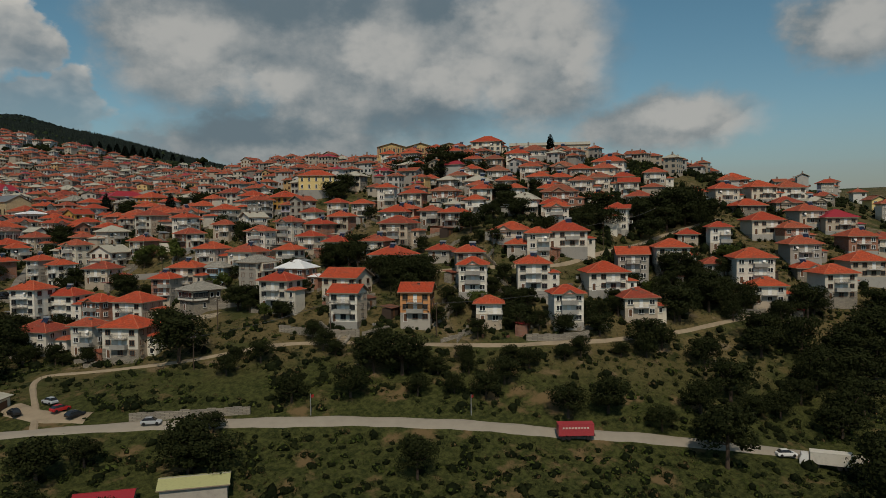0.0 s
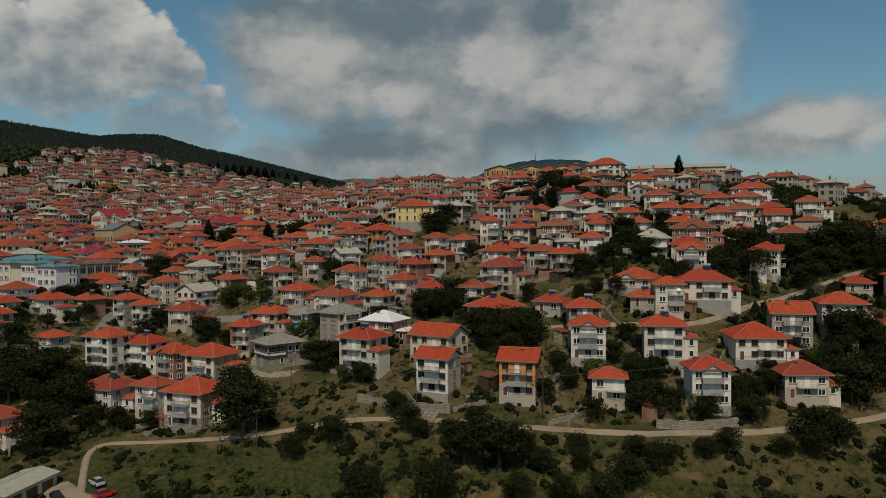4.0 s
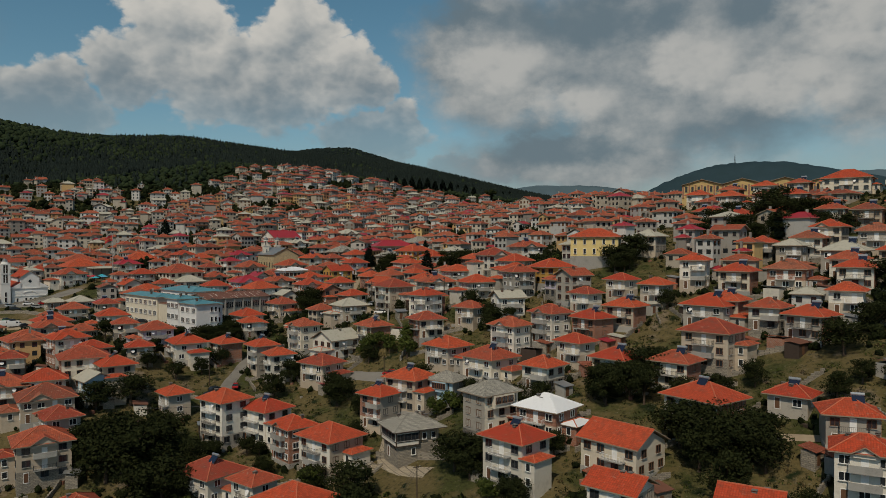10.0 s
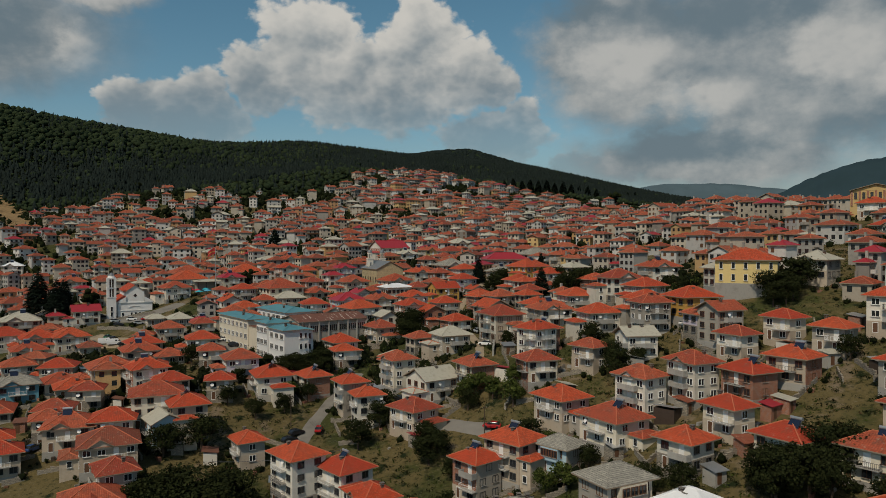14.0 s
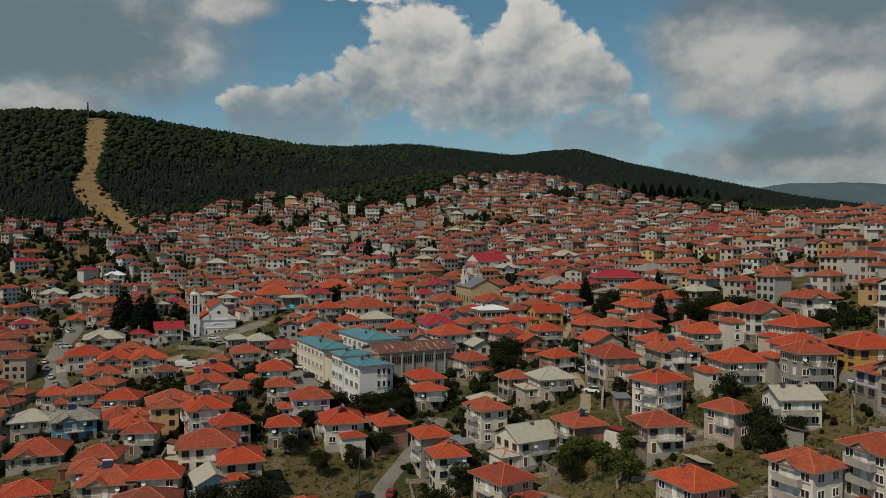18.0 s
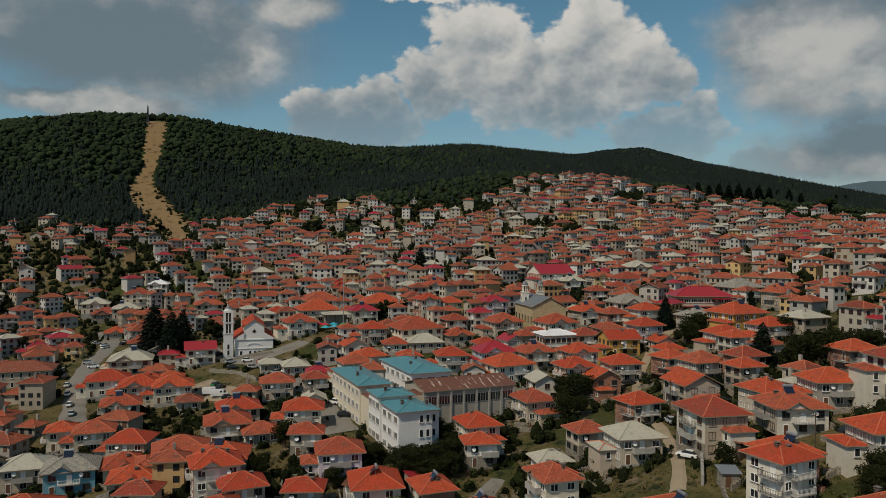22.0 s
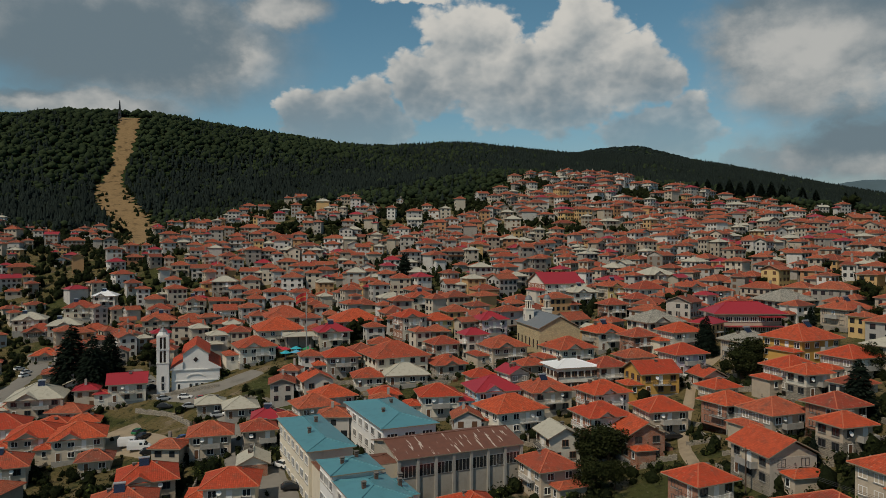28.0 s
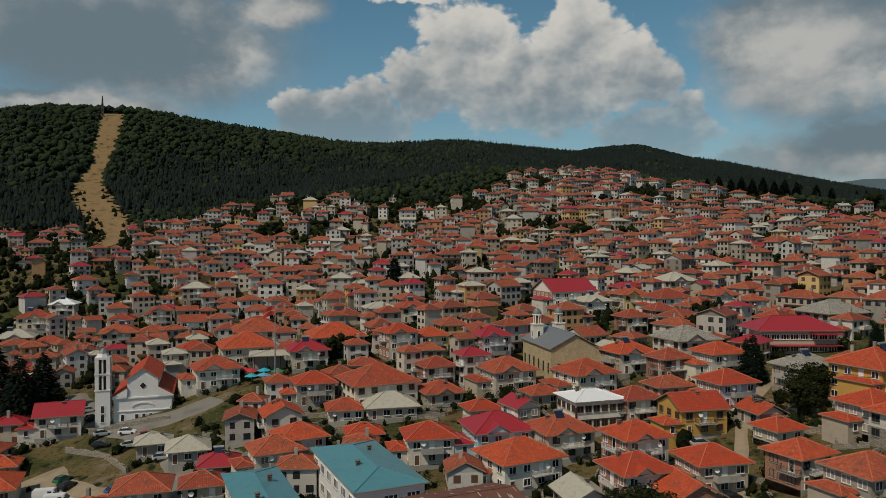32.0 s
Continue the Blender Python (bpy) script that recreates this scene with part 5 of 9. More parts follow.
big_house(92.5, 156.5, -33, 14.5, 11, 2, WALLS["yellow"], TILE_NEW, "long yellow two-storey house with tall windows and a red tile roof", ((0, 5), (3, 3), (1, 3)), wins="tall", g=45.2)
q = big_house(58, 312, 8, 19, 10, 2, WALLS["beige"], RED_METAL, "wide house with a crimson sheet-metal roof and glazed upper floor", ((0, 8), (3, 4), (1, 4)), 0.5, "wide", 1.2, g=41.5)
part("awning", Shape().box(0, -6.2, 2.9, 19.5, 2.6, 0.15, 0), [RED_METAL], q)
part("wing_roof", Shape().box(6, -6.6, 5.7, 7, 3.2, 0.2, 0), [RED_METAL], q)
q = big_house(5.5, 273.5, 24, 11.0, 8.4, 2, WALLS["white"], WHITE_METAL, "white house with black-framed arched windows and a white metal roof", ((0, 6), (3, 4), (1, 4)), 0.3, "brown", 0.7, g=31.2)
part("corner_posts", Shape().box(-5.5, -4.25, 0, 0.3, 0.3, 5.4, 0).box(5.5, -4.25, 0, 0.3, 0.3, 5.4, 0).box(-5.5, 4.25, 0, 0.3, 0.3, 5.4, 0).box(0, -4.25, 2.6, 11.1, 0.2, 0.25, 0).box(-5.55, 0, 2.6, 0.2, 8.5, 0.25, 0), [DARK_WOOD], q)


big_house(-178, 267, 28, 21, 12, 2, WALLS["beige"], TILE_OLD, "large old building with a worn brown tile roof and tall windows", ((0, 8), (3, 5), (1, 5)), 0.4, "tall", 0.7, g=15.5)


def timber_house(x, y, turn):
    """An old house: a rubble ground floor, a white timber-framed upper floor that juts out, a stone slab roof."""
    ob = thing("old_house", pose(x, y, float(ground_z(x, y)), 0, 0, turn), "old stone house with white timber-framed upper floor, grey slab roof", "house", "houses of the hill town")
    w, d = 9.0, 7.6
    part("ground_floor", Shape().box(0, 0, -5, w, d, 8.3, 0), [WALLS["stone"]], ob)
    part("rear_wall", Shape().box(1.9, 0.2, 3.3, w - 3.9, d - 0.5, 2.7, 0), [WALLS["beige"]], ob)
    bay = part("upper_floor", Shape().box(-2.6, -0.25, 3.2, 4.9, d + 0.5, 2.85, 0), [WALLS["white"]], ob, "white plastered upper floor with black timbers")
    for zz in (3.2, 4.05, 5.85):
        part("timber", Shape().box(-2.6, -d / 2 - 0.53, zz, 5.0, 0.1, 0.16, 0), [DARK_WOOD], bay)
        part("timber", Shape().box(-5.08, -0.25, zz, 0.1, d + 0.5, 0.16, 0), [DARK_WOOD], bay)
    for xx in (-5.0, -0.2):
        part("timber", Shape().box(xx, -d / 2 - 0.53, 3.2, 0.18, 0.12, 2.8, 0), [DARK_WOOD], bay)
    for k in (-1, 0, 1):
        part("window", WIN["dark"], None, bay).matrix_basis = pose(-2.6 + k * 1.55, -d / 2 - 0.5, 4.3)
    for k in (-1.5, -0.5, 0.5, 1.5):
        part("window", WIN["dark"], None, bay).matrix_basis = pose(-5.05, -0.25 + k * 1.8, 4.3, 0, 0, -90)
    for xx in (1.2, 3.2):
        part("window", WIN["one"], None, ob).matrix_basis = pose(xx, -d / 2 + 0.05, 4.0)
    part("window", WIN["one"], None, ob).matrix_basis = pose(-1.2, -d / 2, 1.2)
    part("door", DOOR, None, ob).matrix_basis = pose(-w / 2, 1.0, 0.2, 0, 0, -90)
    for yy in (-2.6, -0.4, 2.0):
        part("bracket", Shape().beam((-4.5, yy, 2.3), (-5.0, yy, 3.2), 0.09, 0, 4), [DARK_WOOD], ob)
    sh, peak = hip_roof(w + 1.0, d + 0.6, 6.05, 0.75, 0.46, 0.16)
    roof = part("roof", sh, [GREY_SLAB, DARK_WOOD, GREY_SLAB], ob, "grey stone slab roof")
    for xx, yy in ((2.6, -1.2), (3.0, 1.0), (1.8, 1.6), (-2.2, 1.4)):
        part("chimney", CHIMNEY, None, roof).location = (xx, yy, 7.1)
    TAKEN.append((x, y, 6.2))
    return ob


timber_house(18.3, 93.0, 10)


def stone_steps(x0, y0, x1, y1, n):
    """A flight of rough stone steps from the upper to the lower point."""
    z0, z1 = float(ground_z(x0, y0)) + 0.35, float(ground_z(x1, y1)) + 0.1
    turn = math.degrees(math.atan2(y1 - y0, x1 - x0))
    ob = thing("stone_steps", pose(x0, y0, z0, 0, 0, turn), "flight of rough pale stone steps between the yards", "steps")
    run = math.dist((x0, y0), (x1, y1)) / n
    for k in range(n):
        z = (z1 - z0) * k / n
        part("step", Shape().box((k + 0.5) * run, 0, z - 1.2, run + 0.06, 2.0, 1.2, 0), [COBBLE], ob)
    for side in (-1, 1):
        part("side_wall", Shape().beam((0, side * 1.2, 0.1), (run * n, side * 1.2, z1 - z0 + 0.1), 0.42, 0, 6), [WALLS["stone"]], ob)


COBBLE = masonry("pale_cobbles", (0.40, 0.34, 0.25), (0.30, 0.255, 0.19), (0.17, 0.145, 0.11), 0.5, 0.4)
stone_steps(11.5, 94.6, 6.8, 90.0, 14)
stone_steps(35.2, 41.5, 30.5, 38.4, 12)

FADED_ROOF = plain("faded_red_sheets", (0.40, 0.22, 0.18), 0.8, 0, 0.2, 0.4, 0.5)


def ochre_hall():
    ob = thing("institution_building", pose(203, 215, 69.6, 0, 0, -36), "long ochre building with four low gables on the hilltop", "building")
    part("wall", Shape().box(0, 4, -6, 66.4, 16, 11.6, 0), [HALL_OCHRE], ob)
    for k in (-1.5, -0.5, 0.5, 1.5):
        r, _ = gable_roof(17, 16.2, 5.6, 0.4, 0.28)
        sh = Shape()
        sh.v = [(k * 16.6 + y, 4 - x, z) for x, y, z in r.v]
        sh.f, sh.s = r.f, r.s
        part("roof", sh, [FADED_ROOF, SOFFIT, FADED_ROOF], ob, "faded pinkish sheet roof")
        g = Shape()
        g.face([(k * 16.6 - 8.1, -4.05, 5.6), (k * 16.6 + 8.1, -4.05, 5.6), (k * 16.6, -4.05, 7.9)])
        part("gable", g, [HALL_OCHRE], ob)
        for i in range(6):
            part("window", ARCH_WIN, None, ob).matrix_basis = pose(k * 16.6 - 6.5 + i * 2.6, -4.0, 2.6)
            part("pier", Shape().box(k * 16.6 - 7.8 + i * 2.6, -4.1, 0, 0.7, 0.4, 5.5, 0), [WALLS["brick"]], ob)
    for x, y, long in ((206, 143, 18), (221, 127, 17)):
        ob = thing("hall", pose(x, y, 64.3, 0, 0, -47), "long low hall with a white sheet-metal roof on the hilltop", "building")
        part("wall", Shape().box(0, 0, -5, long, 11, 10.2, 0), [WALLS["beige"]], ob)
        sh, _ = gable_roof(long, 11, 5.2, 0.5, 0.3)
        part("roof", sh, [CEMENT_ROOF, SOFFIT, CEMENT_ROOF], ob)
        for s in (-1, 1):
            tri = [(s * long / 2, -5.5, 5.2), (s * long / 2, 5.5, 5.2), (s * long / 2, 0, 6.9)]
            part("gable", Shape().face(tri if s > 0 else tri[::-1]), [WALLS["grey"]], ob)
        for k in range(5):
            part("window", WIN["wide"], None, ob).matrix_basis = pose(-long / 2 + long * (k + 0.5) / 5, -5.5, 2.6)


ochre_hall()
TAKEN += [(179, 234, 11), (190, 226, 12), (203, 217, 12), (216, 208, 12), (227, 199, 11), (206, 143, 10), (221, 127, 10), (213, 135, 5)]

# open places where no house stands
TAKEN += [(-108, 284, 7), (-115, 278, 7), (-100, 288, 6), (-92, 284, 7), (-122, 288, 6), (-96, 240, 8), (-110, 246, 8), (-120, 256, 7), (-128, 296, 6), (-84, 292, 5), (-104, 272, 7)]
TAKEN += [(-95, 250, 9), (-85, 258, 8), (-105, 262, 9), (-88, 272, 9), (-98, 281, 8), (-82, 306, 7), (-75, 303, 6), (-150, 258, 7), (-142, 246, 6), (-160, 275, 7), (-175, 318, 8), (-190, 335, 8),
          (55, 178, 5), (27, 180, 4), (28, 205, 4), (26, 240, 4), (-48, 218, 5)]

# ---- the bare run down the wooded hill ----
RUN_LINE = [(-505, 930), (-497, 917), (-472, 866), (-457, 835), (-445, 811), (-433, 778), (-421, 755), (-402, 729), (-382, 702), (-360, 678), (-340, 655), (-322, 632), (-300, 600), (-283, 570), (-264, 538), (-252, 514)]
RUN_WIDE = [24, 23, 20, 17, 14, 15, 24, 30, 31, 30, 29, 31, 30, 26, 18, 9]
ribbon("ski_run", RUN_LINE, RUN_WIDE, SAND, 1.0, "bare yellow earth ski run cut through the wood", "slope", 10, 0.2)

# ---- streets ----
ribbon("street", [(-118, 205), (-131.7, 229), (-140, 241.7), (-151, 259.5), (-161, 276.7), (-175, 310), (-190, 340), (-215, 372)], 7, PAVING, 0.25, "grey street lined with parked cars")
ribbon("street", [(-137, 313), (-121, 297.5), (-110, 285), (-99, 281), (-84, 270), (-79, 263), (-72, 248), (-66, 236), (-60, 222)], 6, PAVING, 0.28, "grey street past the church")
ribbon("lane", [(-22, 148), (-19.5, 158), (-17, 168), (-13, 178), (-8, 190)], 4.2, PAVING, 0.2, "narrow lane between the houses")
ribbon("lane", [(22, 135), (14, 143), (6, 152), (1.5, 160), (4, 168), (12, 172)], 4.0, PAVING, 0.2, "narrow lane between the houses")
ribbon("lane", [(24, 168), (26.5, 180), (27, 199), (25.5, 219), (26, 240), (30, 254), (36, 275)], 2.6, DIRT, 0.2, "narrow dusty lane between the houses")
ribbon("lane", [(66, 62), (73, 51.3), (86, 40), (102, 31), (115, 31), (131, 33.5), (160, 34), (190, 30)], 1.9, DIRT, 0.2, "pale lane climbing the slope")
ribbon("parking_lot", [(-112, 262), (-101, 254), (-90, 250), (-82, 252)], 13, DIRT, 0.2, "dusty parking ground", "parking", 6)
ribbon("cobbled_lane", [(18, 110), (15.5, 103), (13.2, 97.5), (12.6, 92), (15, 86.5), (19, 82)], 3.6, COBBLE, 0.25, "pale cobbled lane below the old stone house")
ribbon("school_yard", [(-60, 231), (-52, 219), (-46, 208)], 9, PAVING, 0.2, "grey school yard", "yard", 6)
ribbon("roadside", [(-34, 66), (-31, 58), (-26, 52), (-22, 49)], 5, DIRT, 0.24, "dusty roadside parking", "parking", 6)


ribbon("church_square", [(-126, 293), (-114, 287), (-103, 285), (-92, 288), (-86, 296)], 9, PAVING, 0.22, "grey paved square below the church", "square", 6)
ribbon("lane", [(-62, 222), (-70, 205), (-78, 192), (-90, 178)], 4, PAVING, 0.2, "narrow lane between the houses")
ribbon("lane", [(36, 275), (46, 290), (60, 300), (84, 306)], 3.4, DIRT, 0.2, "narrow dusty lane between the houses")

# ---- roads ----
ribbon("road", [(-140, 104), (-95, 80), (-55, 62), (-34.6, 51.5), (-26.5, 46.3), (-10, 35.7), (3.9, 26.3), (18, 16.4), (38.1, 0.3), (57.4, -16.9), (75.4, -32.5), (93.5, -47.1), (150, -90), (230, -135)], 3.2, ASPHALT, 0.25, "pale worn asphalt road along the valley slope")
ribbon("path", [(-32, 50), (-29.2, 62.4), (-28.4, 73.8), (-26.2, 83.3), (-16.9, 74.9), (2.4, 56.8), (12.9, 51.9), (19.5, 50.4), (38.2, 36.2), (49.5, 25.9), (66.2, 11.7), (83.7, 1.5), (108, -5.2), (124, -8.8), (145, -16)], 1.6, DIRT, 0.2, "dry dirt track below the first row of houses", "track")

# ---- houses placed one by one ----
house(197, 163, -52, 14, 11, 2, "cream", "new", lift=0.5)
house(-18.9, 127.1, -54, 8, 7, 4, "white", "new")
house(-9.5, 124.9, -53, 8, 7, 3, "white", "new")
house(-20.9, 102.6, -51, 9, 8, 2, "white", "mid")
house(-12.6, 88.5, -54, 6, 5, 3, "white", "mid")
house(-6.0, 75.3, -51, 9, 8, 3, "white", "new")
house(-4.0, 112.1, -64, 7, 6, 3, "brick", "new")
house(2.8, 99.9, -57, 9, 8, 3, "white", "new")
house(23.4, 116.9, -51, 8, 7, 3, "beige", "new")
house(15.8, 114.7, -55, 6, 6, 3, "brick", "new")
house(31.5, 112.7, -51, 6, 5, 2, "blue", "slab", "hip", "old")
house(32.8, 86.0, 22, 8, 6, 3, "cream", "slab", "hip", "old", 1.2)
house(41.6, 78.4, -57, 8, 7, 2, "brick", "white")
house(31.4, 68.5, -61, 8, 7, 3, "white", "new")
house(47.9, 61.1, -63, 10, 8, 2, "cream", "new", "gable")
house(39.8, 47.4, -56, 7, 6, 3, "white", "new", "gable")
house(53.4, 35.7, -47, 7, 7, 3, "orange", "new", "gable")
house(72.8, 35.9, -44, 7, 6, 3, "white", "new")
house(66.7, 23.1, -43, 6, 5, 2, "white", "new")
house(86.4, 26.4, -42, 8, 7, 3, "white", "new")
house(82.7, 11.3, -34, 7, 6, 3, "white", "new")
house(99.4, 36.6, -44, 6, 5, 3, "white", "new")
house(113.0, 37.5, -44, 11, 10, 2, "white", "new")
house(105.8, 17.3, -36, 10, 9, 2, "white", "new")
house(119.0, 17.5, -45, 8, 7, 3, "grey", "new", "gable")
house(136.3, 15.5, -46, 9, 8, 3, "white", "new")
house(103.6, 4.6, -36, 8, 7, 2, "cream", "mid")
house(162.9, 14.8, -45, 6, 5, 3, "white", "new")
house(187.0, 12.3, -38, 10, 9, 2, "cream", "new")
house(149.2, -3.4, -45, 10, 9, 3, "white", "new")
house(142.7, -11.3, -47, 8, 7, 2, "white", "new")
house(79.0, 44.8, -35, 7, 6, 2, "grey", "new")
house(96.1, 41.7, -44, 6, 5, 1, "beige", "new")
house(100.5, 48.6, -58, 9, 8, 1, "cream", "new")
house(128.4, 56.2, -47, 8, 7, 2, "white", "new")
house(125.5, 66.7, -49, 6, 5, 2, "white", "cement")
house(150.0, 71.6, -57, 8, 7, 2, "brick", "mid")
house(173.0, 53.3, -48, 8, 7, 2, "beige", "mid")
house(182.6, 64.7, -53, 7, 6, 2, "white", "new", "gable")
house(202.8, 66.4, -52, 8, 7, 2, "white", "mid")
house(195.4, 42.9, -44, 6, 5, 2, "beige", "new")
house(208.8, 39.2, -34, 9, 8, 2, "cream", "new")
house(236.4, 50.3, -51, 11, 10, 1, "brick", "new")
house(205.2, 27.3, -33, 10, 8, 1, "white", "new")
house(227.1, 33.9, -34, 10, 9, 2, "cream", "new")
house(243.2, 29.4, -43, 10, 9, 2, "white", "mid")
house(224.8, 22.1, -42, 9, 8, 1, "beige", "mid")
house(-44.1, 96.0, -62, 8, 7, 2, "white", "mid")
house(-53.4, 124.1, -62, 7, 6, 3, "grey", "mid")
house(-31.5, 142.8, -63, 6, 5, 2, "grey", "new")
house(-46.7, 151.3, -67, 8, 7, 3, "beige", "new")
house(-56.2, 163.6, -63, 6, 5, 2, "white", "mid")
house(-31.1, 177.3, -71, 9, 8, 2, "white", "new")
house(-20.1, 178.7, -62, 7, 6, 2, "white", "new")
house(-9.6, 166.8, -66, 6, 6, 3, "white", "new")
house(-5.5, 163.8, -67, 6, 5, 2, "white", "new")
house(5.8, 148.1, -53, 8, 7, 2, "cream", "mid")
house(2.9, 172.9, -64, 7, 6, 3, "cream", "mid")
house(21.3, 155.4, -67, 7, 6, 2, "cream", "mid")
house(-13.8, 207.6, -64, 8, 7, 2, "white", "new")
house(-1.2, 225.3, -61, 8, 7, 2, "beige", "mid")
house(36.0, 128.9, -63, 8, 7, 2, "grey", "new")
house(47.3, 145.2, -57, 6, 5, 2, "beige", "mid")
house(42.6, 114.8, -64, 9, 8, 2, "cream", "mid")
house(50.2, 120.8, -61, 7, 6, 3, "white", "mid")
house(40.0, 164.5, -59, 7, 6, 2, "white", "new")
house(32.7, 182.6, -71, 9, 8, 3, "white", "mid")
house(58.2, 144.2, 6, 7, 6, 2, "white", "cement", "gable")
house(48.1, 95.3, -60, 6, 6, 2, "white", "new")
house(58.6, 101.0, -66, 6, 5, 2, "cream", "new")
house(61.3, 87.3, -63, 7, 6, 2, "cream", "new")
house(68.4, 112.0, -71, 7, 6, 2, "brick", "new")
house(60.0, 118.2, -70, 7, 6, 3, "white", "mid")
house(76.3, 131.2, -68, 6, 5, 2, "white", "mid")
house(77.6, 112.1, -58, 7, 6, 2, "beige", "new")
house(86.7, 130.2, -68, 6, 5, 2, "cream", "new")
house(89.8, 117.5, -60, 6, 5, 2, "grey", "new")
house(100.8, 116.9, -48, 6, 5, 3, "white", "new")
house(94.4, 95.4, -58, 7, 6, 2, "beige", "new")
house(106.1, 106.4, -56, 7, 6, 2, "cream", "new")
house(115.2, 98.8, -56, 8, 7, 2, "brick", "old")
house(90.9, 95.9, -64, 9, 8, 2, "grey", "new")
house(98.0, 85.6, -60, 6, 6, 2, "white", "mid")
house(99.2, 74.8, -69, 7, 6, 2, "grey", "new")
house(112.3, 78.6, -51, 6, 5, 2, "white", "new")
house(80.7, 81.6, -60, 9, 8, 3, "beige", "mid")
house(70.6, 79.8, -59, 7, 6, 2, "cream", "mid")
house(66.3, 64.3, -70, 10, 8, 2, "white", "new")
house(79.0, 57.1, -58, 6, 5, 1, "grey", "new")
house(131.1, 116.3, -60, 6, 5, 2, "grey", "cement")
house(135.2, 102.0, -56, 9, 8, 2, "grey", "cement")
house(126.0, 89.5, -52, 7, 6, 2, "white", "new")
house(143.0, 94.0, -48, 7, 6, 2, "beige", "new")
house(122.9, 62.5, -56, 6, 5, 2, "white", "cement")
house(119.3, 46.8, -48, 7, 6, 3, "white", "new")
house(139.9, 63.5, -53, 11, 9, 3, "brick", "old")
house(107.7, 150.4, -57, 7, 7, 2, "white", "cement")
house(-59.4, 137.6, 20, 10, 9, 2, "beige", "old")
house(-54.7, 115.7, 20, 9, 8, 3, "beige", "mid")
house(-94.8, 198.4, 11, 8, 7, 2, "beige", "new")
house(-78.7, 157.6, 11, 7, 6, 2, "beige", "mid")
house(-75.7, 169.9, 11, 6, 5, 2, "cream", "mid")
house(-70.6, 146.4, 14, 9, 8, 2, "beige", "mid")
house(-62.0, 147.8, 14, 8, 7, 2, "cream", "new")
house(-66.0, 185.0, 17, 9, 8, 2, "white", "new")
house(-54.9, 155.9, 17, 10, 8, 3, "cream", "mid")
house(-43.6, 172.1, 11, 6, 5, 2, "beige", "new")
house(-12.4, 196.7, 17, 6, 5, 2, "white", "new")
house(-5.2, 157.1, 17, 6, 5, 3, "white", "new")
house(-41.0, 186.9, 20, 8, 7, 2, "pink", "mid")
house(-57.6, 212.7, 17, 8, 7, 2, "cream", "new")
house(-51.0, 195.4, 14, 6, 5, 2, "cream", "mid")
house(-120.3, 284.0, 28, 9, 8, 2, "white", "metal", "gable")
house(-50.7, 146.9, -60, 7, 6, 2, "blue", "cement", "gable")
house(11.0, 158.6, 31, 9, 8, 2, "white", "cement", "gable")
house(18.7, 186.3, 20, 8, 7, 2, "beige", "cement")
house(34.8, 146.8, 14, 7, 6, 2, "cream", "mid")
house(76.4, 154.2, 9, 9, 8, 2, "ochre", "new")
house(65.6, 154.2, 9, 7, 6, 3, "grey", "mid")
house(70.3, 190.3, 11, 9, 8, 3, "white", "mid")
house(74.5, 144.5, 11, 6, 5, 2, "pink", "mid")
house(58.3, 195.2, 11, 8, 7, 2, "grey", "new")
house(55.8, 165.4, 11, 8, 7, 2, "white", "new")
house(47.6, 184.9, 11, 9, 8, 2, "white", "mid")
house(87.3, 201.4, 11, 9, 8, 2, "white", "mid")
house(90.2, 163.0, 9, 8, 7, 2, "white", "cement")
house(-100.0, 169.7, 20, 10, 9, 1, "beige", "mid")
house(-86.4, 144.4, 26, 7, 6, 2, "beige", "new")
house(-81.2, 137.3, 26, 7, 6, 2, "beige", "new")
house(-77.5, 151.4, 23, 6, 5, 2, "cream", "mid")
house(-83.9, 181.5, 26, 8, 7, 1, "grey", "new")
house(-63.3, 176.2, 31, 8, 7, 3, "white", "new")
house(-99.7, 183.8, 29, 9, 8, 2, "teal", "slab")
house(-112.5, 186.7, 26, 8, 7, 2, "beige", "cement")
house(-121.6, 211.0, 29, 6, 6, 2, "cream", "new")
house(-111.3, 209.2, 29, 8, 7, 2, "beige", "mid")
house(-119.0, 233.0, 31, 9, 8, 2, "cream", "mid")
house(-123.6, 250.3, 29, 10, 9, 2, "beige", "new")
house(-112.2, 249.8, 29, 10, 9, 2, "cream", "new")
house(-136.8, 254.3, 29, 11, 9, 2, "white", "new")
house(-140.8, 274.0, 26, 12, 11, 2, "beige", "cement")
house(-77.0, 188.7, 29, 10, 9, 2, "beige", "mid")
house(-74.4, 206.1, 26, 9, 8, 2, "beige", "mid")
house(-76.3, 244.1, 23, 8, 7, 2, "beige", "mid")
house(-1.1, 262.6, 26, 9, 8, 2, "cream", "mid")
house(10.0, 241.6, 26, 8, 7, 3, "white", "new")
house(24.8, 268.8, 20, 9, 8, 2, "ochre", "new", "gable")
house(23.1, 247.1, 20, 8, 7, 2, "beige", "new")
house(16.7, 237.3, -69, 8, 7, 2, "brick", "new", "gable")
house(37.5, 158.3, 34, 7, 6, 3, "white", "new")
house(47.1, 197.6, 26, 7, 7, 2, "beige", "new")
house(73.2, 177.0, 26, 8, 7, 2, "beige", "new")
house(68.3, 163.8, 17, 8, 7, 2, "grey", "new")
house(76.4, 139.2, 17, 7, 6, 3, "grey", "mid", "gable")
house(70.3, 213.4, 20, 7, 6, 2, "grey", "new")
house(10.3, 196.3, 27, 6, 5, 2, "beige", "mid")
house(2.6, 178.9, 35, 6, 5, 2, "beige", "new")
house(-90.7, 189.3, 32, 8, 7, 1, "cream", "mid")
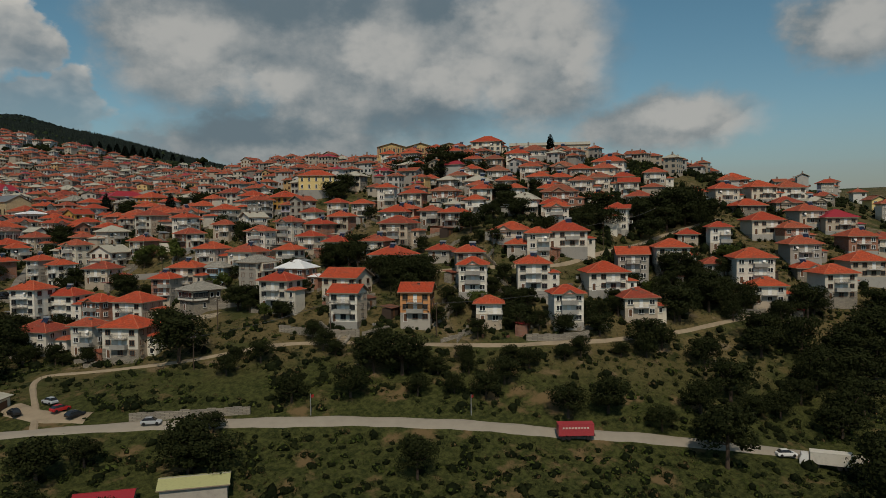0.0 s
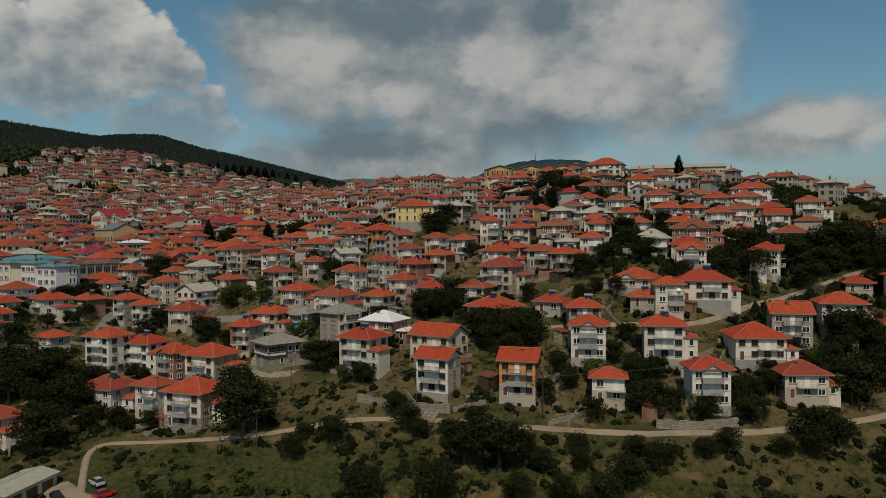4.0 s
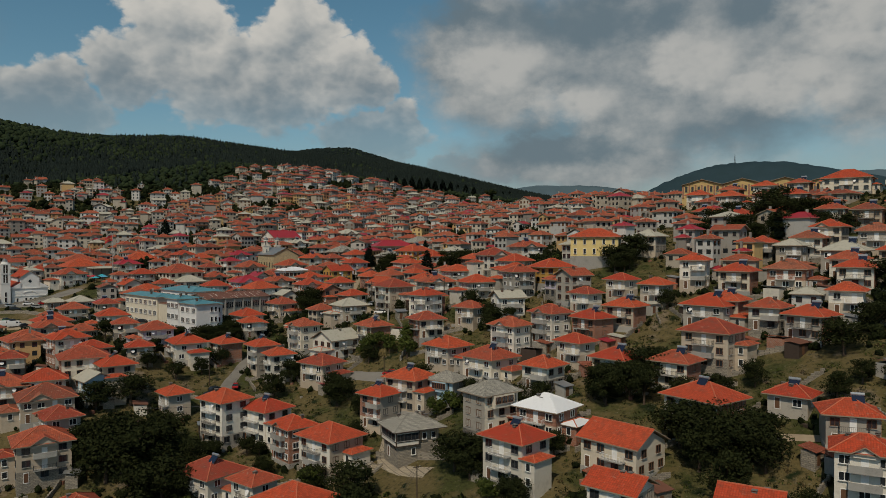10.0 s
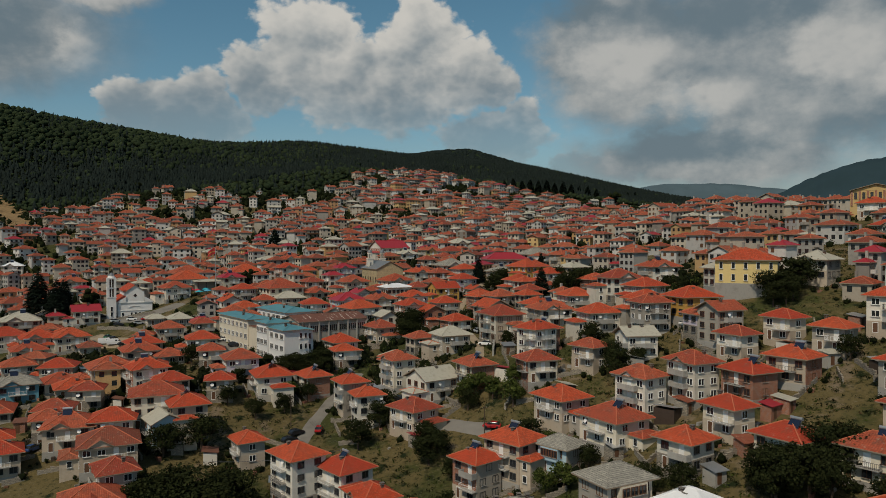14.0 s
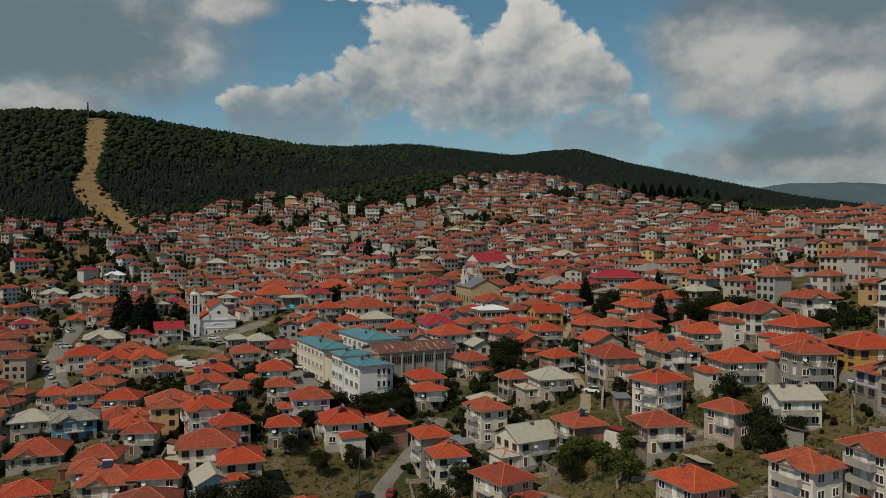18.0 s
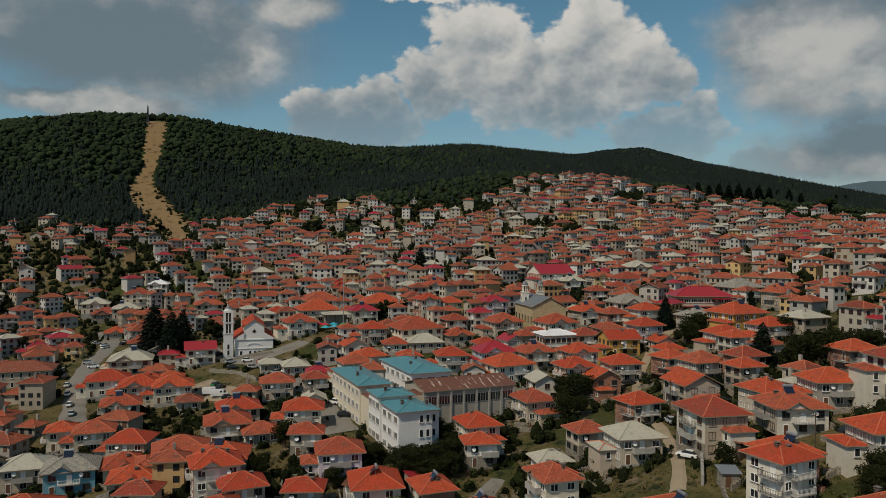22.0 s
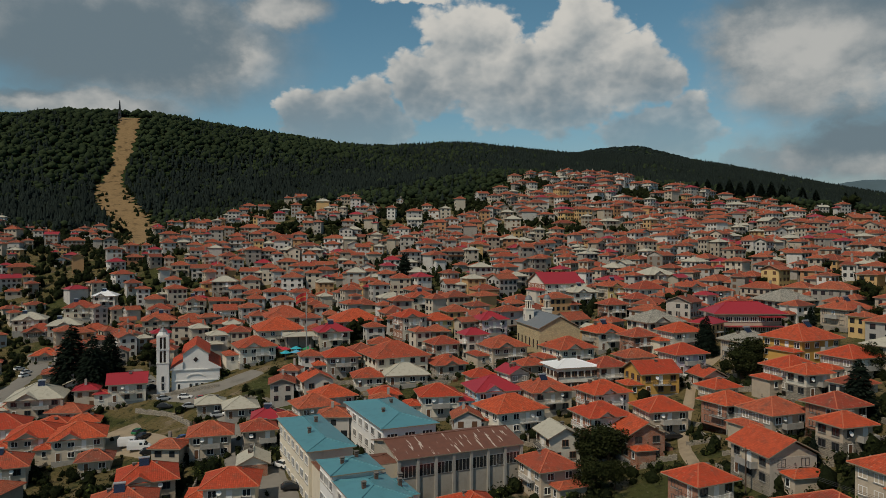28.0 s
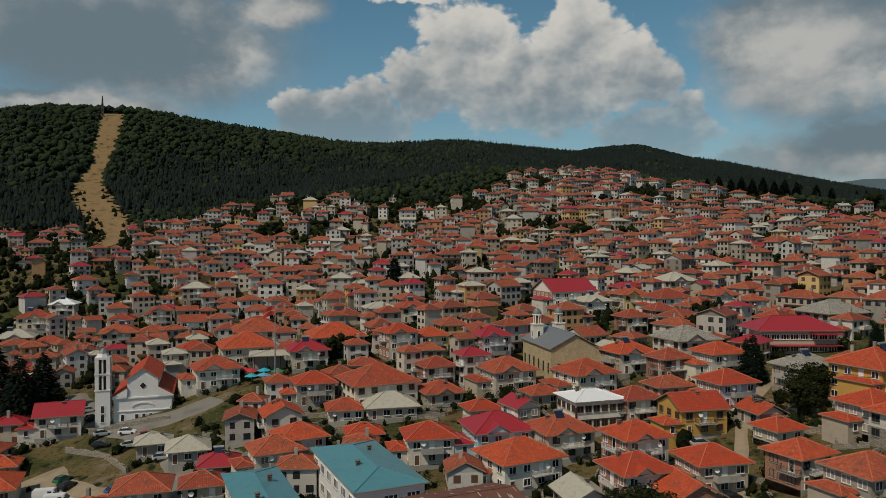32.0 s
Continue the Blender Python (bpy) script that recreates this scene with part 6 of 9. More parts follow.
house(-56.1, 172.3, 32, 7, 6, 2, "beige", "new")
house(-77.5, 219.4, 29, 9, 8, 2, "beige", "new")
house(-65.2, 204.2, 29, 7, 6, 1, "grey", "mid")
house(2.8, 190.4, 21, 6, 5, 1, "grey", "cement")
house(35.5, 214.4, -70, 9, 8, 2, "beige", "new", "gable")
house(-126.5, 260.6, 26, 8, 7, 1, "beige", "new")
house(-119.9, 263.5, 26, 6, 5, 1, "beige", "new")
house(-102.4, 241.1, 26, 6, 5, 1, "beige", "old")
house(-64.5, 243.0, 26, 6, 5, 2, "beige", "mid")
house(-60.3, 229.5, -69, 6, 5, 1, "white", "cement", "gable")
house(-67.8, 257.1, 20, 6, 6, 1, "beige", "metal")
house(-78.3, 265.4, 26, 7, 7, 1, "grey", "cement")
house(-88.4, 269.7, 26, 6, 5, 1, "grey", "cement")
house(-91.2, 307.0, 34, 10, 9, 2, "white", "mid")
house(-138.5, 359.1, 37, 8, 7, 2, "white", "mid", "gable")
house(-110.7, 334.4, 32, 8, 7, 2, "cream", "new")
house(-91.6, 329.6, 29, 14, 13, 2, "cream", "new")
house(-166.2, 384.9, 29, 12, 11, 2, "beige", "mid")
house(-215.2, 391.5, 29, 12, 10, 2, "beige", "cement")
house(-234.4, 394.1, 29, 12, 10, 2, "cream", "cement")
house(-225.4, 389.5, 29, 12, 10, 1, "brick", "mid")
house(-200.3, 391.3, 29, 12, 10, 1, "beige", "mid")
house(-198.9, 357.0, 26, 9, 8, 1, "beige", "new")
house(-60.5, 272.3, -61, 7, 7, 2, "white", "new", "gable")
house(-58.4, 289.1, 26, 8, 7, 2, "grey", "new")
house(-68.6, 316.0, 29, 9, 8, 2, "cream", "metal")
house(-43.1, 290.2, 32, 14, 12, 2, "cream", "mid")
house(-30.6, 302.0, 32, 7, 6, 2, "beige", "mid")
house(-38.5, 282.1, 20, 10, 8, 1, "beige", "cement")
house(-28.0, 290.5, 26, 8, 7, 1, "beige", "mid")
house(-26.6, 260.5, 18, 8, 7, 2, "white", "new")
house(-48.2, 279.9, 20, 7, 6, 1, "cream", "mid")
house(-52.9, 261.3, 34, 8, 7, 2, "cream", "new")
house(-55.8, 255.7, 34, 8, 7, 2, "cream", "mid")
house(-41.1, 267.5, 20, 6, 5, 1, "beige", "new")
house(-44.5, 325.3, 34, 8, 7, 3, "cream", "new")
house(-36.2, 331.5, 29, 8, 7, 2, "yellow", "new")
house(-65.2, 333.0, 26, 14, 12, 2, "beige", "new")
house(-17.8, 323.1, 29, 8, 7, 3, "pink", "metal")
house(-21.6, 303.5, 29, 6, 5, 3, "white", "metal")
house(-12.6, 299.6, 29, 10, 9, 2, "beige", "mid")
house(5.9, 293.6, 32, 10, 9, 2, "cream", "mid")
house(-17.6, 279.6, 26, 6, 5, 1, "beige", "new")
house(-13.6, 264.0, 23, 10, 9, 2, "blue", "metal")
house(-8.9, 274.0, -57, 6, 5, 2, "white", "metal", "gable")
house(-4.4, 287.9, 26, 6, 5, 1, "beige", "mid")
house(-9.0, 252.6, 34, 11, 9, 2, "white", "new")
house(1.2, 238.8, -69, 7, 6, 2, "white", "cement", "gable")
house(17.3, 306.8, 29, 9, 8, 2, "white", "new")
house(25.7, 297.3, 29, 7, 6, 2, "brick", "mid")
house(36.8, 296.5, 26, 8, 7, 2, "cream", "new")
house(34.0, 279.0, 26, 8, 7, 2, "pink", "new")
house(14.6, 275.5, 26, 7, 6, 2, "white", "mid")
house(11.6, 253.7, 29, 8, 7, 3, "white", "new")
house(37.7, 268.4, -70, 6, 5, 1, "beige", "new", "gable")
house(38.3, 260.3, 29, 6, 5, 1, "cream", "new")
house(36.0, 244.0, 34, 7, 6, 2, "white", "new")
house(41.7, 233.2, 29, 8, 7, 2, "beige", "mid")
house(51.3, 229.2, 29, 7, 6, 2, "beige", "mid")
house(48.4, 218.8, 26, 6, 5, 2, "beige", "new")
house(22.8, 209.0, 32, 7, 6, 2, "cream", "new")
house(60.3, 271.5, 32, 12, 10, 3, "ochre", "new")
house(51.2, 282.3, 26, 9, 8, 2, "grey", "slab")
house(66.0, 258.3, 29, 8, 7, 2, "cream", "new")
house(53.6, 258.4, 26, 8, 7, 2, "beige", "new")
house(54.8, 252.1, 26, 6, 5, 2, "white", "new")
house(79.0, 339.4, 26, 13, 11, 2, "grey", "slab")
house(47.9, 337.4, 26, 8, 7, 2, "cream", "mid")
house(64.5, 363.8, 26, 6, 5, 2, "white", "mid")
house(56.5, 374.2, 26, 9, 8, 2, "white", "mid")
house(47.2, 400.1, 26, 11, 10, 2, "beige", "cement")
house(27.9, 380.2, 26, 9, 8, 2, "yellow", "mid")
house(14.3, 371.0, 26, 9, 8, 2, "white", "cement")
house(5.1, 377.0, 26, 15, 14, 3, "white", "metal", "gable")
house(24.0, 346.6, 26, 7, 6, 2, "beige", "mid")
house(33.7, 355.1, 26, 7, 6, 2, "white", "mid")
house(39.5, 373.4, 26, 11, 9, 2, "white", "mid")
house(32.6, 311.2, 26, 11, 10, 2, "cream", "slab")
house(84.0, 303.8, 26, 9, 8, 2, "cream", "mid")
house(-47.7, 368.6, 26, 9, 8, 2, "cream", "mid")
house(-96.5, 351.2, 26, 14, 12, 2, "cream", "mid")
house(-152.9, 422.3, 20, 10, 8, 3, "grey", "cement")
house(-210.8, 415.9, 20, 9, 8, 2, "white", "white")
house(-217.3, 406.3, 26, 12, 10, 2, "cream", "mid")
house(-170.6, 393.6, 26, 8, 7, 3, "white", "mid")
house(-155.7, 397.9, 26, 7, 7, 3, "cream", "mid")
house(-134.5, 381.9, 26, 8, 7, 2, "white", "mid", "gable")
house(213.4, 9.1, -33, 9, 8, 2, "beige", "mid")
house(264.3, 24.4, -40, 7, 6, 1, "cream", "mid")
house(244.8, 19.5, -41, 7, 6, 1, "beige", "cement")
house(217.8, 0.3, -44, 10, 9, 2, "beige", "metal")
house(202.5, -12.5, -39, 9, 8, 2, "brick", "mid")
house(188.4, 2.7, -35, 8, 7, 2, "brick", "mid")
house(176.9, -5.4, -41, 9, 8, 2, "grey", "mid")
house(182.5, -21.4, -41, 10, 9, 2, "beige", "new")
house(167.5, -11.8, -46, 7, 6, 1, "white", "new")
house(161.8, -21.4, -34, 9, 8, 3, "white", "new")
house(210.0, -17.7, -47, 8, 7, 2, "cream", "mid")
house(188.0, 121.3, -54, 11, 10, 1, "white", "old")
house(201.5, 117.0, -49, 10, 9, 1, "beige", "old")
house(198.1, 85.9, -59, 12, 10, 2, "white", "new")
house(172.9, 117.3, -51, 9, 8, 2, "white", "new")
house(163.9, 101.0, -48, 8, 7, 2, "white", "mid")
house(180.0, 97.0, -52, 9, 8, 1, "grey", "old")
house(178.2, 86.0, -50, 8, 7, 2, "grey", "new")
house(188.0, 80.9, -60, 9, 8, 2, "cream", "mid")
house(176.7, 74.7, -55, 8, 7, 2, "cream", "old")
house(156.9, 89.0, -59, 8, 7, 2, "white", "new")
house(168.7, 88.7, -49, 8, 7, 1, "white", "new")
house(167.9, 76.4, -57, 8, 7, 2, "white", "mid")
house(186.4, 69.9, -55, 7, 6, 2, "grey", "new")
house(165.2, 65.8, -47, 8, 7, 1, "cream", "new")
house(154.8, 81.8, -49, 8, 7, 1, "beige", "new")
house(151.4, 108.0, -47, 8, 7, 2, "grey", "old")
house(130.0, 95.7, -55, 7, 6, 2, "white", "mid")
house(138.7, 118.1, -54, 7, 6, 2, "white", "old")
house(121.0, 105.1, -51, 6, 5, 1, "cream", "old")
house(128.4, 124.4, -54, 6, 6, 2, "beige", "new")
house(150.5, 162.7, -57, 8, 7, 1, "grey", "new")
house(158.1, 148.3, -55, 8, 7, 1, "beige", "new")
house(148.0, 120.4, -59, 7, 7, 2, "cream", "new")
house(164.8, 186.3, -56, 8, 7, 2, "grey", "new")
house(177.9, 183.0, -47, 8, 7, 1, "white", "old")
house(168.9, 157.2, -48, 7, 6, 2, "white", "new")
house(158.8, 130.8, -52, 7, 6, 2, "white", "mid")
house(162.6, 121.4, -54, 7, 6, 2, "beige", "old")
house(130.5, 147.8, -56, 7, 6, 1, "white", "mid")
house(151.2, 181.3, -60, 7, 6, 1, "white", "new")
house(135.8, 82.3, -57, 6, 5, 2, "white", "new")

house(172, 216, -50, 8, 7, 2, "white", "new", lift=-0.4)
house(182.5, 208.6, -56, 7, 6, 2, "cream", "mid", lift=-0.4)
house(193, 201, -48, 8, 7, 2, "white", "new", lift=-0.6)
house(203.5, 193.4, -55, 7, 6, 2, "beige", "mid", lift=-0.6)
house(213, 186.5, -50, 8, 6, 2, "white", "new", lift=-0.6)


# ---- the rest of the town ----
def town_density(x, y):
    """How closely houses stand at x, y: 0 for none."""
    if y < 25 + max(0, (60 - x)) * 0.75 and x < 60:
        return 0.0
    if x >= 60 and y < 20 - (x - 60) * 0.35:
        return 0.0
    if x < -400 or x > 330 or y > 860:
        return 0.0
    top = np.interp(x, [-400, -330, -250, -200, -120, -70, -45, -20, 40, 80, 150, 220, 330], [560, 590, 620, 640, 625, 640, 655, 770, 790, 730, 690, 640, 600])
    if y > top:
        return 0.0
    if x > 100 and y < 240:
        return 0.55 if y > 105 else 0.1
    if y < 175 and x > -110:
        return 0.0
    if y < 235 and x > -110:
        return 0.1
    if y < 290 and x > -60:
        return 0.3
    if x < -230 and y > 400:
        return 0.22
    if y > top - 110:
        return 0.38
    return 1.0


def fill_town():
    rng = random.Random(7)
    far, cell = [], {}
    for a, b, c in TAKEN:
        cell.setdefault((int(a // 16), int(b // 16)), []).append((a, b, c))

    def clear(x, y, r):
        k = (int(x // 16), int(y // 16))
        return all((x - a) ** 2 + (y - b) ** 2 > (r + c) ** 2 for i in (-1, 0, 1) for j in (-1, 0, 1) for a, b, c in cell.get((k[0] + i, k[1] + j), ()))

    for _ in range(26000):
        x, y = rng.uniform(-400, 330), rng.uniform(-20, 865)
        pick = [rng.random() for _ in range(6)]
        grove = math.sin(x * 0.043 + 1.1) * math.sin(y * 0.037 + 0.5) + 0.5 * math.sin(x * 0.09 - y * 0.075)
        here = town_density(x, y)
        if here < 0.7 and hash((int(x // 9), int(y // 9))) % 100 > here * 100:
            continue
        if here == 0 or (grove > (0.62 if y < 400 else 0.3 if y < 520 else 0.05) and pick[0] > 0.25 and y > 250):
            continue
        w, d = rng.choice(((5, 5), (6, 5), (6, 6), (7, 6), (7, 7), (8, 7), (8, 6), (9, 7), (9, 8), (10, 8), (12, 8)))
        if y < 250:
            w, d = min(w, 9), min(d, 7)
        if not clear(x, y, (w + d) * 0.25 + (1.0 if y < 250 else 0.8)):
            continue
        turn = 27 + 12 * math.sin(x * 0.021 + 0.4) + 10 * math.sin(y * 0.018 + 1.0) + rng.choice((0, 0, -90)) + rng.uniform(-12, 12)
        n = 1 if pick[1] < 0.16 else 2 if pick[1] < 0.80 else 3
        if x > 110 and y < 250:
            n = min(n, int((69.5 - float(ground_z(x, y)) - 2.4) / STOREY))
            if n < 1:
                continue
        wall = "white" if pick[2] < 0.36 else "cream" if pick[2] < 0.56 else "beige" if pick[2] < 0.72 else "grey" if pick[2] < 0.88 else "pink" if pick[2] < 0.90 else "yellow" if pick[2] < 0.93 else "brick" if pick[2] < 0.97 else "blue" if pick[2] < 0.98 else "ochre"
        cover = "new" if pick[3] < 0.34 else "mid" if pick[3] < 0.72 else "old" if pick[3] < 0.84 else "metal" if pick[3] < 0.89 else "cement" if pick[3] < 0.95 else "slab"
        far.append((x, y, turn, w, d, n, wall, cover, "gable" if pick[4] < 0.14 else "hip"))
        cell.setdefault((int(x // 16), int(y // 16)), []).append((x, y, (w + d) * 0.25 + 0.35))
    far.sort(key=lambda q: q[1] + abs(q[0]) * 0.15)
    near = [q for q in far if q[1] < 420][:max(0, 300 - len(HOUSE_LIST))]
    for x, y, turn, w, d, n, wall, cover, roof in near:
        house(x, y, turn, w, d, n, wall, cover, roof, lift=-0.5)
    for q in far[len(near):]:
        TAKEN.append((q[0], q[1], (q[3] + q[4]) * 0.26))
        HOUSE_SPOTS.append((q[0], q[1], (q[3] + q[4]) * 0.26))
    return far[len(near):]


FAR_HOUSES = fill_town()


def far_houses():
    """The closely packed houses of the upper slopes, in one mesh."""
    rng = random.Random(19)
    sh = Shape()
    mats = [TILE_FAR, SOFFIT, MORTAR] + FAR_WALLS + [GLASS, RED_METAL, CEMENT_ROOF, BROWN_WOOD]
    slot = {"white": 3, "cream": 4, "beige": 4, "grey": 5, "yellow": 6, "pink": 3, "brick": 6, "blue": 3, "ochre": 6}

    def block(one, x0, y0, w, d, n, wall, cover, roof, sides):
        top = n * STOREY + 0.1
        one.box(x0, y0, -6, w, d, 6 + top, slot[wall])
        r, peak = (gable_roof if roof == "gable" else hip_roof)(w, d, top, rng.uniform(0.45, 0.75), rng.uniform(0.38, 0.5))
        if roof == "gable":
            for s in (-1, 1):
                tri = [(x0 + s * w / 2, y0 - d / 2, top), (x0 + s * w / 2, y0 + d / 2, top), (x0 + s * w / 2, y0, top + d * 0.23)]
                one.face(tri if s > 0 else tri[::-1], slot[wall])
        k = len(one.v)
        one.v += [(a + x0, b + y0, c) for a, b, c in r.v]
        one.f += [tuple(i + k for i in f) for f in r.f]
        one.s += [({"metal": 8, "cement": 9, "slab": 9}.get(cover, 0) if s == 0 or (s == 2 and cover in ("metal", "cement", "slab")) else s) for s in r.s]
        one.box(x0 + w * rng.uniform(-0.25, 0.25), y0 + d * rng.uniform(-0.15, 0.2), top + 0.5, 0.6, 0.6, 2.4, 5)
        rim = 7 if rng.random() < 0.75 else 10
        for side, span in ((0, w), (1, d), (3, d)):
            if side not in sides or rng.random() < 0.12:
                continue
            count = max(1, round(span / rng.uniform(2.3, 3.4)))
            for i in range(n):
                for c in range(count):
                    if rng.random() < 0.12:
                        continue
                    a, wide = -span / 2 + span * (c + 0.5) / count, rng.uniform(0.9, 1.5)
                    z = 0.1 + i * STOREY + 0.65
                    if side == 0:
                        one.box(x0 + a, y0 - d / 2, z, wide, 0.08, 1.35, rim)
                    else:
                        one.box(x0 + (w / 2) * (1 if side == 1 else -1), y0 + a, z, 0.08, wide, 1.35, rim)
            if side == 0 and n > 1 and rng.random() < 0.45:
                one.box(x0 + rng.uniform(-0.2, 0.2) * w, y0 - d / 2 - 0.55, STOREY + 0.1, w * rng.uniform(0.3, 0.7), 1.1, rng.choice((0.2, 0.9)), rng.choice((3, 5, 10)))

    for x, y, turn, w, d, n, wall, cover, roof in FAR_HOUSES:
        one = Shape()
        block(one, 0, 0, w, d, n, wall, cover, roof, (0, 1, 3))
        if rng.random() < 0.3:
            s = rng.choice((-1, 1))
            block(one, s * (w / 2 + 1.4), rng.uniform(-0.5, 0.2) * d * 0.5, 3.4, d * 0.6, max(1, n - 1), rng.choice((wall, "grey")), rng.choice((cover, "metal", "cement")), "hip", (0,))
        mm = pose(x, y, float(ground_z(x, y)) + 0.1, 0, 0, turn)
        k = len(sh.v)
        sh.v += [tuple(mm @ Vector(p)) for p in one.v]
        sh.f += [tuple(i + k for i in f) for f in one.f]
        sh.s += one.s
    return tagged(new("hillside_houses", sh.mesh("hillside_houses", mats)), "closely packed red-roofed houses on the upper slopes", "houses", kind="stuff")


far_houses()

# ---- woods ----
def forest():
    rng = np.random.default_rng(3)
    n = 92000
    x, y = rng.uniform(-900, 720, n), rng.uniform(420, 1480, n)
    top = np.interp(x, [-900, -450, -400, -330, -250, -200, -120, -70, -45, -20, 40, 80, 150, 220, 330, 420, 720], [300, 430, 500, 595, 625, 645, 630, 645, 665, 800, 830, 780, 760, 700, 690, 640, 600])
    crest = np.interp(x, [-900, -700, -490, -340, -122, 60, 300, 480, 720], [905, 905, 960, 1150, 1350, 1440, 1400, 1430, 1380]) + 45
    keep = (y > top + 14 * np.sin(x * 0.11) + 9 * np.sin(x * 0.31 + 1)) & (y < crest)
    up = (y - top) / (crest - top)
    line = np.array(RUN_LINE, float)
    for back in (0.0, 7.0, 14.0):
        px, py = x - 0.47 * back, y + 0.88 * back
        for (a, b, wa, wb) in zip(line[:-1], line[1:], RUN_WIDE[:-1], RUN_WIDE[1:]):
            t = np.clip(((px - a[0]) * (b[0] - a[0]) + (py - a[1]) * (b[1] - a[1])) / ((b - a) ** 2).sum(), 0, 1)
            d = np.hypot(px - a[0] - t * (b[0] - a[0]), py - a[1] - t * (b[1] - a[1]))
            keep &= d > (wa + (wb - wa) * t) / 2 + (2.5 if back == 0 else 0.0)
    x, y, up = x[keep], y[keep], up[keep]
    z = ground_z(x, y)
    patch = np.sin(x * 0.021 + 0.7) * np.sin(y * 0.017) + 0.6 * np.sin(x * 0.05 + y * 0.043)
    # conifers along the ridge in the east; a band of them above the houses is added as cloud shadow; broad leaves above
    # the ski run and on the slope behind the last houses
    pine = np.interp(x, [-500, -300, -150, 0, 300], [0.03, 0.08, 0.55, 0.93, 0.95])
    cloud_shade = np.interp(up + 0.06 * patch, [0.08, 0.16, 0.42, 0.62], [0.25, 0.9, 0.9, 0.0]) * (x < 0)
    slope = (up < np.interp(x, [-150, -60, 60, 200], [0.12, 0.3, 0.3, 0.1])) & (x > -170)
    dark = rng.random(len(x)) < np.where(slope, 0.08, np.clip(np.maximum(pine, cloud_shade) + 0.1 * patch, 0, 0.98))
    r = np.where(dark, rng.uniform(1.7, 2.7, len(x)), 1.8 + rng.gamma(2.0, 0.62, len(x)).clip(0, 3.2))
    near = y - np.interp(x, [-900, -400, -200, 0, 150, 720], [500, 600, 700, 860, 760, 600]) < 50
    r = np.where(near & ~dark, r * 0.7, r)
    broad = np.stack([x, y, z + r * 0.95, r, rng.uniform(0.7, 1.0, len(x))], 1)[~dark]
    clumps("broadleaf_wood", WOOD_FAR, "dense green broadleaf wood on the hill", broad, 5, 0.17)
    spires("pine_wood", WOOD_DARK, "dark conifers along the ridge, and lower down for cloud shadow", np.stack([x, y, z + 0.6, r, r * rng.uniform(2.8, 4.4, len(x))], 1)[dark], 6)
    # the woods of the farther hills
    n = 8000
    x, y = rng.uniform(-300, 900, n), rng.uniform(1440, 2200, n)
    r = rng.uniform(3.5, 6.5, len(x))
    far = np.stack([x, y, ground_z(x, y) - r * 0.2, r, rng.uniform(0.7, 1.0, len(x))], 1)
    clumps("distant_wood", WOOD_DARK, "green woods on the distant hills", far, 8)


forest()


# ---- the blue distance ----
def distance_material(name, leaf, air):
    """Hills so far off that mostly the lit air before them is seen; that haze is painted as emission."""
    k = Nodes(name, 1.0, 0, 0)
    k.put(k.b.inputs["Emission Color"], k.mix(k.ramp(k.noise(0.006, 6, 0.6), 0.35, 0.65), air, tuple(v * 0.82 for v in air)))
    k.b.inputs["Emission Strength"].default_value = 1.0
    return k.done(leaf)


def far_ridge(name, label, line, material, seed, foot=60.0):
    """A long hill along a line of crest points (x, y, z), falling away on both sides."""
    rng = random.Random(seed)
    line = np.array(line, float)
    t = np.linspace(0, len(line) - 1, 90)
    p = np.stack([np.interp(t, np.arange(len(line)), line[:, k]) for k in range(3)], 1)
    for _ in range(5):
        p[1:-1] = (p[:-2] + 2 * p[1:-1] + p[2:]) / 4
    rows = []
    for x, y, z in p:
        w = rng.uniform(-2.5, 2.5)
        rows += [(x * 0.84, y * 0.84, foot), (x * 0.93, y * 0.93, foot + (z - foot) * 0.62 + 3 * w), (x * 0.975, y * 0.975, foot + (z - foot) * 0.92 + w), (x, y, z + w), (x * 1.12, y * 1.12, foot)]
    n = len(p)
    i = (np.arange(n - 1)[:, None] * 5 + np.arange(4)[None, :]).reshape(-1)
    me = faces_mesh(name, np.array(rows), np.stack([i, i + 5, i + 6, i + 1], 1), material)
    return tagged(new(name, me), label, "backdrop", kind="structure")


# the blue emission colours stand in for haze before the hills
NEAR_BLUE = distance_material("wooded_hill_haze_glow", (0.012, 0.020, 0.014), (0.025, 0.045, 0.062))
FAR_BLUE = distance_material("far_hill_haze_glow", (0.02, 0.03, 0.025), (0.080, 0.115, 0.137))
far_ridge("backdrop_hill", "wooded hill in the distance, blue with painted haze", [(1330, 2850, 120), (1560, 2720, 215), (1713, 2637, 305), (1792, 2585, 342), (1867, 2532, 368), (1975, 2450, 377), (2092, 2352, 371), (2185, 2268, 343), (2326, 2126, 298), (2600, 1900, 240), (2850, 1650, 150)], NEAR_BLUE, 1)
far_ridge("backdrop_ridge", "mountain ridge in the distance, pale blue with painted haze", [(4150 * math.sin(math.radians(a)), 4150 * math.cos(math.radians(a)), z) for a, z in ((12, 120), (17, 240), (19, 300), (21, 362), (23, 378), (26, 374), (28, 366), (31, 330), (36, 320), (42, 370), (45, 408), (48, 410), (52, 370), (58, 300), (64, 200))], FAR_BLUE, 2)

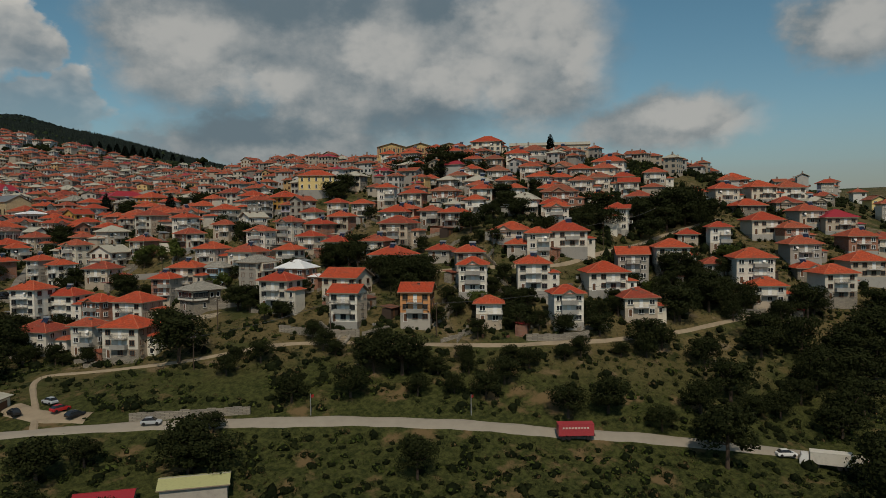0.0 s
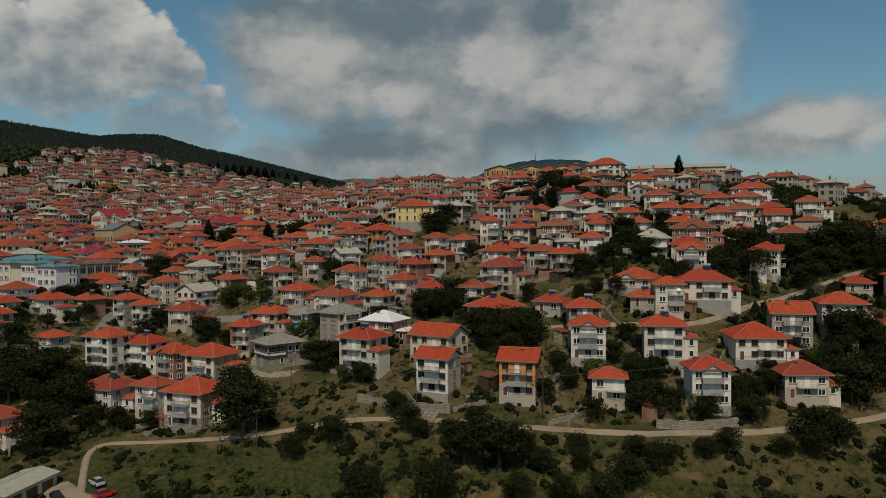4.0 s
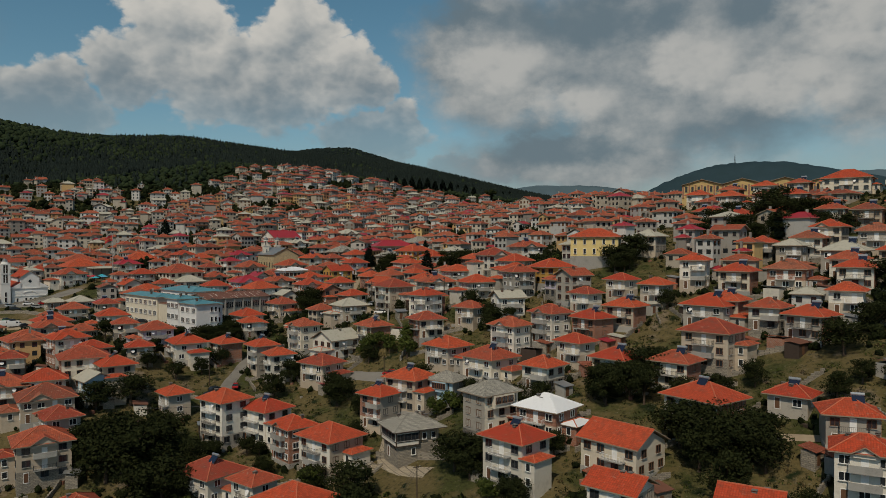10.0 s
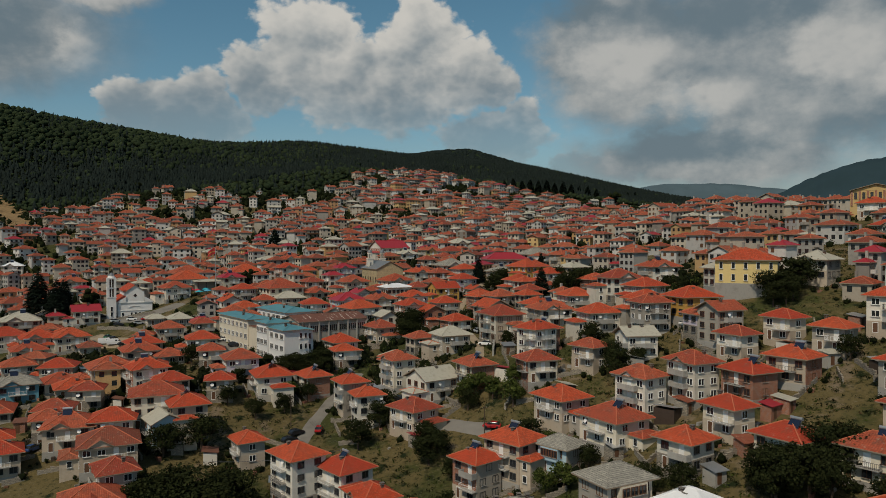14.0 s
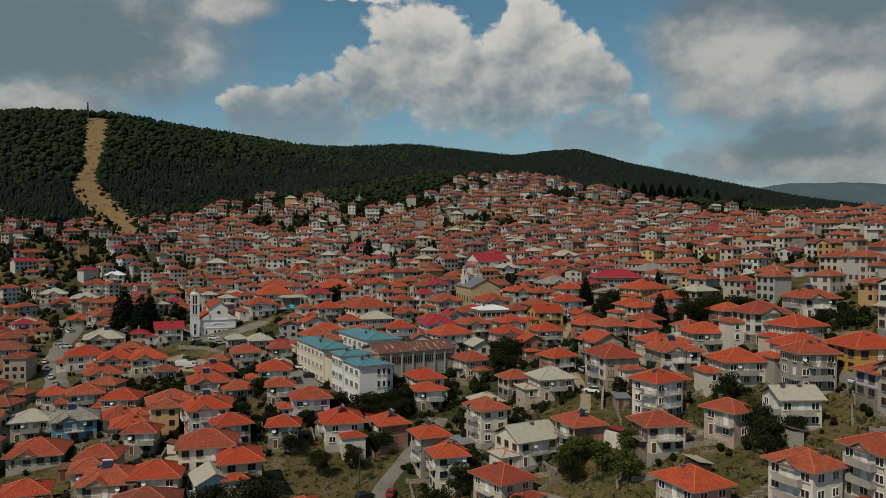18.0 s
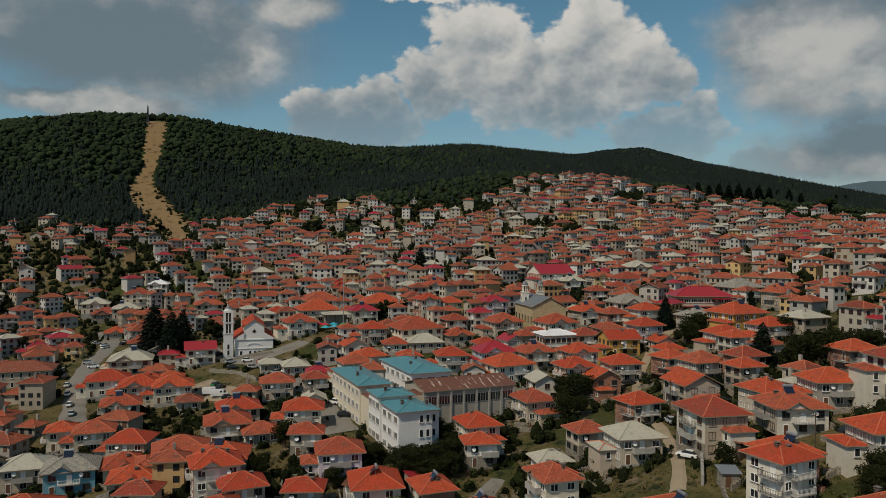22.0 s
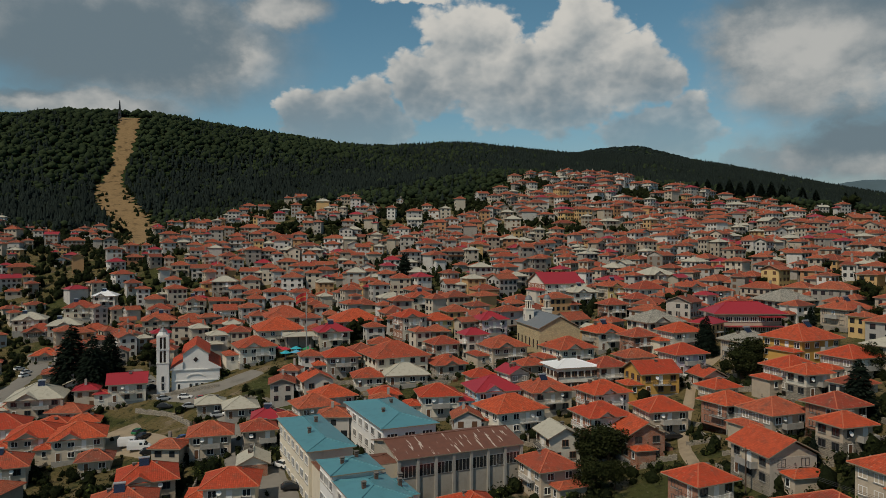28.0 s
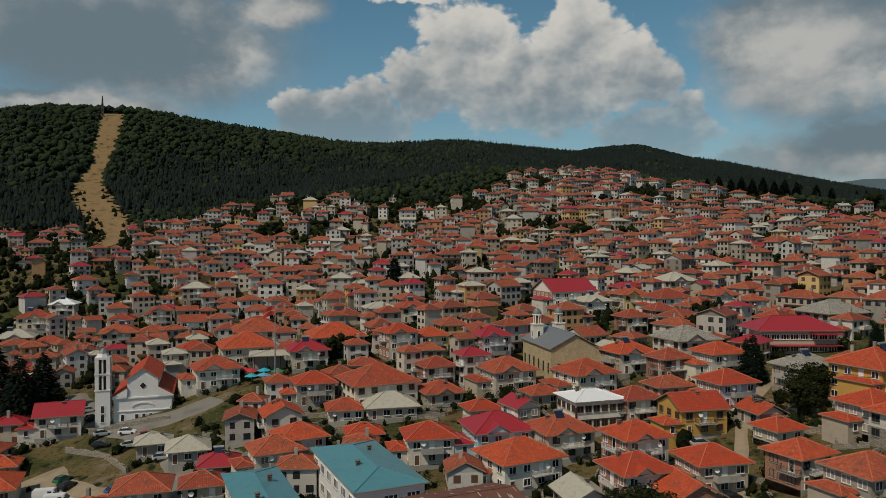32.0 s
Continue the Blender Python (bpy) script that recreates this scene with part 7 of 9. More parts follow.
# ---- stone and concrete retaining walls ----
def retaining_wall(line, h, label="rough grey stone retaining wall", material=None):
    p = []
    for a, b in zip(line[:-1], line[1:]):
        n = max(1, int(math.dist(a, b) / 1.5))
        p += [(a[0] + (b[0] - a[0]) * k / n, a[1] + (b[1] - a[1]) * k / n) for k in range(n)]
    p.append(line[-1])
    sh = Shape()
    for k, (a, b) in enumerate(zip(p[:-1], p[1:])):
        z = float(min(ground_z(*a), ground_z(*b)))
        turn = math.atan2(b[1] - a[1], b[0] - a[0])
        sh.box((a[0] + b[0]) / 2, (a[1] + b[1]) / 2, z - 1.0, math.dist(a, b) + 0.05, 0.5, h + 1.0 + 0.12 * math.sin(k * 2.3), 0, turn)
    return tagged(new("retaining_wall", sh.mesh("retaining_wall", [material or WALLS["stone"]])), label, "wall", kind="structure")


retaining_wall([(-16, 42), (-9, 37.5), (-3, 33.8), (4.5, 29.4)], 1.6, "old overgrown stone wall above the road", WALLS["stone"])
retaining_wall([(24, 54.9), (30, 45.9), (38, 39.5)], 1.8)
retaining_wall([(68.9, 12), (75, 7.5), (83, 4)], 1.6)
retaining_wall([(128, -8), (137.3, -14)], 1.8)
retaining_wall([(-3, 96), (4, 104), (10, 110)], 1.6)
retaining_wall([(12, 98), (20, 88), (27, 80)], 1.6)
retaining_wall([(60, 96), (72, 90), (84, 82), (96, 74)], 1.3)
retaining_wall([(58, 90), (70, 84), (82, 76)], 1.1)
retaining_wall([(28, 168), (30, 178), (31, 188)], 1.9, "grey concrete garden wall", CONCRETE)
retaining_wall([(48, 168), (58, 170), (66, 168)], 1.6)
retaining_wall([(62, 176), (72, 172), (82, 166)], 1.6)
retaining_wall([(-120, 288), (-112, 283), (-104, 285), (-94, 287)], 1.3)
retaining_wall([(-112, 274), (-100, 270), (-90, 262)], 1.2)
retaining_wall([(40, 126), (50, 128), (60, 122)], 1.5)
retaining_wall([(26, 140), (32, 150), (34, 160)], 1.5)
retaining_wall([(38, 268), (44, 262), (52, 258), (60, 258)], 1.4)

# ---- vehicles ----
TYRE = plain("black_rubber", (0.018, 0.018, 0.018), 0.8, 0, 0.2, 0.1)
CAR_PAINT = {n: plain(n + "_car_paint", c, 0.25, 0.0, 0.6, 0.08) for n, c in (("white", (0.75, 0.75, 0.74)), ("silver", (0.42, 0.44, 0.46)), ("black", (0.02, 0.02, 0.022)), ("red", (0.42, 0.02, 0.02)), ("blue", (0.04, 0.09, 0.24)), ("green", (0.03, 0.16, 0.07)))}
CARS = {}


def loft(sections, slot=0):
    """A closed body through cross-sections of x, half width, foot, top."""
    sh = Shape()
    rings = []
    for x, hw, z0, z1, hw2 in sections:
        rings.append([(x, -hw, z0), (x, -hw * 1.02, (z0 + z1) / 2), (x, -hw2, z1), (x, hw2, z1), (x, hw * 1.02, (z0 + z1) / 2), (x, hw, z0)])
    n = 6
    sh.v = [p for r in rings for p in r]
    for i in range(len(rings) - 1):
        for k in range(n):
            j = (k + 1) % n
            sh.f.append((i * n + k, (i + 1) * n + k, (i + 1) * n + j, i * n + j))
            sh.s.append(slot)
    sh.f += [tuple(range(n)), tuple((len(rings) - 1) * n + k for k in range(n - 1, -1, -1))]
    sh.s += [slot, slot]
    return sh


def wheel_mesh(r):
    sh = Shape()
    for a, b, m in ((-0.1, 0.1, 0),):
        sh.beam((0, a, 0), (0, b, 0), r, 0, 14)
    return sh.mesh("wheel", [TYRE])


WHEEL, BIG_WHEEL = wheel_mesh(0.31), wheel_mesh(0.5)


def car(x, y, turn, paint="white", kind="car", lift=0.3):
    m = pose(x, y, float(ground_z(x, y)) + lift, 0, 0, turn)
    ob = thing(kind, m, {"car": "%s parked car" % paint, "van": "%s parked van" % paint}[kind] + " on the dusty roadside", kind, "parked vehicles")
    key = (kind, paint)
    if key not in CARS:
        if kind == "car":
            body = loft([(-2.0, 0.72, 0.35, 0.75, 0.68), (-1.85, 0.8, 0.25, 0.88, 0.74), (-0.9, 0.82, 0.22, 0.93, 0.78), (0.8, 0.82, 0.22, 0.92, 0.78), (1.75, 0.8, 0.25, 0.78, 0.72), (2.02, 0.7, 0.35, 0.62, 0.66)])
            cab = loft([(-1.75, 0.74, 0.88, 0.92, 0.70), (-1.25, 0.74, 0.9, 1.38, 0.58), (0.2, 0.74, 0.9, 1.42, 0.58), (1.05, 0.74, 0.88, 0.93, 0.68)])
            top = loft([(-1.2, 0.56, 1.385, 1.42, 0.5), (-0.5, 0.57, 1.42, 1.46, 0.52), (0.2, 0.56, 1.425, 1.45, 0.5)])
        else:
            body = loft([(-2.6, 0.92, 0.3, 2.0, 0.85), (-2.5, 0.95, 0.28, 2.15, 0.86), (1.2, 0.95, 0.28, 2.15, 0.86), (1.9, 0.95, 0.28, 1.35, 0.85), (2.55, 0.88, 0.32, 1.05, 0.8), (2.65, 0.8, 0.4, 0.8, 0.75)])
            cab = loft([(1.25, 0.96, 1.3, 2.0, 0.80), (1.42, 0.96, 1.3, 1.95, 0.80), (1.98, 0.9, 1.32, 1.38, 0.8)])
            top = loft([(0.2, 0.965, 1.35, 1.9, 0.90), (0.9, 0.965, 1.35, 1.9, 0.90)])
        CARS[key] = (body.mesh("body", [CAR_PAINT[paint]]), cab.mesh("windows", [GLASS]), top.mesh("roof", [CAR_PAINT[paint] if kind == "car" else GLASS]))
    b, c, t = CARS[key]
    part("body", b, None, ob)
    part("glazing", c, None, ob)
    part("roof" if kind == "car" else "side_window", t, None, ob)
    for wx in (-1.25, 1.28):
        for wy in (-0.76, 0.76):
            part("wheel", WHEEL, None, ob).location = (wx * (1.25 if kind == "van" else 1), wy * (1.1 if kind == "van" else 1), 0.31)
    return ob


car(-149.7, 252.4, 118, "white")
car(-142.9, 243.7, 118, "white")
car(-137.1, 236.6, 118, "silver")
car(-155.8, 260.7, 118, "white")
car(-162.9, 269.8, 110, "black")
car(-169.9, 278.4, 110, "silver")
car(-166.7, 288, 20, "silver")
car(-159.8, 281, 20, "white")
car(-197.8, 339.7, 70, "white")
car(-187.1, 329.6, 70, "white")
car(-179.7, 334.3, 75, "silver")
car(-176, 326, 75, "black")
car(-182, 322, 75, "white")
car(-87.5, 253.7, 60, "blue")
car(-93.2, 247.5, 30, "black")
car(-55.3, 231.5, 150, "white")
car(-49.1, 220.1, 20, "black")
car(27.9, 180.3, 150, "white")
car(29, 204, 100, "silver")
car(55, 177, 20, "black")
car(-96.1, 273.5, 35, "silver")
car(-89.7, 269.3, 30, "white")
car(-104.2, 275.1, 20, "black")
car(-107.5, 281.0, 40, "silver")
car(-101.0, 280.6, 15, "white")
car(-94.5, 277.6, 25, "red")
car(-116.5, 291.0, 45, "black")
car(-121.5, 297.0, 45, "silver")
car(-81.5, 266.5, 60, "white")
car(-84.5, 266, 30, "silver")
car(24.7, 241.9, 20, "black")
car(35.4, 274.6, 15, "white")
car(-22.2, 155.5, 40, "black")
car(-23.5, 152, 40, "black")
car(-16.9, 156.8, 85, "red")
car(3.1, 163.9, 120, "black")
car(22.2, 135.4, 160, "red")
car(28, 131, 150, "white")
car(73.6, 150.5, 10, "white")
car(77, 149, 10, "black")
car(-78.6, 146.3, 70, "blue")
car(-26.9, 61.2, 110, "silver")
car(-26, 55.6, 20, "red")
car(-24.2, 50.7, 20, "black")
car(-33.7, 60.5, 100, "black")
car(-13, 37.6, -33, "silver")
car(86.5, -43.6, -40, "white")
car(-100.1, 257.3, 80, "black")
car(-103, 260, 80, "green")
car(-86, 245, 20, "red")
car(25, 262, 15, "silver")
car(-97.3, 250.4, 20, "white", "van")
car(-101.3, 253, 20, "white", "van")


def lorry(x, y, turn, box_material, label, length=7.5, cab=True):
    ob = thing("lorry" if cab else "trailer", pose(x, y, float(ground_z(x, y)) + 0.3, 0, 0, turn), label, "lorry" if cab else "trailer")
    part("cargo_box", Shape().box(0, 0, 0.9, length, 2.45, 2.3, 0).box(0, 0, 3.2, length + 0.1, 2.5, 0.08, 0), [box_material], ob)
    part("chassis", Shape().box(0.3, 0, 0.55, length + (1.6 if cab else 0.2), 1.0, 0.35, 0), [IRON], ob)
    if cab:
        part("cab", loft([(length / 2 + 0.25, 1.15, 0.6, 2.6, 1.1), (length / 2 + 1.5, 1.15, 0.5, 2.6, 1.05), (length / 2 + 1.9, 1.12, 0.5, 1.6, 1.05)]), [CAR_PAINT["white"]], ob)
        part("windscreen", loft([(length / 2 + 1.56, 1.0, 1.6, 2.4, 0.95), (length / 2 + 1.85, 1.0, 1.55, 1.75, 0.95)]), [GLASS], ob)
    for wx in (-length * 0.36, -length * 0.2, length * 0.34) + ((length / 2 + 1.0,) if cab else ()):
        for wy in (-1.0, 1.0):
            part("wheel", BIG_WHEEL, None, ob).location = (wx, wy, 0.5)
    ribs = length / 9
    for k in range(8):
        for s in (-1, 1):
            part("rib", Shape().box(-length / 2 + (k + 1) * ribs, s * 1.24, 0.95, 0.06, 0.05, 2.2, 0), [box_material], ob)
    return ob


RED_BOX = plain("faded_red_paint", (0.40, 0.05, 0.06), 0.5, 0, 0.4, 0.25)
DIRTY_WHITE = plain("dusty_white_tarpaulin", (0.60, 0.57, 0.50), 0.7, 0, 0.3, 0.3)
trailer = lorry(53.8, -16.2, -38, RED_BOX, "faded red box trailer parked beside the road", 7.2, False)
bar = Shape()
for k in range(9):
    bar.box(-2.6 + k * 0.62, -1.26, 2.35, 0.34, 0.02, 0.34, 0)
part("lettering", bar, [DIRTY_WHITE], trailer)
lorry(90.5, -50.5, 118, DIRTY_WHITE, "white covered lorry parked beside the road")
lorry(-39.5, 66, 75, RED_BOX, "red lorry with a pale roof on the dusty ground", 6.5)
lorry(-45, 66.5, 75, DIRTY_WHITE, "white covered lorry on the dusty ground", 6.5)


# ---- poles, flags, market ----
def pole(x, y, h, kind="electric"):
    ob = thing("utility_pole" if kind == "electric" else "flagpole", pose(x, y, float(ground_z(x, y)), 0, 0, 20),
               "weathered wooden utility pole with a crossarm" if kind == "electric" else "slim steel pole with a small red flag", "pole", "poles beside the track" if kind == "electric" else "")
    part("shaft", Shape().cone(0, 0, -0.5, 0.13, 0.08, h + 0.5, 0, 8), [BARK if kind == "electric" else STEEL], ob)
    if kind == "electric":
        part("crossarm", Shape().box(0, 0, h - 0.6, 1.5, 0.1, 0.12, 0), [BARK], ob)
        for k in (-0.6, 0, 0.6):
            part("insulator", Shape().cone(k, 0, h - 0.48, 0.05, 0.03, 0.18, 0, 8), [WHITE_PAINT], ob)
    else:
        part("flag", Shape().box(0.55, 0, h - 0.9, 0.95, 0.03, 0.6, 0), [RED_PAINT], ob)
    return ob


POLES = [(1.2, 52.5, 8), (33, 45, 8.5), (53, 27.5, 8.5), (14, 70, 8), (-10, 132, 8), (-24, 160, 8), (104, 8, 8), (127, 34, 9), (160, 37, 9), (88, 44, 8), (46, 168, 9), (30, 210, 8), (20, 132, 8), (-36, 128, 8)]
for q in POLES:
    pole(*q)
for q in ((14.3, 21.5, 4.5), (41.4, 1.6, 4.5)):
    pole(*q, "flag")


def wires(a, b, sag=0.9):
    za, zb = float(ground_z(a[0], a[1])) + a[2] - 0.35, float(ground_z(b[0], b[1])) + b[2] - 0.35
    for off in (-0.6, 0.0, 0.6):
        sh = Shape()
        for k in range(13):
            t = k / 12
            x, y, z = a[0] + (b[0] - a[0]) * t + off * 0.9, a[1] + (b[1] - a[1]) * t + off * 0.4, za + (zb - za) * t - sag * 4 * t * (1 - t)
            sh.v += [(x + 0.02, y - 0.012, z - 0.01), (x - 0.02, y + 0.012, z - 0.01), (x, y, z + 0.02)]
            if k:
                n = 3 * k
                for i in range(3):
                    sh.f.append((n - 3 + i, n - 3 + (i + 1) % 3, n + (i + 1) % 3, n + i))
                    sh.s.append(0)
        tagged(new("overhead_wire", sh.mesh("overhead_wire", [IRON])), "thin black overhead wire between the poles", "cable", "overhead wires")


for a, b in ((0, 1), (1, 2), (2, 6), (0, 3), (4, 5), (7, 8), (7, 9), (10, 11), (4, 13)):
    wires(POLES[a], POLES[b])


def big_flag():
    x, y = -72, 300
    ob = thing("flagpole", pose(x, y, float(ground_z(x, y)), 0, 0, 10), "tall steel flagpole with a red and yellow flag", "flagpole")
    top = 53.5 - float(ground_z(x, y))
    part("shaft", Shape().cone(0, 0, -0.5, 0.22, 0.1, top + 0.5, 0, 10), [STEEL], ob)
    sh = Shape()
    for k in range(8):
        a, b = k / 8, (k + 1) / 8
        za, zb = -1.5 * a * a, -1.5 * b * b
        ya, yb = 0.25 * math.sin(a * 7), 0.25 * math.sin(b * 7)
        sh.face([(-3.2 * a, ya, top - 0.2 + za), (-3.2 * b, yb, top - 0.2 + zb), (-3.2 * b, yb, top - 2.6 + zb), (-3.2 * a, ya, top - 2.6 + za)], 0)
        sh.face([(-3.2 * a, ya - 0.02, top - 1.25 + za), (-3.2 * b, yb - 0.02, top - 1.25 + zb), (-3.2 * b, yb - 0.02, top - 1.55 + zb), (-3.2 * a, ya - 0.02, top - 1.55 + za)], 1)
    part("flag", sh, [RED_PAINT, WALLS["ochre"]], ob, "red flag with yellow rays")


big_flag()
CLOTH = {n: plain(n + "_canvas", c, 0.8, 0, 0.2, 0.15) for n, c in (("green", (0.03, 0.24, 0.09)), ("red", (0.50, 0.04, 0.06)), ("turquoise", (0.04, 0.38, 0.46)), ("blue", (0.10, 0.35, 0.5)))}


def parasol(x, y, colour):
    ob = thing("parasol", pose(x, y, float(ground_z(x, y)), 0, 0, 15), "%s market parasol over a stall" % colour, "parasol", "market parasols")
    part("pole", Shape().cone(0, 0, 0, 0.04, 0.04, 2.6, 0, 8), [STEEL], ob)
    part("canopy", Shape().cone(0, 0, 2.15, 1.9, 0.08, 0.75, 0, 8), [CLOTH[colour]], ob)
    part("table", Shape().box(0, 0, 0.7, 1.8, 0.9, 0.06, 0).box(-0.8, 0, 0, 0.06, 0.8, 0.7, 0).box(0.8, 0, 0, 0.06, 0.8, 0.7, 0), [BROWN_WOOD], ob)


for q in ((-88, 309, "green"), (-84.5, 311, "red"), (-82, 309, "red"), (-80, 304, "turquoise"), (-76.4, 303.5, "blue"), (-73.5, 306, "green"), (-78, 308, "turquoise")):
    parasol(*q)


def market_hall():
    ob = thing("market_hall", pose(-77, 318, float(ground_z(-77, 318)), 0, 0, 20), "low market hall with a pale sheet roof", "market")
    sh, _ = hip_roof(16, 9, 4.0, 0.6, 0.16)
    part("roof", sh, [CEMENT_ROOF, SOFFIT, CEMENT_ROOF], ob)
    part("wall", Shape().box(0, 1.5, -3, 15, 5.5, 7, 0), [WALLS["grey"]], ob)
    for k in range(5):
        part("post", Shape().box(-7 + k * 3.5, -3.8, -3, 0.25, 0.25, 7, 0), [IRON], ob)


market_hall()


def mast(x, y, h, label, g=None):
    ob = thing("mast", pose(x, y, float(ground_z(x, y)) - h * 0.3 if g is None else g - 4, 0, 0, 0), label, "mast")
    sh = Shape()
    r = h / 14
    for k in range(3):
        a = k * 2.0944
        sh.beam((r * math.cos(a), r * math.sin(a), 0), (0.2 * math.cos(a), 0.2 * math.sin(a), h), h * 0.012, 0, 5)
    for i in range(6):
        z0, z1 = h * i / 6, h * (i + 1) / 6
        for k in range(3):
            a, b = k * 2.0944, (k + 1) * 2.0944
            ra, rb = r * (1 - i / 6), r * (1 - (i + 1) / 6) + 0.2
            sh.beam((ra * math.cos(a), ra * math.sin(a), z0), (rb * math.cos(b), rb * math.sin(b), z1), h * 0.008, 0, 4)
    part("lattice", sh, [IRON], ob)


mast(-507, 912, 36, "thin dark lattice mast on the wooded hilltop")
mast(1936, 2481, 40, "thin dark mast on the far hill", 374.0)


def shed():
    ob = thing("shed", pose(-13.4, 12.5, -15.2, 0, 0, -25), "low shed with a pale yellow-green sheet roof", "shed")
    part("wall", Shape().box(0, 0, -4, 11, 6, 6.2, 0), [WALLS["grey"]], ob)
    r, _ = gable_roof(11, 6, 2.2, 0.5, 0.25)
    part("roof", r, [plain("yellowish_sheet_roof", (0.42, 0.42, 0.20), 0.7, 0, 0.3, 0.3), SOFFIT, CEMENT_ROOF], ob)
    ob = thing("shed", pose(-27, 17, -15.0, 0, 0, -25), "low shed with a faded red sheet roof", "shed")
    part("wall", Shape().box(0, 0, -4, 9, 4, 5.4, 0), [WALLS["grey"]], ob)
    r, _ = gable_roof(9, 4, 1.4, 0.4, 0.3)
    part("roof", r, [RED_METAL, SOFFIT, RED_METAL], ob)


def depot():
    ob = thing("depot", pose(-40.2, 64.8, float(ground_z(-40.2, 64.8)), 0, 0, 50), "low depot with a pale sheet roof beside the road", "building")
    part("wall", Shape().box(0, 0, -3, 13, 7, 6.2, 0), [WALLS["cream"]], ob)
    r, _ = gable_roof(13, 7, 3.2, 0.5, 0.22)
    part("roof", r, [CEMENT_ROOF, SOFFIT, CEMENT_ROOF], ob)
    for s in (-1, 1):
        tri = [(s * 6.5, -3.5, 3.2), (s * 6.5, 3.5, 3.2), (s * 6.5, 0, 3.95)]
        part("gable", Shape().face(tri if s > 0 else tri[::-1]), [WALLS["cream"]], ob)
    for k in (-4, 0, 4):
        part("gate", Shape().box(k, -3.52, 0, 2.8, 0.08, 2.6, 0), [BROWN_WOOD], ob)


depot()
shed()


# ---- yards: sheds, low walls and clutter between the houses ----
def yard_shed(x, y, turn, w, d, h, wall, cover):
    ob = thing("shed", pose(x, y, float(ground_z(x, y)), 0, 0, turn), "small %s shed with a lean-to %s roof" % (wall[1], cover[1]), "shed", "sheds in the yards")
    body = Shape().box(0, 0, -2, w, d, 2 + h, 0)
    body.box(-w * 0.15, -d / 2 - 0.02, 0, 0.9, 0.06, 1.85, 1)
    part("wall", body, [wall[0], BROWN_WOOD], ob)
    top = Shape()
    a, b = w / 2 + 0.3, d / 2 + 0.35
    q = [(-a, -b, h + 0.02), (a, -b, h + 0.02), (a, b, h + 0.55), (-a, b, h + 0.55)]
    t = [(i, j, k + 0.09) for i, j, k in q]
    top.face(t)
    top.face(q[::-1])
    for i in range(4):
        j = (i + 1) % 4
        top.face([q[i], q[j], t[j], t[i]])
    part("roof", top, [cover[0]], ob)
    TAKEN.append((x, y, max(w, d) * 0.6))


def yards():
    rng = random.Random(41)
    spots = [(h.location.x, h.location.y, h) for h in HOUSE_LIST if -125 < h.location.x < 150 and h.location.y < 300]
    walls = ((CONCRETE, "grey block"), (WALLS["brick"], "red brick"), (WALLS["stone"], "rough stone"), (DARK_WOOD, "dark timber"), (WALLS["white"], "whitewashed"))
    covers = ((CEMENT_ROOF, "cement sheet"), (RUST_METAL, "rusty metal"), (RED_METAL, "crimson metal"), (TILE_OLD, "old tile"), (STEEL, "galvanised metal"))
    made = 0
    low, piles = Shape(), Shape()

    def free(x, y, r):
        return all((x - a) ** 2 + (y - b) ** 2 > (r + c * 0.8) ** 2 for a, b, c in TAKEN)

    for x, y, h in spots:
        for _ in range(3):
            a, r = rng.uniform(0, 6.283), rng.uniform(5.5, 9.5)
            sx, sy = x + r * math.cos(a), y + r * math.sin(a)
            if made < 85 and free(sx, sy, 1.2):
                yard_shed(sx, sy, rng.uniform(0, 40) + rng.choice((0, 90)), rng.uniform(2.2, 4.6), rng.uniform(2.0, 3.2), rng.uniform(1.9, 2.5), rng.choice(walls), rng.choice(covers))
                made += 1
                break
        for _ in range(3):
            a, r = rng.uniform(0, 6.283), rng.uniform(5.5, 10)
            sx, sy, long, turn = x + r * math.cos(a), y + r * math.sin(a), rng.uniform(4, 11), rng.uniform(-0.5, 0.6) + rng.choice((0, 0, 1.571))
            if not free(sx, sy, 0.4):
                continue
            n = int(long / 0.8)
            for k in range(n):
                px, py = sx + (k - n / 2) * 0.8 * math.cos(turn), sy + (k - n / 2) * 0.8 * math.sin(turn)
                low.box(px, py, float(ground_z(px, py)) - 0.6, 0.82, 0.34, 0.6 + rng.uniform(0.8, 1.15), 0, turn)
        for _ in range(3):
            a, r = rng.uniform(0, 6.283), rng.uniform(4.5, 8)
            sx, sy = x + r * math.cos(a), y + r * math.sin(a)
            if free(sx, sy, 0.2):
                piles.box(sx, sy, float(ground_z(sx, sy)) - 0.2, rng.uniform(0.5, 1.8), rng.uniform(0.4, 0.9), rng.uniform(0.4, 0.9), rng.randrange(5), rng.uniform(0, 3))
    tagged(new("yard_walls", low.mesh("yard_walls", [WALLS["stone"]])), "low rough stone walls between the yards", "walls", kind="stuff")
    tagged(new("yard_clutter", piles.mesh("yard_clutter", [BROWN_WOOD, DARK_WOOD, CONCRETE, RUST_METAL, WALLS["brick"]])), "stacked firewood, crates and rubble in the yards", "clutter", kind="stuff")


yards()

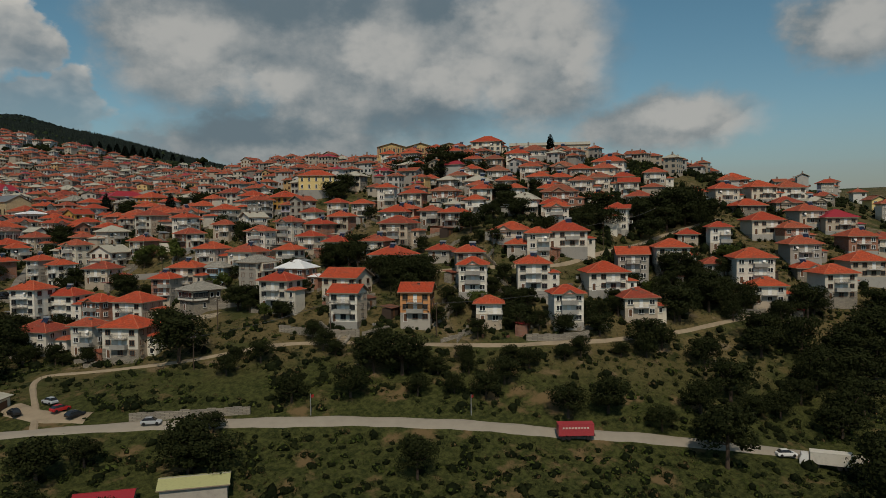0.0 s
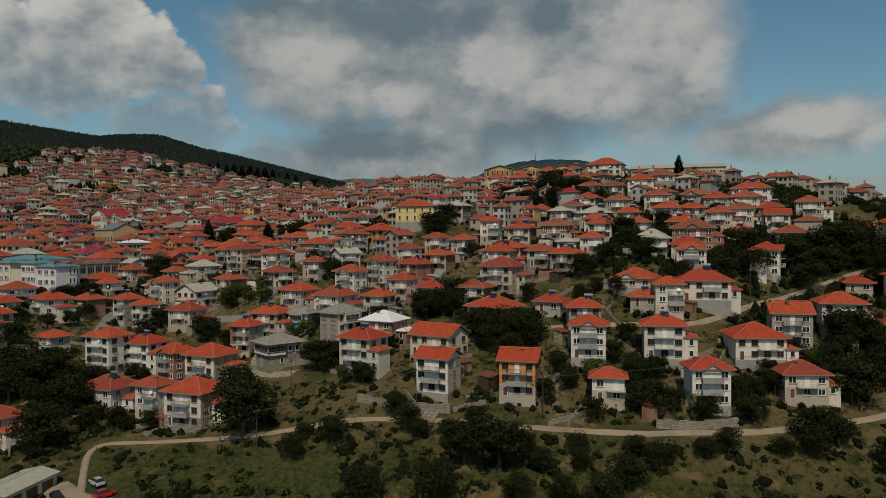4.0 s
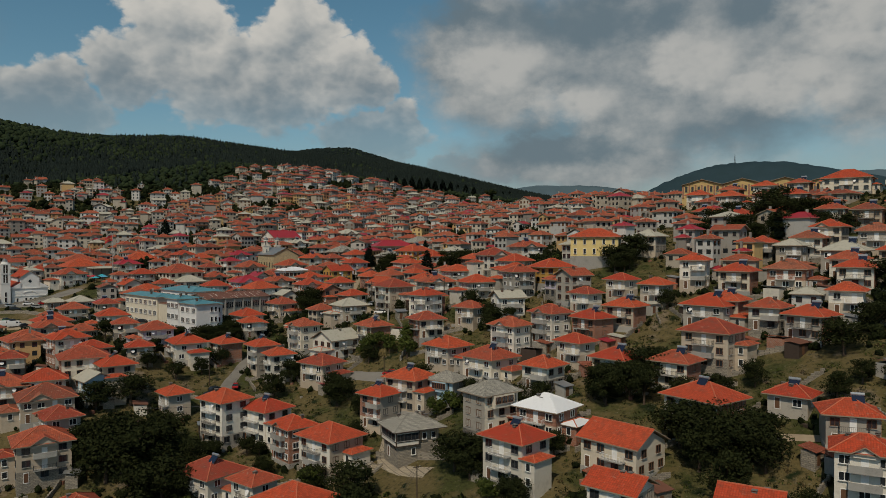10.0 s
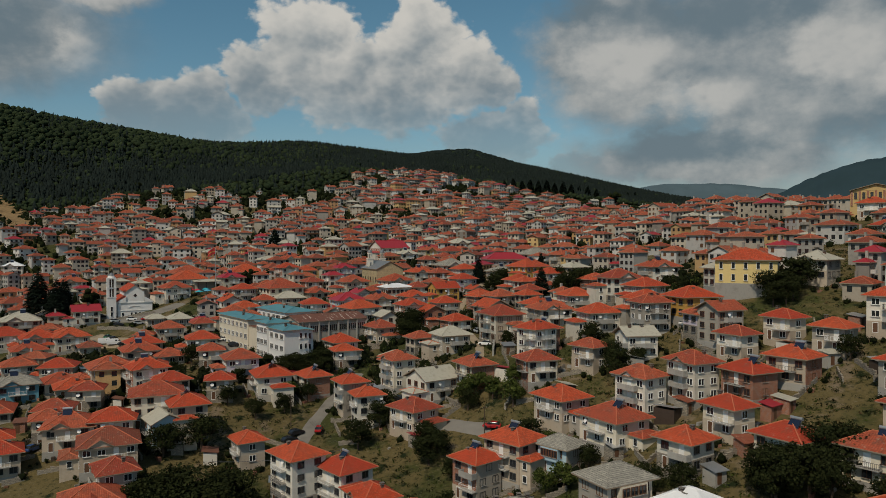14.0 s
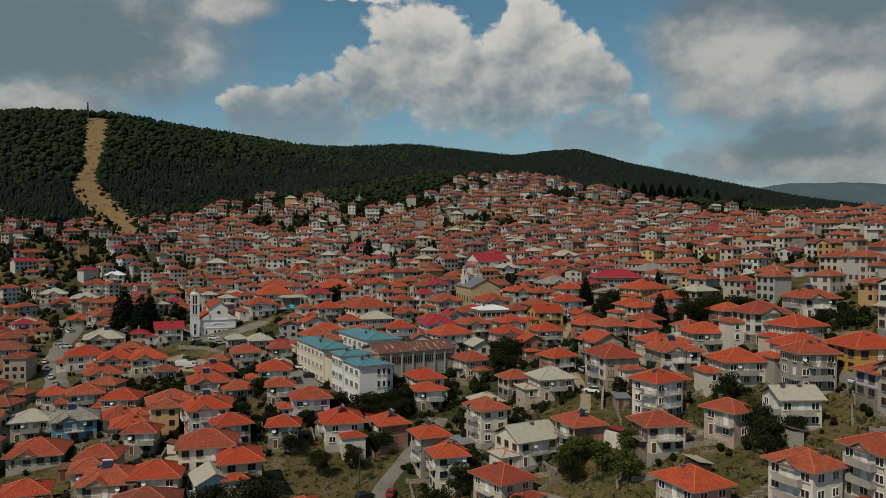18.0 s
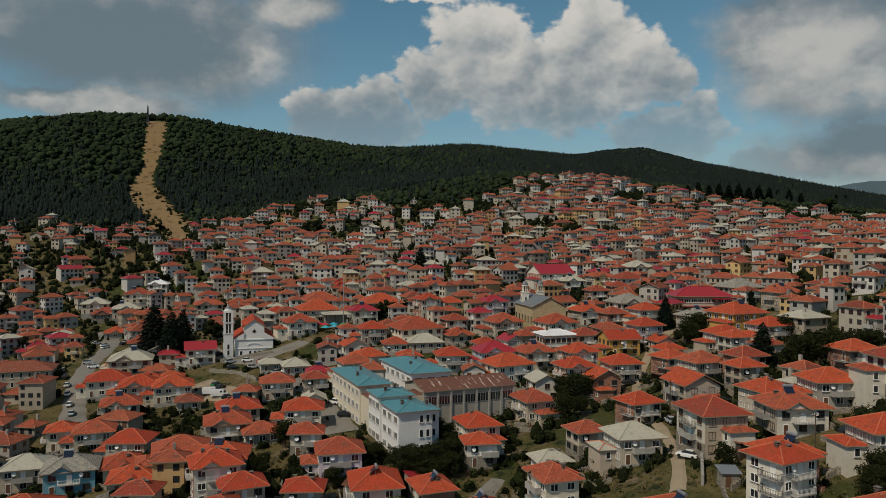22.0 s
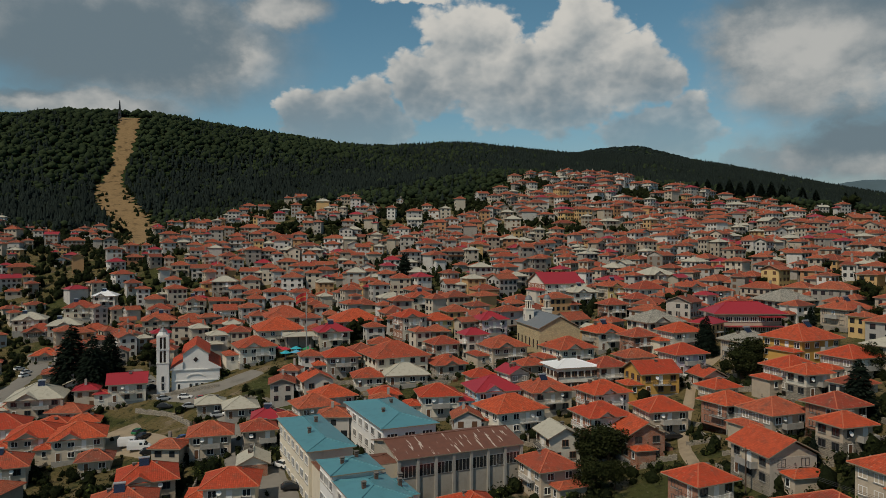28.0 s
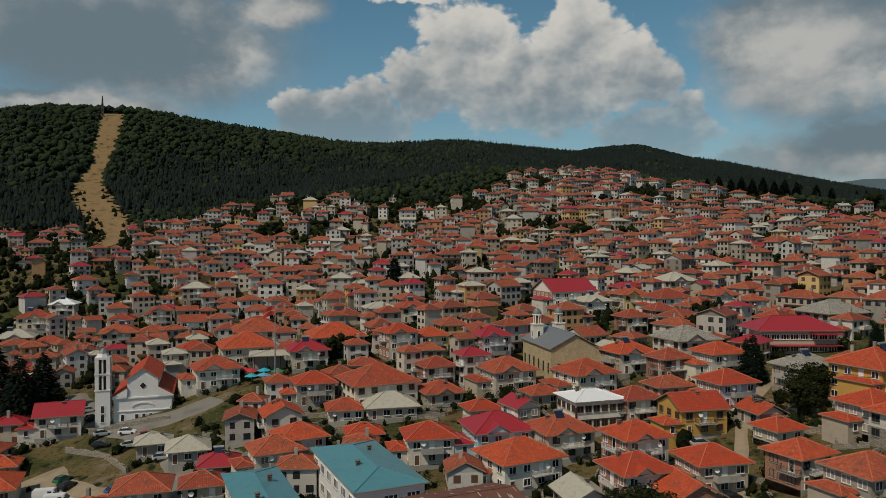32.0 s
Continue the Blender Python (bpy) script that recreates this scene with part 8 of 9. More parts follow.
# ---- trees, one by one ----
tree(2.7, 68.8, 10)
tree(24.5, 73.6, 6)
tree(28.0, 63.0, 5)
tree(62.1, 54.1, 9)
tree(67.7, 52.2, 8)
tree(57.6, 53.5, 8)
tree(69.9, 83.1, 7)
tree(58.4, 85.2, 7)
tree(-8.2, 80.0, 7)
tree(-47.7, 117.0, 9)
tree(-39.4, 114.2, 10)
tree(-32.9, 125.7, 9)
tree(-35.1, 101.7, 9)
tree(-27.2, 91.1, 6)
tree(-20.8, 87.2, 6)
tree(-25.1, 100.2, 8)
tree(-46.9, 88.0, 6)
tree(-37.7, 81.2, 6)
tree(39.7, 31.7, 6)
tree(62.4, 30.8, 6)
tree(74.2, 22.0, 8)
tree(75.8, 31.2, 6)
tree(82.7, 33.9, 6)
tree(95.3, 49.2, 6)
tree(91.6, 54.4, 5)
tree(85.3, 53.6, 6)
tree(144.6, 137.2, 10, "spruce")
tree(154.3, 129.4, 8)
tree(113.2, 42.8, 7)
tree(124.3, 40.4, 10)
tree(129.6, 47.1, 9)
tree(173.1, 81.8, 7)
tree(137.8, 73.2, 7)
tree(94.5, 142.4, 7)
tree(89.4, 294.9, 7)
tree(70.8, 294.4, 9, "spruce")
tree(27.8, 140.0, 7, "pale")
tree(-26.1, 173.7, 6, "pale")
tree(-32.9, 161.9, 6)
tree(-3.3, 154.5, 8)
tree(7.8, 140.1, 6)
tree(56.8, 45.4, 9)
tree(65.4, 47.3, 8)
tree(66.6, 70.2, 7)
tree(62.0, 84.4, 7)
tree(140.5, 51.7, 8)
tree(152.7, 52.2, 9)
tree(157.9, 47.1, 9)
tree(170.5, 45.0, 9)
tree(178.0, 39.2, 9)
tree(175.7, 27.8, 9)
tree(152.9, 85.0, 7)
tree(117.4, 6.4, 8)
tree(121.8, 1.4, 8)
tree(125.8, -3.7, 8)
tree(111.3, -2.0, 7)
tree(126.8, -10.2, 7)
tree(63.6, 35.9, 6)
tree(55.7, 30.5, 6)
tree(73.0, 16.6, 6)
tree(74.5, 12.9, 6)
tree(87.0, 8.6, 7)
tree(92.4, 8.0, 6)
tree(76.3, 25.4, 6)
tree(146.2, 4.5, 7)
tree(133.7, 3.8, 8)
tree(-43.2, 123.7, 9)
tree(-34.0, 122.0, 9)
tree(-25.2, 114.4, 8)
tree(-36.8, 113.3, 8)
tree(9.9, 134.2, 7)
tree(12.5, 123.5, 6)
tree(-7.2, 146.4, 8)
tree(55.2, 80.5, 9)
tree(60.2, 79.9, 9)
tree(61.7, 77.1, 8)
tree(62.5, 273.3, 9, "spruce")
tree(72.5, 258.5, 8)
tree(42.0, 296.2, 8, "spruce")
tree(96.9, 143.6, 7)
tree(92.2, 144.0, 7)
tree(89.5, 112.3, 6)
tree(49.5, 154.9, 6)
tree(56.9, 140.0, 5)
tree(24.2, 146.2, 6, "pale")
tree(30.4, 147.2, 6, "pale")
tree(18.3, 145.7, 6)
tree(-21.2, 173.9, 6)
tree(-41.8, 169.5, 6)
tree(-40.6, 181.0, 5)
tree(73.3, 68.5, 6)
tree(80.4, 68.3, 6)
tree(-129.1, 315.4, 11)
tree(68.5, 228.2, 8)
tree(64.6, 229.6, 8)
tree(46.5, 269.8, 6)
tree(-64.0, 324.4, 7)
tree(34.9, 222.8, 6, "spruce")
tree(-57.5, 199.5, 7)
tree(-57.5, 183.7, 6)
tree(-32.1, 209.9, 6, "pale")
tree(6.7, 235.9, 6)
tree(10.9, 222.8, 6)
tree(52.2, 158.7, 6)
tree(33.0, 172.8, 5)
tree(103.5, 340.3, 7)
tree(114.8, 276.4, 7, "spruce")
tree(-7.3, 415.8, 6, "spruce")
tree(-26.4, 166.6, 6)
tree(-20.1, 188.0, 6)
tree(50.7, 136.5, 8)
tree(20.6, 149.5, 7, "pale")
tree(17.9, 149.8, 6, "pale")
tree(-314.2, 438.8, 8)
tree(-258.0, 433.5, 8)
tree(-360.2, 516.7, 7)
tree(-357.7, 545.5, 7)
tree(-243.2, 427.1, 7)
tree(-256.4, 419.7, 7)
tree(-223.5, 323.9, 8)
tree(51.1, 142.9, 7)
tree(-129.6, 311.4, 10)
tree(-64.2, 329.1, 8)
tree(44.2, 328.1, 9)
tree(6.6, 221.0, 8)
tree(36.3, 214.3, 6, "spruce")
tree(-12.2, 288.5, 5)
tree(2.1, 388.3, 6)
tree(-214.6, 426.3, 6)
tree(85.0, 376.6, 8)
tree(108.8, 381.7, 7)
tree(98.2, 323.8, 8)

tree(72, -39, 14)
tree(-12, 18.4, 12)
tree(20.5, -7, 9)
tree(66, -15, 7)
tree(118, -36, 12)
tree(128, -28, 13)
tree(138, -36, 12)
tree(122, -20, 11)
tree(145, -22, 12)
tree(110, -46, 11)
tree(133, -10, 10)
tree(150, -40, 13)
tree(78, -66, 14)
tree(90, -60, 13)
tree(84, -76, 12)
tree(-30, 10, 7)
tree(-38, 18, 8)
tree(-22, 4, 6)
tree(28, 45, 6)
tree(60, 20, 6)
tree(100, 6, 6)
tree(112, 12, 7)
tree(125, 8, 7)
tree(90, -8, 7)
tree(75, 0, 6)
tree(50, 12, 5)
tree(40, 22, 6)
# the big trees of the valley slope
tree(0.1, 58.9, 13, "broad", 1.25)
tree(-4, 28, 5, "broad", 1.25)
tree(37.5, 20.9, 11, "broad", 1.25)
tree(32.7, 25.4, 9.5, "broad", 1.25)
tree(24, 21.4, 8, "broad", 1.25)
tree(13, 27.4, 7, "broad", 1.25)
tree(14, 44.5, 6, "broad", 1.25)
tree(5.8, 44.9, 5.5, "broad", 1.25)
tree(62, 4.4, 6, "broad", 1.25)
tree(57.7, -11, 8, "broad", 1.25)
tree(66, -15, 9, "broad", 1.25)
tree(92.8, -6, 9, "broad", 1.25)
tree(96.6, -8, 6.5, "broad", 1.25)
tree(95, -27, 11, "broad", 1.25)
tree(101, -17, 8.5, "broad", 1.25)
tree(78.6, 8.2, 6, "broad", 1.25)
tree(86, 3, 6.5, "broad", 1.25)
tree(47.5, 3.5, 7, "broad", 1.25)
tree(44, 16, 5, "broad", 1.25)
tree(54, 4.5, 7, "broad", 1.25)
tree(113, -2.5, 11, "broad", 1.25)
tree(125, -4, 11, "broad", 1.25)
tree(119, -22, 9, "broad", 1.25)
tree(70, 15.4, 8, "broad", 1.25)
tree(-30, 101, 11, "broad", 1.25)
tree(-36, 86, 11, "broad", 1.25)
tree(23.2, 78.5, 8, "broad", 1.25)
tree(149, 49.5, 13, "broad", 1.25)
tree(164, 47, 10, "broad", 1.25)
tree(171, 37, 15, "broad", 1.25)
tree(180, 30, 11, "broad", 1.25)
tree(84, -26, 8, "broad", 1.25)
tree(43, 9, 5, "broad", 1.25)
tree(36, 13, 5.5, "broad", 1.25)
tree(28, 40, 6, "broad", 1.25)
tree(131, 10, 11, "broad", 1.25)
tree(157, 42, 12, "broad", 1.25)
tree(142, 44, 10, "broad", 1.25)
tree(186, 40, 12, "broad", 1.25)
tree(215, 136, 10, "spruce", 1.25)
tree(-139, 288.5, 22, "spruce", 1.25)
tree(-135.5, 284.4, 19, "spruce", 1.25)
tree(-133.5, 296, 17, "spruce", 1.25)
tree(-60.6, 405.5, 17, "spruce", 1.25)
tree(54.6, 231, 12, "spruce", 1.25)
tree(42.4, 289.3, 11, "spruce", 1.25)
tree(65, 217.7, 11)
tree(69, 221, 10)
tree(61, 221, 9)
tree(72, 215, 9)


# trees of the eastern slope
tree(129, -41, 11, "broad", 1.3)
tree(137, -42, 12, "broad", 1.3)
tree(135, -36, 11, "broad", 1.3)
tree(148, -37, 12, "broad", 1.3)
tree(156, -37, 11, "broad", 1.3)
tree(124, -38, 10, "broad", 1.3)
tree(127, -33, 8, "broad", 1.3)
tree(119, -46, 10, "broad", 1.3)
tree(166, -33, 9, "broad", 1.3)
tree(105, -47, 9, "broad", 1.3)
tree(110, -36, 7, "broad", 1.3)
tree(100, -36, 7, "broad", 1.3)
tree(94, -33, 6, "broad", 1.3)
tree(77, -32, 6, "broad", 1.3)
tree(71, -25, 6, "broad", 1.3)
tree(-13, 17, 10, "broad", 1.3)
tree(-9, 15, 9, "broad", 1.3)
tree(-27, 31, 6, "broad", 1.3)
tree(-35, 30, 9, "broad", 1.3)
tree(149, -22, 8, "broad", 1.3)
tree(138, -18, 7, "broad", 1.3)
tree(127, -19, 8, "broad", 1.3)
tree(133, 1, 8, "broad", 1.3)
tree(135, 8, 8, "broad", 1.3)
tree(134, -3, 8, "broad", 1.3)
tree(167, 20, 8, "broad", 1.3)
tree(151, 33, 9, "broad", 1.3)
tree(164, 35, 10, "broad", 1.3)
tree(174, 34, 10, "broad", 1.3)
tree(172, 45, 9, "broad", 1.3)
tree(182, 31, 9, "broad", 1.3)
# the pines at the end of the ridge
tree(127, 682, 13, "spruce", 1.3)
tree(139, 697, 15, "spruce", 1.3)
tree(148, 696, 14, "spruce", 1.3)
tree(158, 704, 16, "spruce", 1.3)
tree(169, 714, 15, "spruce", 1.3)
tree(181, 726, 17, "spruce", 1.3)
tree(189, 724, 15, "spruce", 1.3)
tree(203, 742, 17, "spruce", 1.3)
tree(211, 738, 16, "spruce", 1.3)
tree(246, 826, 15, "spruce", 1.3)
tree(242, 779, 16, "spruce", 1.3)
tree(243, 750, 14, "spruce", 1.3)
tree(371, 1001, 13, "spruce", 1.3)
tree(389, 1018, 14, "spruce", 1.3)
tree(222, 633, 16, "broad", 1.3)
# groves between the houses
tree(140, 161, 9, "broad", 1.3)
tree(139, 147, 9, "broad", 1.3)
tree(150, 149, 10, "broad", 1.3)
tree(159, 156, 12, "broad", 1.3)
tree(154, 144, 10, "broad", 1.3)
tree(159, 141, 9, "broad", 1.3)
tree(160, 133, 9, "broad", 1.3)
tree(127, 149, 8, "broad", 1.3)
tree(137, 173, 7, "broad", 1.3)
tree(152, 167, 8, "broad", 1.3)
tree(101, 148, 9, "broad", 1.3)
tree(94, 147, 8, "broad", 1.3)
tree(147, 137, 9, "broad", 1.3)
tree(157, 123, 7, "broad", 1.3)
tree(137, 137, 8, "broad", 1.3)
tree(97, 64, 8, "broad", 1.3)
tree(130, 83, 9, "broad", 1.3)
tree(122, 73, 8, "broad", 1.3)
tree(115, 60, 8, "broad", 1.3)
tree(108, 67, 7, "broad", 1.3)
tree(62, 52, 9, "broad", 1.3)
tree(61, 57, 10, "broad", 1.3)
tree(66, 50, 9, "broad", 1.3)
tree(59, 61, 9, "broad", 1.3)
tree(59, 85, 8, "broad", 1.3)
tree(63, 86, 9, "broad", 1.3)
tree(25, 76, 8, "broad", 1.3)
tree(-3, 159, 7, "broad", 1.3)
tree(-35, 115, 12, "broad", 1.3)
tree(-40, 120, 12, "broad", 1.3)
tree(-42, 112, 11, "broad", 1.3)
tree(-32, 122, 10, "broad", 1.3)
tree(-50, 144, 8, "broad", 1.3)
tree(-42, 145, 9, "broad", 1.3)
tree(-48, 121, 9, "broad", 1.3)
tree(4, 81, 9, "broad", 1.3)
tree(8, 132, 7, "broad", 1.3)
tree(-244, 430, 8, "broad", 1.3)
tree(-346, 550, 9, "broad", 1.3)
tree(-301, 517, 9, "broad", 1.3)
tree(-322, 515, 9, "broad", 1.3)
tree(-305, 539, 8, "broad", 1.3)
tree(-293, 538, 9, "broad", 1.3)
tree(-297, 570, 9, "broad", 1.3)
tree(-271, 462, 8, "broad", 1.3)
tree(-271, 445, 9, "broad", 1.3)
tree(-236, 435, 8, "broad", 1.3)
tree(-164, 530, 9, "broad", 1.3)
tree(-159, 538, 9, "broad", 1.3)
tree(-165, 523, 8, "broad", 1.3)
tree(-132, 556, 8, "broad", 1.3)
tree(-61, 460, 8, "broad", 1.3)
tree(-56, 465, 9, "broad", 1.3)
tree(-22, 381, 8, "broad", 1.3)
tree(-63, 329, 9, "broad", 1.3)
tree(-69, 338, 9, "broad", 1.3)
tree(-58, 333, 8, "broad", 1.3)
tree(4, 555, 8, "broad", 1.3)
tree(34, 614, 9, "broad", 1.3)
tree(43, 622, 9, "broad", 1.3)
tree(49, 605, 9, "broad", 1.3)
tree(19, 606, 9, "broad", 1.3)
tree(50, 357, 9, "broad", 1.3)
tree(46, 348, 9, "broad", 1.3)
tree(157, 577, 9, "broad", 1.3)
tree(126, 422, 8, "broad", 1.3)
tree(50, 275, 9, "broad", 1.3)
tree(46, 270, 8, "broad", 1.3)
tree(11, 234, 9, "broad", 1.3)
tree(9, 238, 8, "broad", 1.3)
tree(-245, 746, 9, "broad", 1.3)
tree(-227, 759, 9, "broad", 1.3)
tree(-202, 750, 8, "broad", 1.3)
tree(-86, 677, 9, "broad", 1.3)
tree(-73, 726, 9, "broad", 1.3)
tree(-54, 735, 9, "broad", 1.3)
tree(-35, 746, 9, "broad", 1.3)
tree(-45, 669, 9, "broad", 1.3)


# small trees below the first rows of houses
def garden_trees():
    rng = random.Random(77)
    made = 0
    for ob in list(HOUSE_LIST):
        x, y = ob.location.x, ob.location.y
        if not (-60 < x < 190 and y < 135):
            continue
        for _ in range(2):
            a = math.radians(rng.uniform(195, 260))
            px, py = x + 8.0 * math.cos(a), y + 8.0 * math.sin(a)
            if made < 50 and all((px - u) ** 2 + (py - v) ** 2 > (w * 0.85 + 1.2) ** 2 for u, v, w in TAKEN):
                tree(px, py, rng.uniform(3.6, 6.2), rng.choice(("broad", "broad", "broad", "pale")), rng.uniform(0.95, 1.25))
                made += 1


garden_trees()
for q in ((29, 36, 4.5), (34, 31.5, 5), (44, 21.5, 4.5), (52, 16, 4.5), (60.5, 9, 4.5), (71, 1.5, 4.5), (84, -5, 4.5), (10, 49, 4)):
    tree(*q, "broad", 1.3)

# trees at the foot of the school
tree(-28.8, 189.1, 6.5, "broad", 1.1)
tree(-25.7, 189.8, 7, "broad", 1.1)
tree(-23.5, 192.0, 6, "broad", 1.1)
tree(-20.6, 192.9, 7, "broad", 1.1)
tree(-18.6, 195.4, 6.5, "broad", 1.1)
tree(-19.2, 200.3, 6, "broad", 1.1)
tree(-20.9, 203.9, 6.5, "broad", 1.1)
tree(-24.4, 207.7, 6, "broad", 1.1)
tree(-34.3, 192.2, 5, "broad", 1.1)
tree(-23.2, 188.5, 6, "broad", 1.1)
tree(-17.5, 190.8, 6, "broad", 1.1)


# ---- the broadleaf trees of the upper town ----
def far_trees():
    rng = np.random.default_rng(55)
    rows = []
    for x, y, h, wide in FAR_TREES:
        g = float(ground_z(x, y))
        for _ in range(7):
            a, r = rng.uniform(0, 6.283), h * 0.26 * wide * math.sqrt(rng.random())
            rows.append((x + r * math.cos(a), y + r * math.sin(a), g + h * rng.uniform(0.3, 0.75), h * rng.uniform(0.16, 0.27), rng.uniform(0.8, 1.1)))
    rows = np.array(rows)
    # solid cores coloured as the shade inside the crowns
    clumps("tree_shade", LEAF_SHADE, "solid dark cores for the shade inside the upper town trees", rows * np.array([1, 1, 1, 0.75, 1]), 56, 0.25)
    scatter_leaves("upper_trees", LEAF, "dark green broadleaf trees of the upper town", rows, 57, 46, 0.14)


far_trees()

# ---- scrub of the valley slope and gardens between the houses ----
def scrub():
    rng = np.random.default_rng(11)
    n = 46000
    x, y = rng.uniform(-150, 230, n), rng.uniform(-150, 110, n)
    town = np.where(x < 60, 38 + np.maximum(0, 60 - x) * 0.78, 24 - (x - 60) * 0.30)
    patch = np.sin(x * 0.11 + 1.3) * np.sin(y * 0.13 - 0.4) + 0.5 * np.sin(x * 0.31 + y * 0.23)
    road = np.array([(-140, 104), (-95, 80), (-55, 62), (-34.6, 51.5), (-10, 35.7), (18, 16.4), (38.1, 0.3), (57.4, -16.9), (75.4, -32.5), (93.5, -47.1), (150, -90), (230, -135)], float)
    track = np.array([(-32, 50), (-29.2, 62.4), (-26.2, 83.3), (-16.9, 74.9), (2.4, 56.8), (19.5, 50.4), (38.2, 36.2), (49.5, 25.9), (66.2, 11.7), (83.7, 1.5), (108, -5.2), (145, -16)], float)

    def away(line):
        best = np.full(len(x), 1e9)
        for a, b in zip(line[:-1], line[1:]):
            t = np.clip(((x - a[0]) * (b[0] - a[0]) + (y - a[1]) * (b[1] - a[1])) / ((b - a) ** 2).sum(), 0, 1)
            best = np.minimum(best, np.hypot(x - a[0] - t * (b[0] - a[0]), y - a[1] - t * (b[1] - a[1])))
        return best

    keep = (y < town + 4) & (patch > -1.1 + 0.7 * rng.random(n)) & (away(road) > 3.6) & (away(track) > 2.2) & (np.hypot(x + 29, y - 55) > 9)
    x, y = x[keep], y[keep]
    r = rng.gamma(2.0, 0.20, len(x)) + 0.35 + 0.9 * (rng.random(len(x)) < 0.07)
    p = np.stack([x, y, ground_z(x, y) + r * 0.05, r, rng.uniform(0.6, 1.1, len(x))], 1)
    light = 0.55 + 0.35 * np.sin(x * 0.07 + 0.5) * np.sin(y * 0.09 + 1.0) + 0.2 * np.sin(x * 0.19 - y * 0.15)
    pick = rng.random(len(x))
    pale, dry = pick < light * 0.8, pick > 0.93 - 0.12 * np.sin(x * 0.05 + 2.0) * np.sin(y * 0.06)
    # cores of the larger bushes, their inner shade given by dark colour
    clumps("thicket", LEAF_SHADE, "solid dark cores for the shade inside the scrub", p[r > 0.9] * np.array([1, 1, 1, 0.6, 1]), 20, 0.3)
    scatter_leaves("scrub", LEAF, "dense dark green scrub on the slope", p[~pale & ~dry], 21, 15, 0.19)
    scatter_leaves("bramble_scrub", LEAF_LIGHT, "lighter green brambles and creepers on the slope", p[pale & ~dry], 22, 15, 0.19)
    scatter_leaves("dry_bracken", LEAF_DRY, "brown dried bracken and grass on the slope", p[dry], 23, 15, 0.19)


scrub()


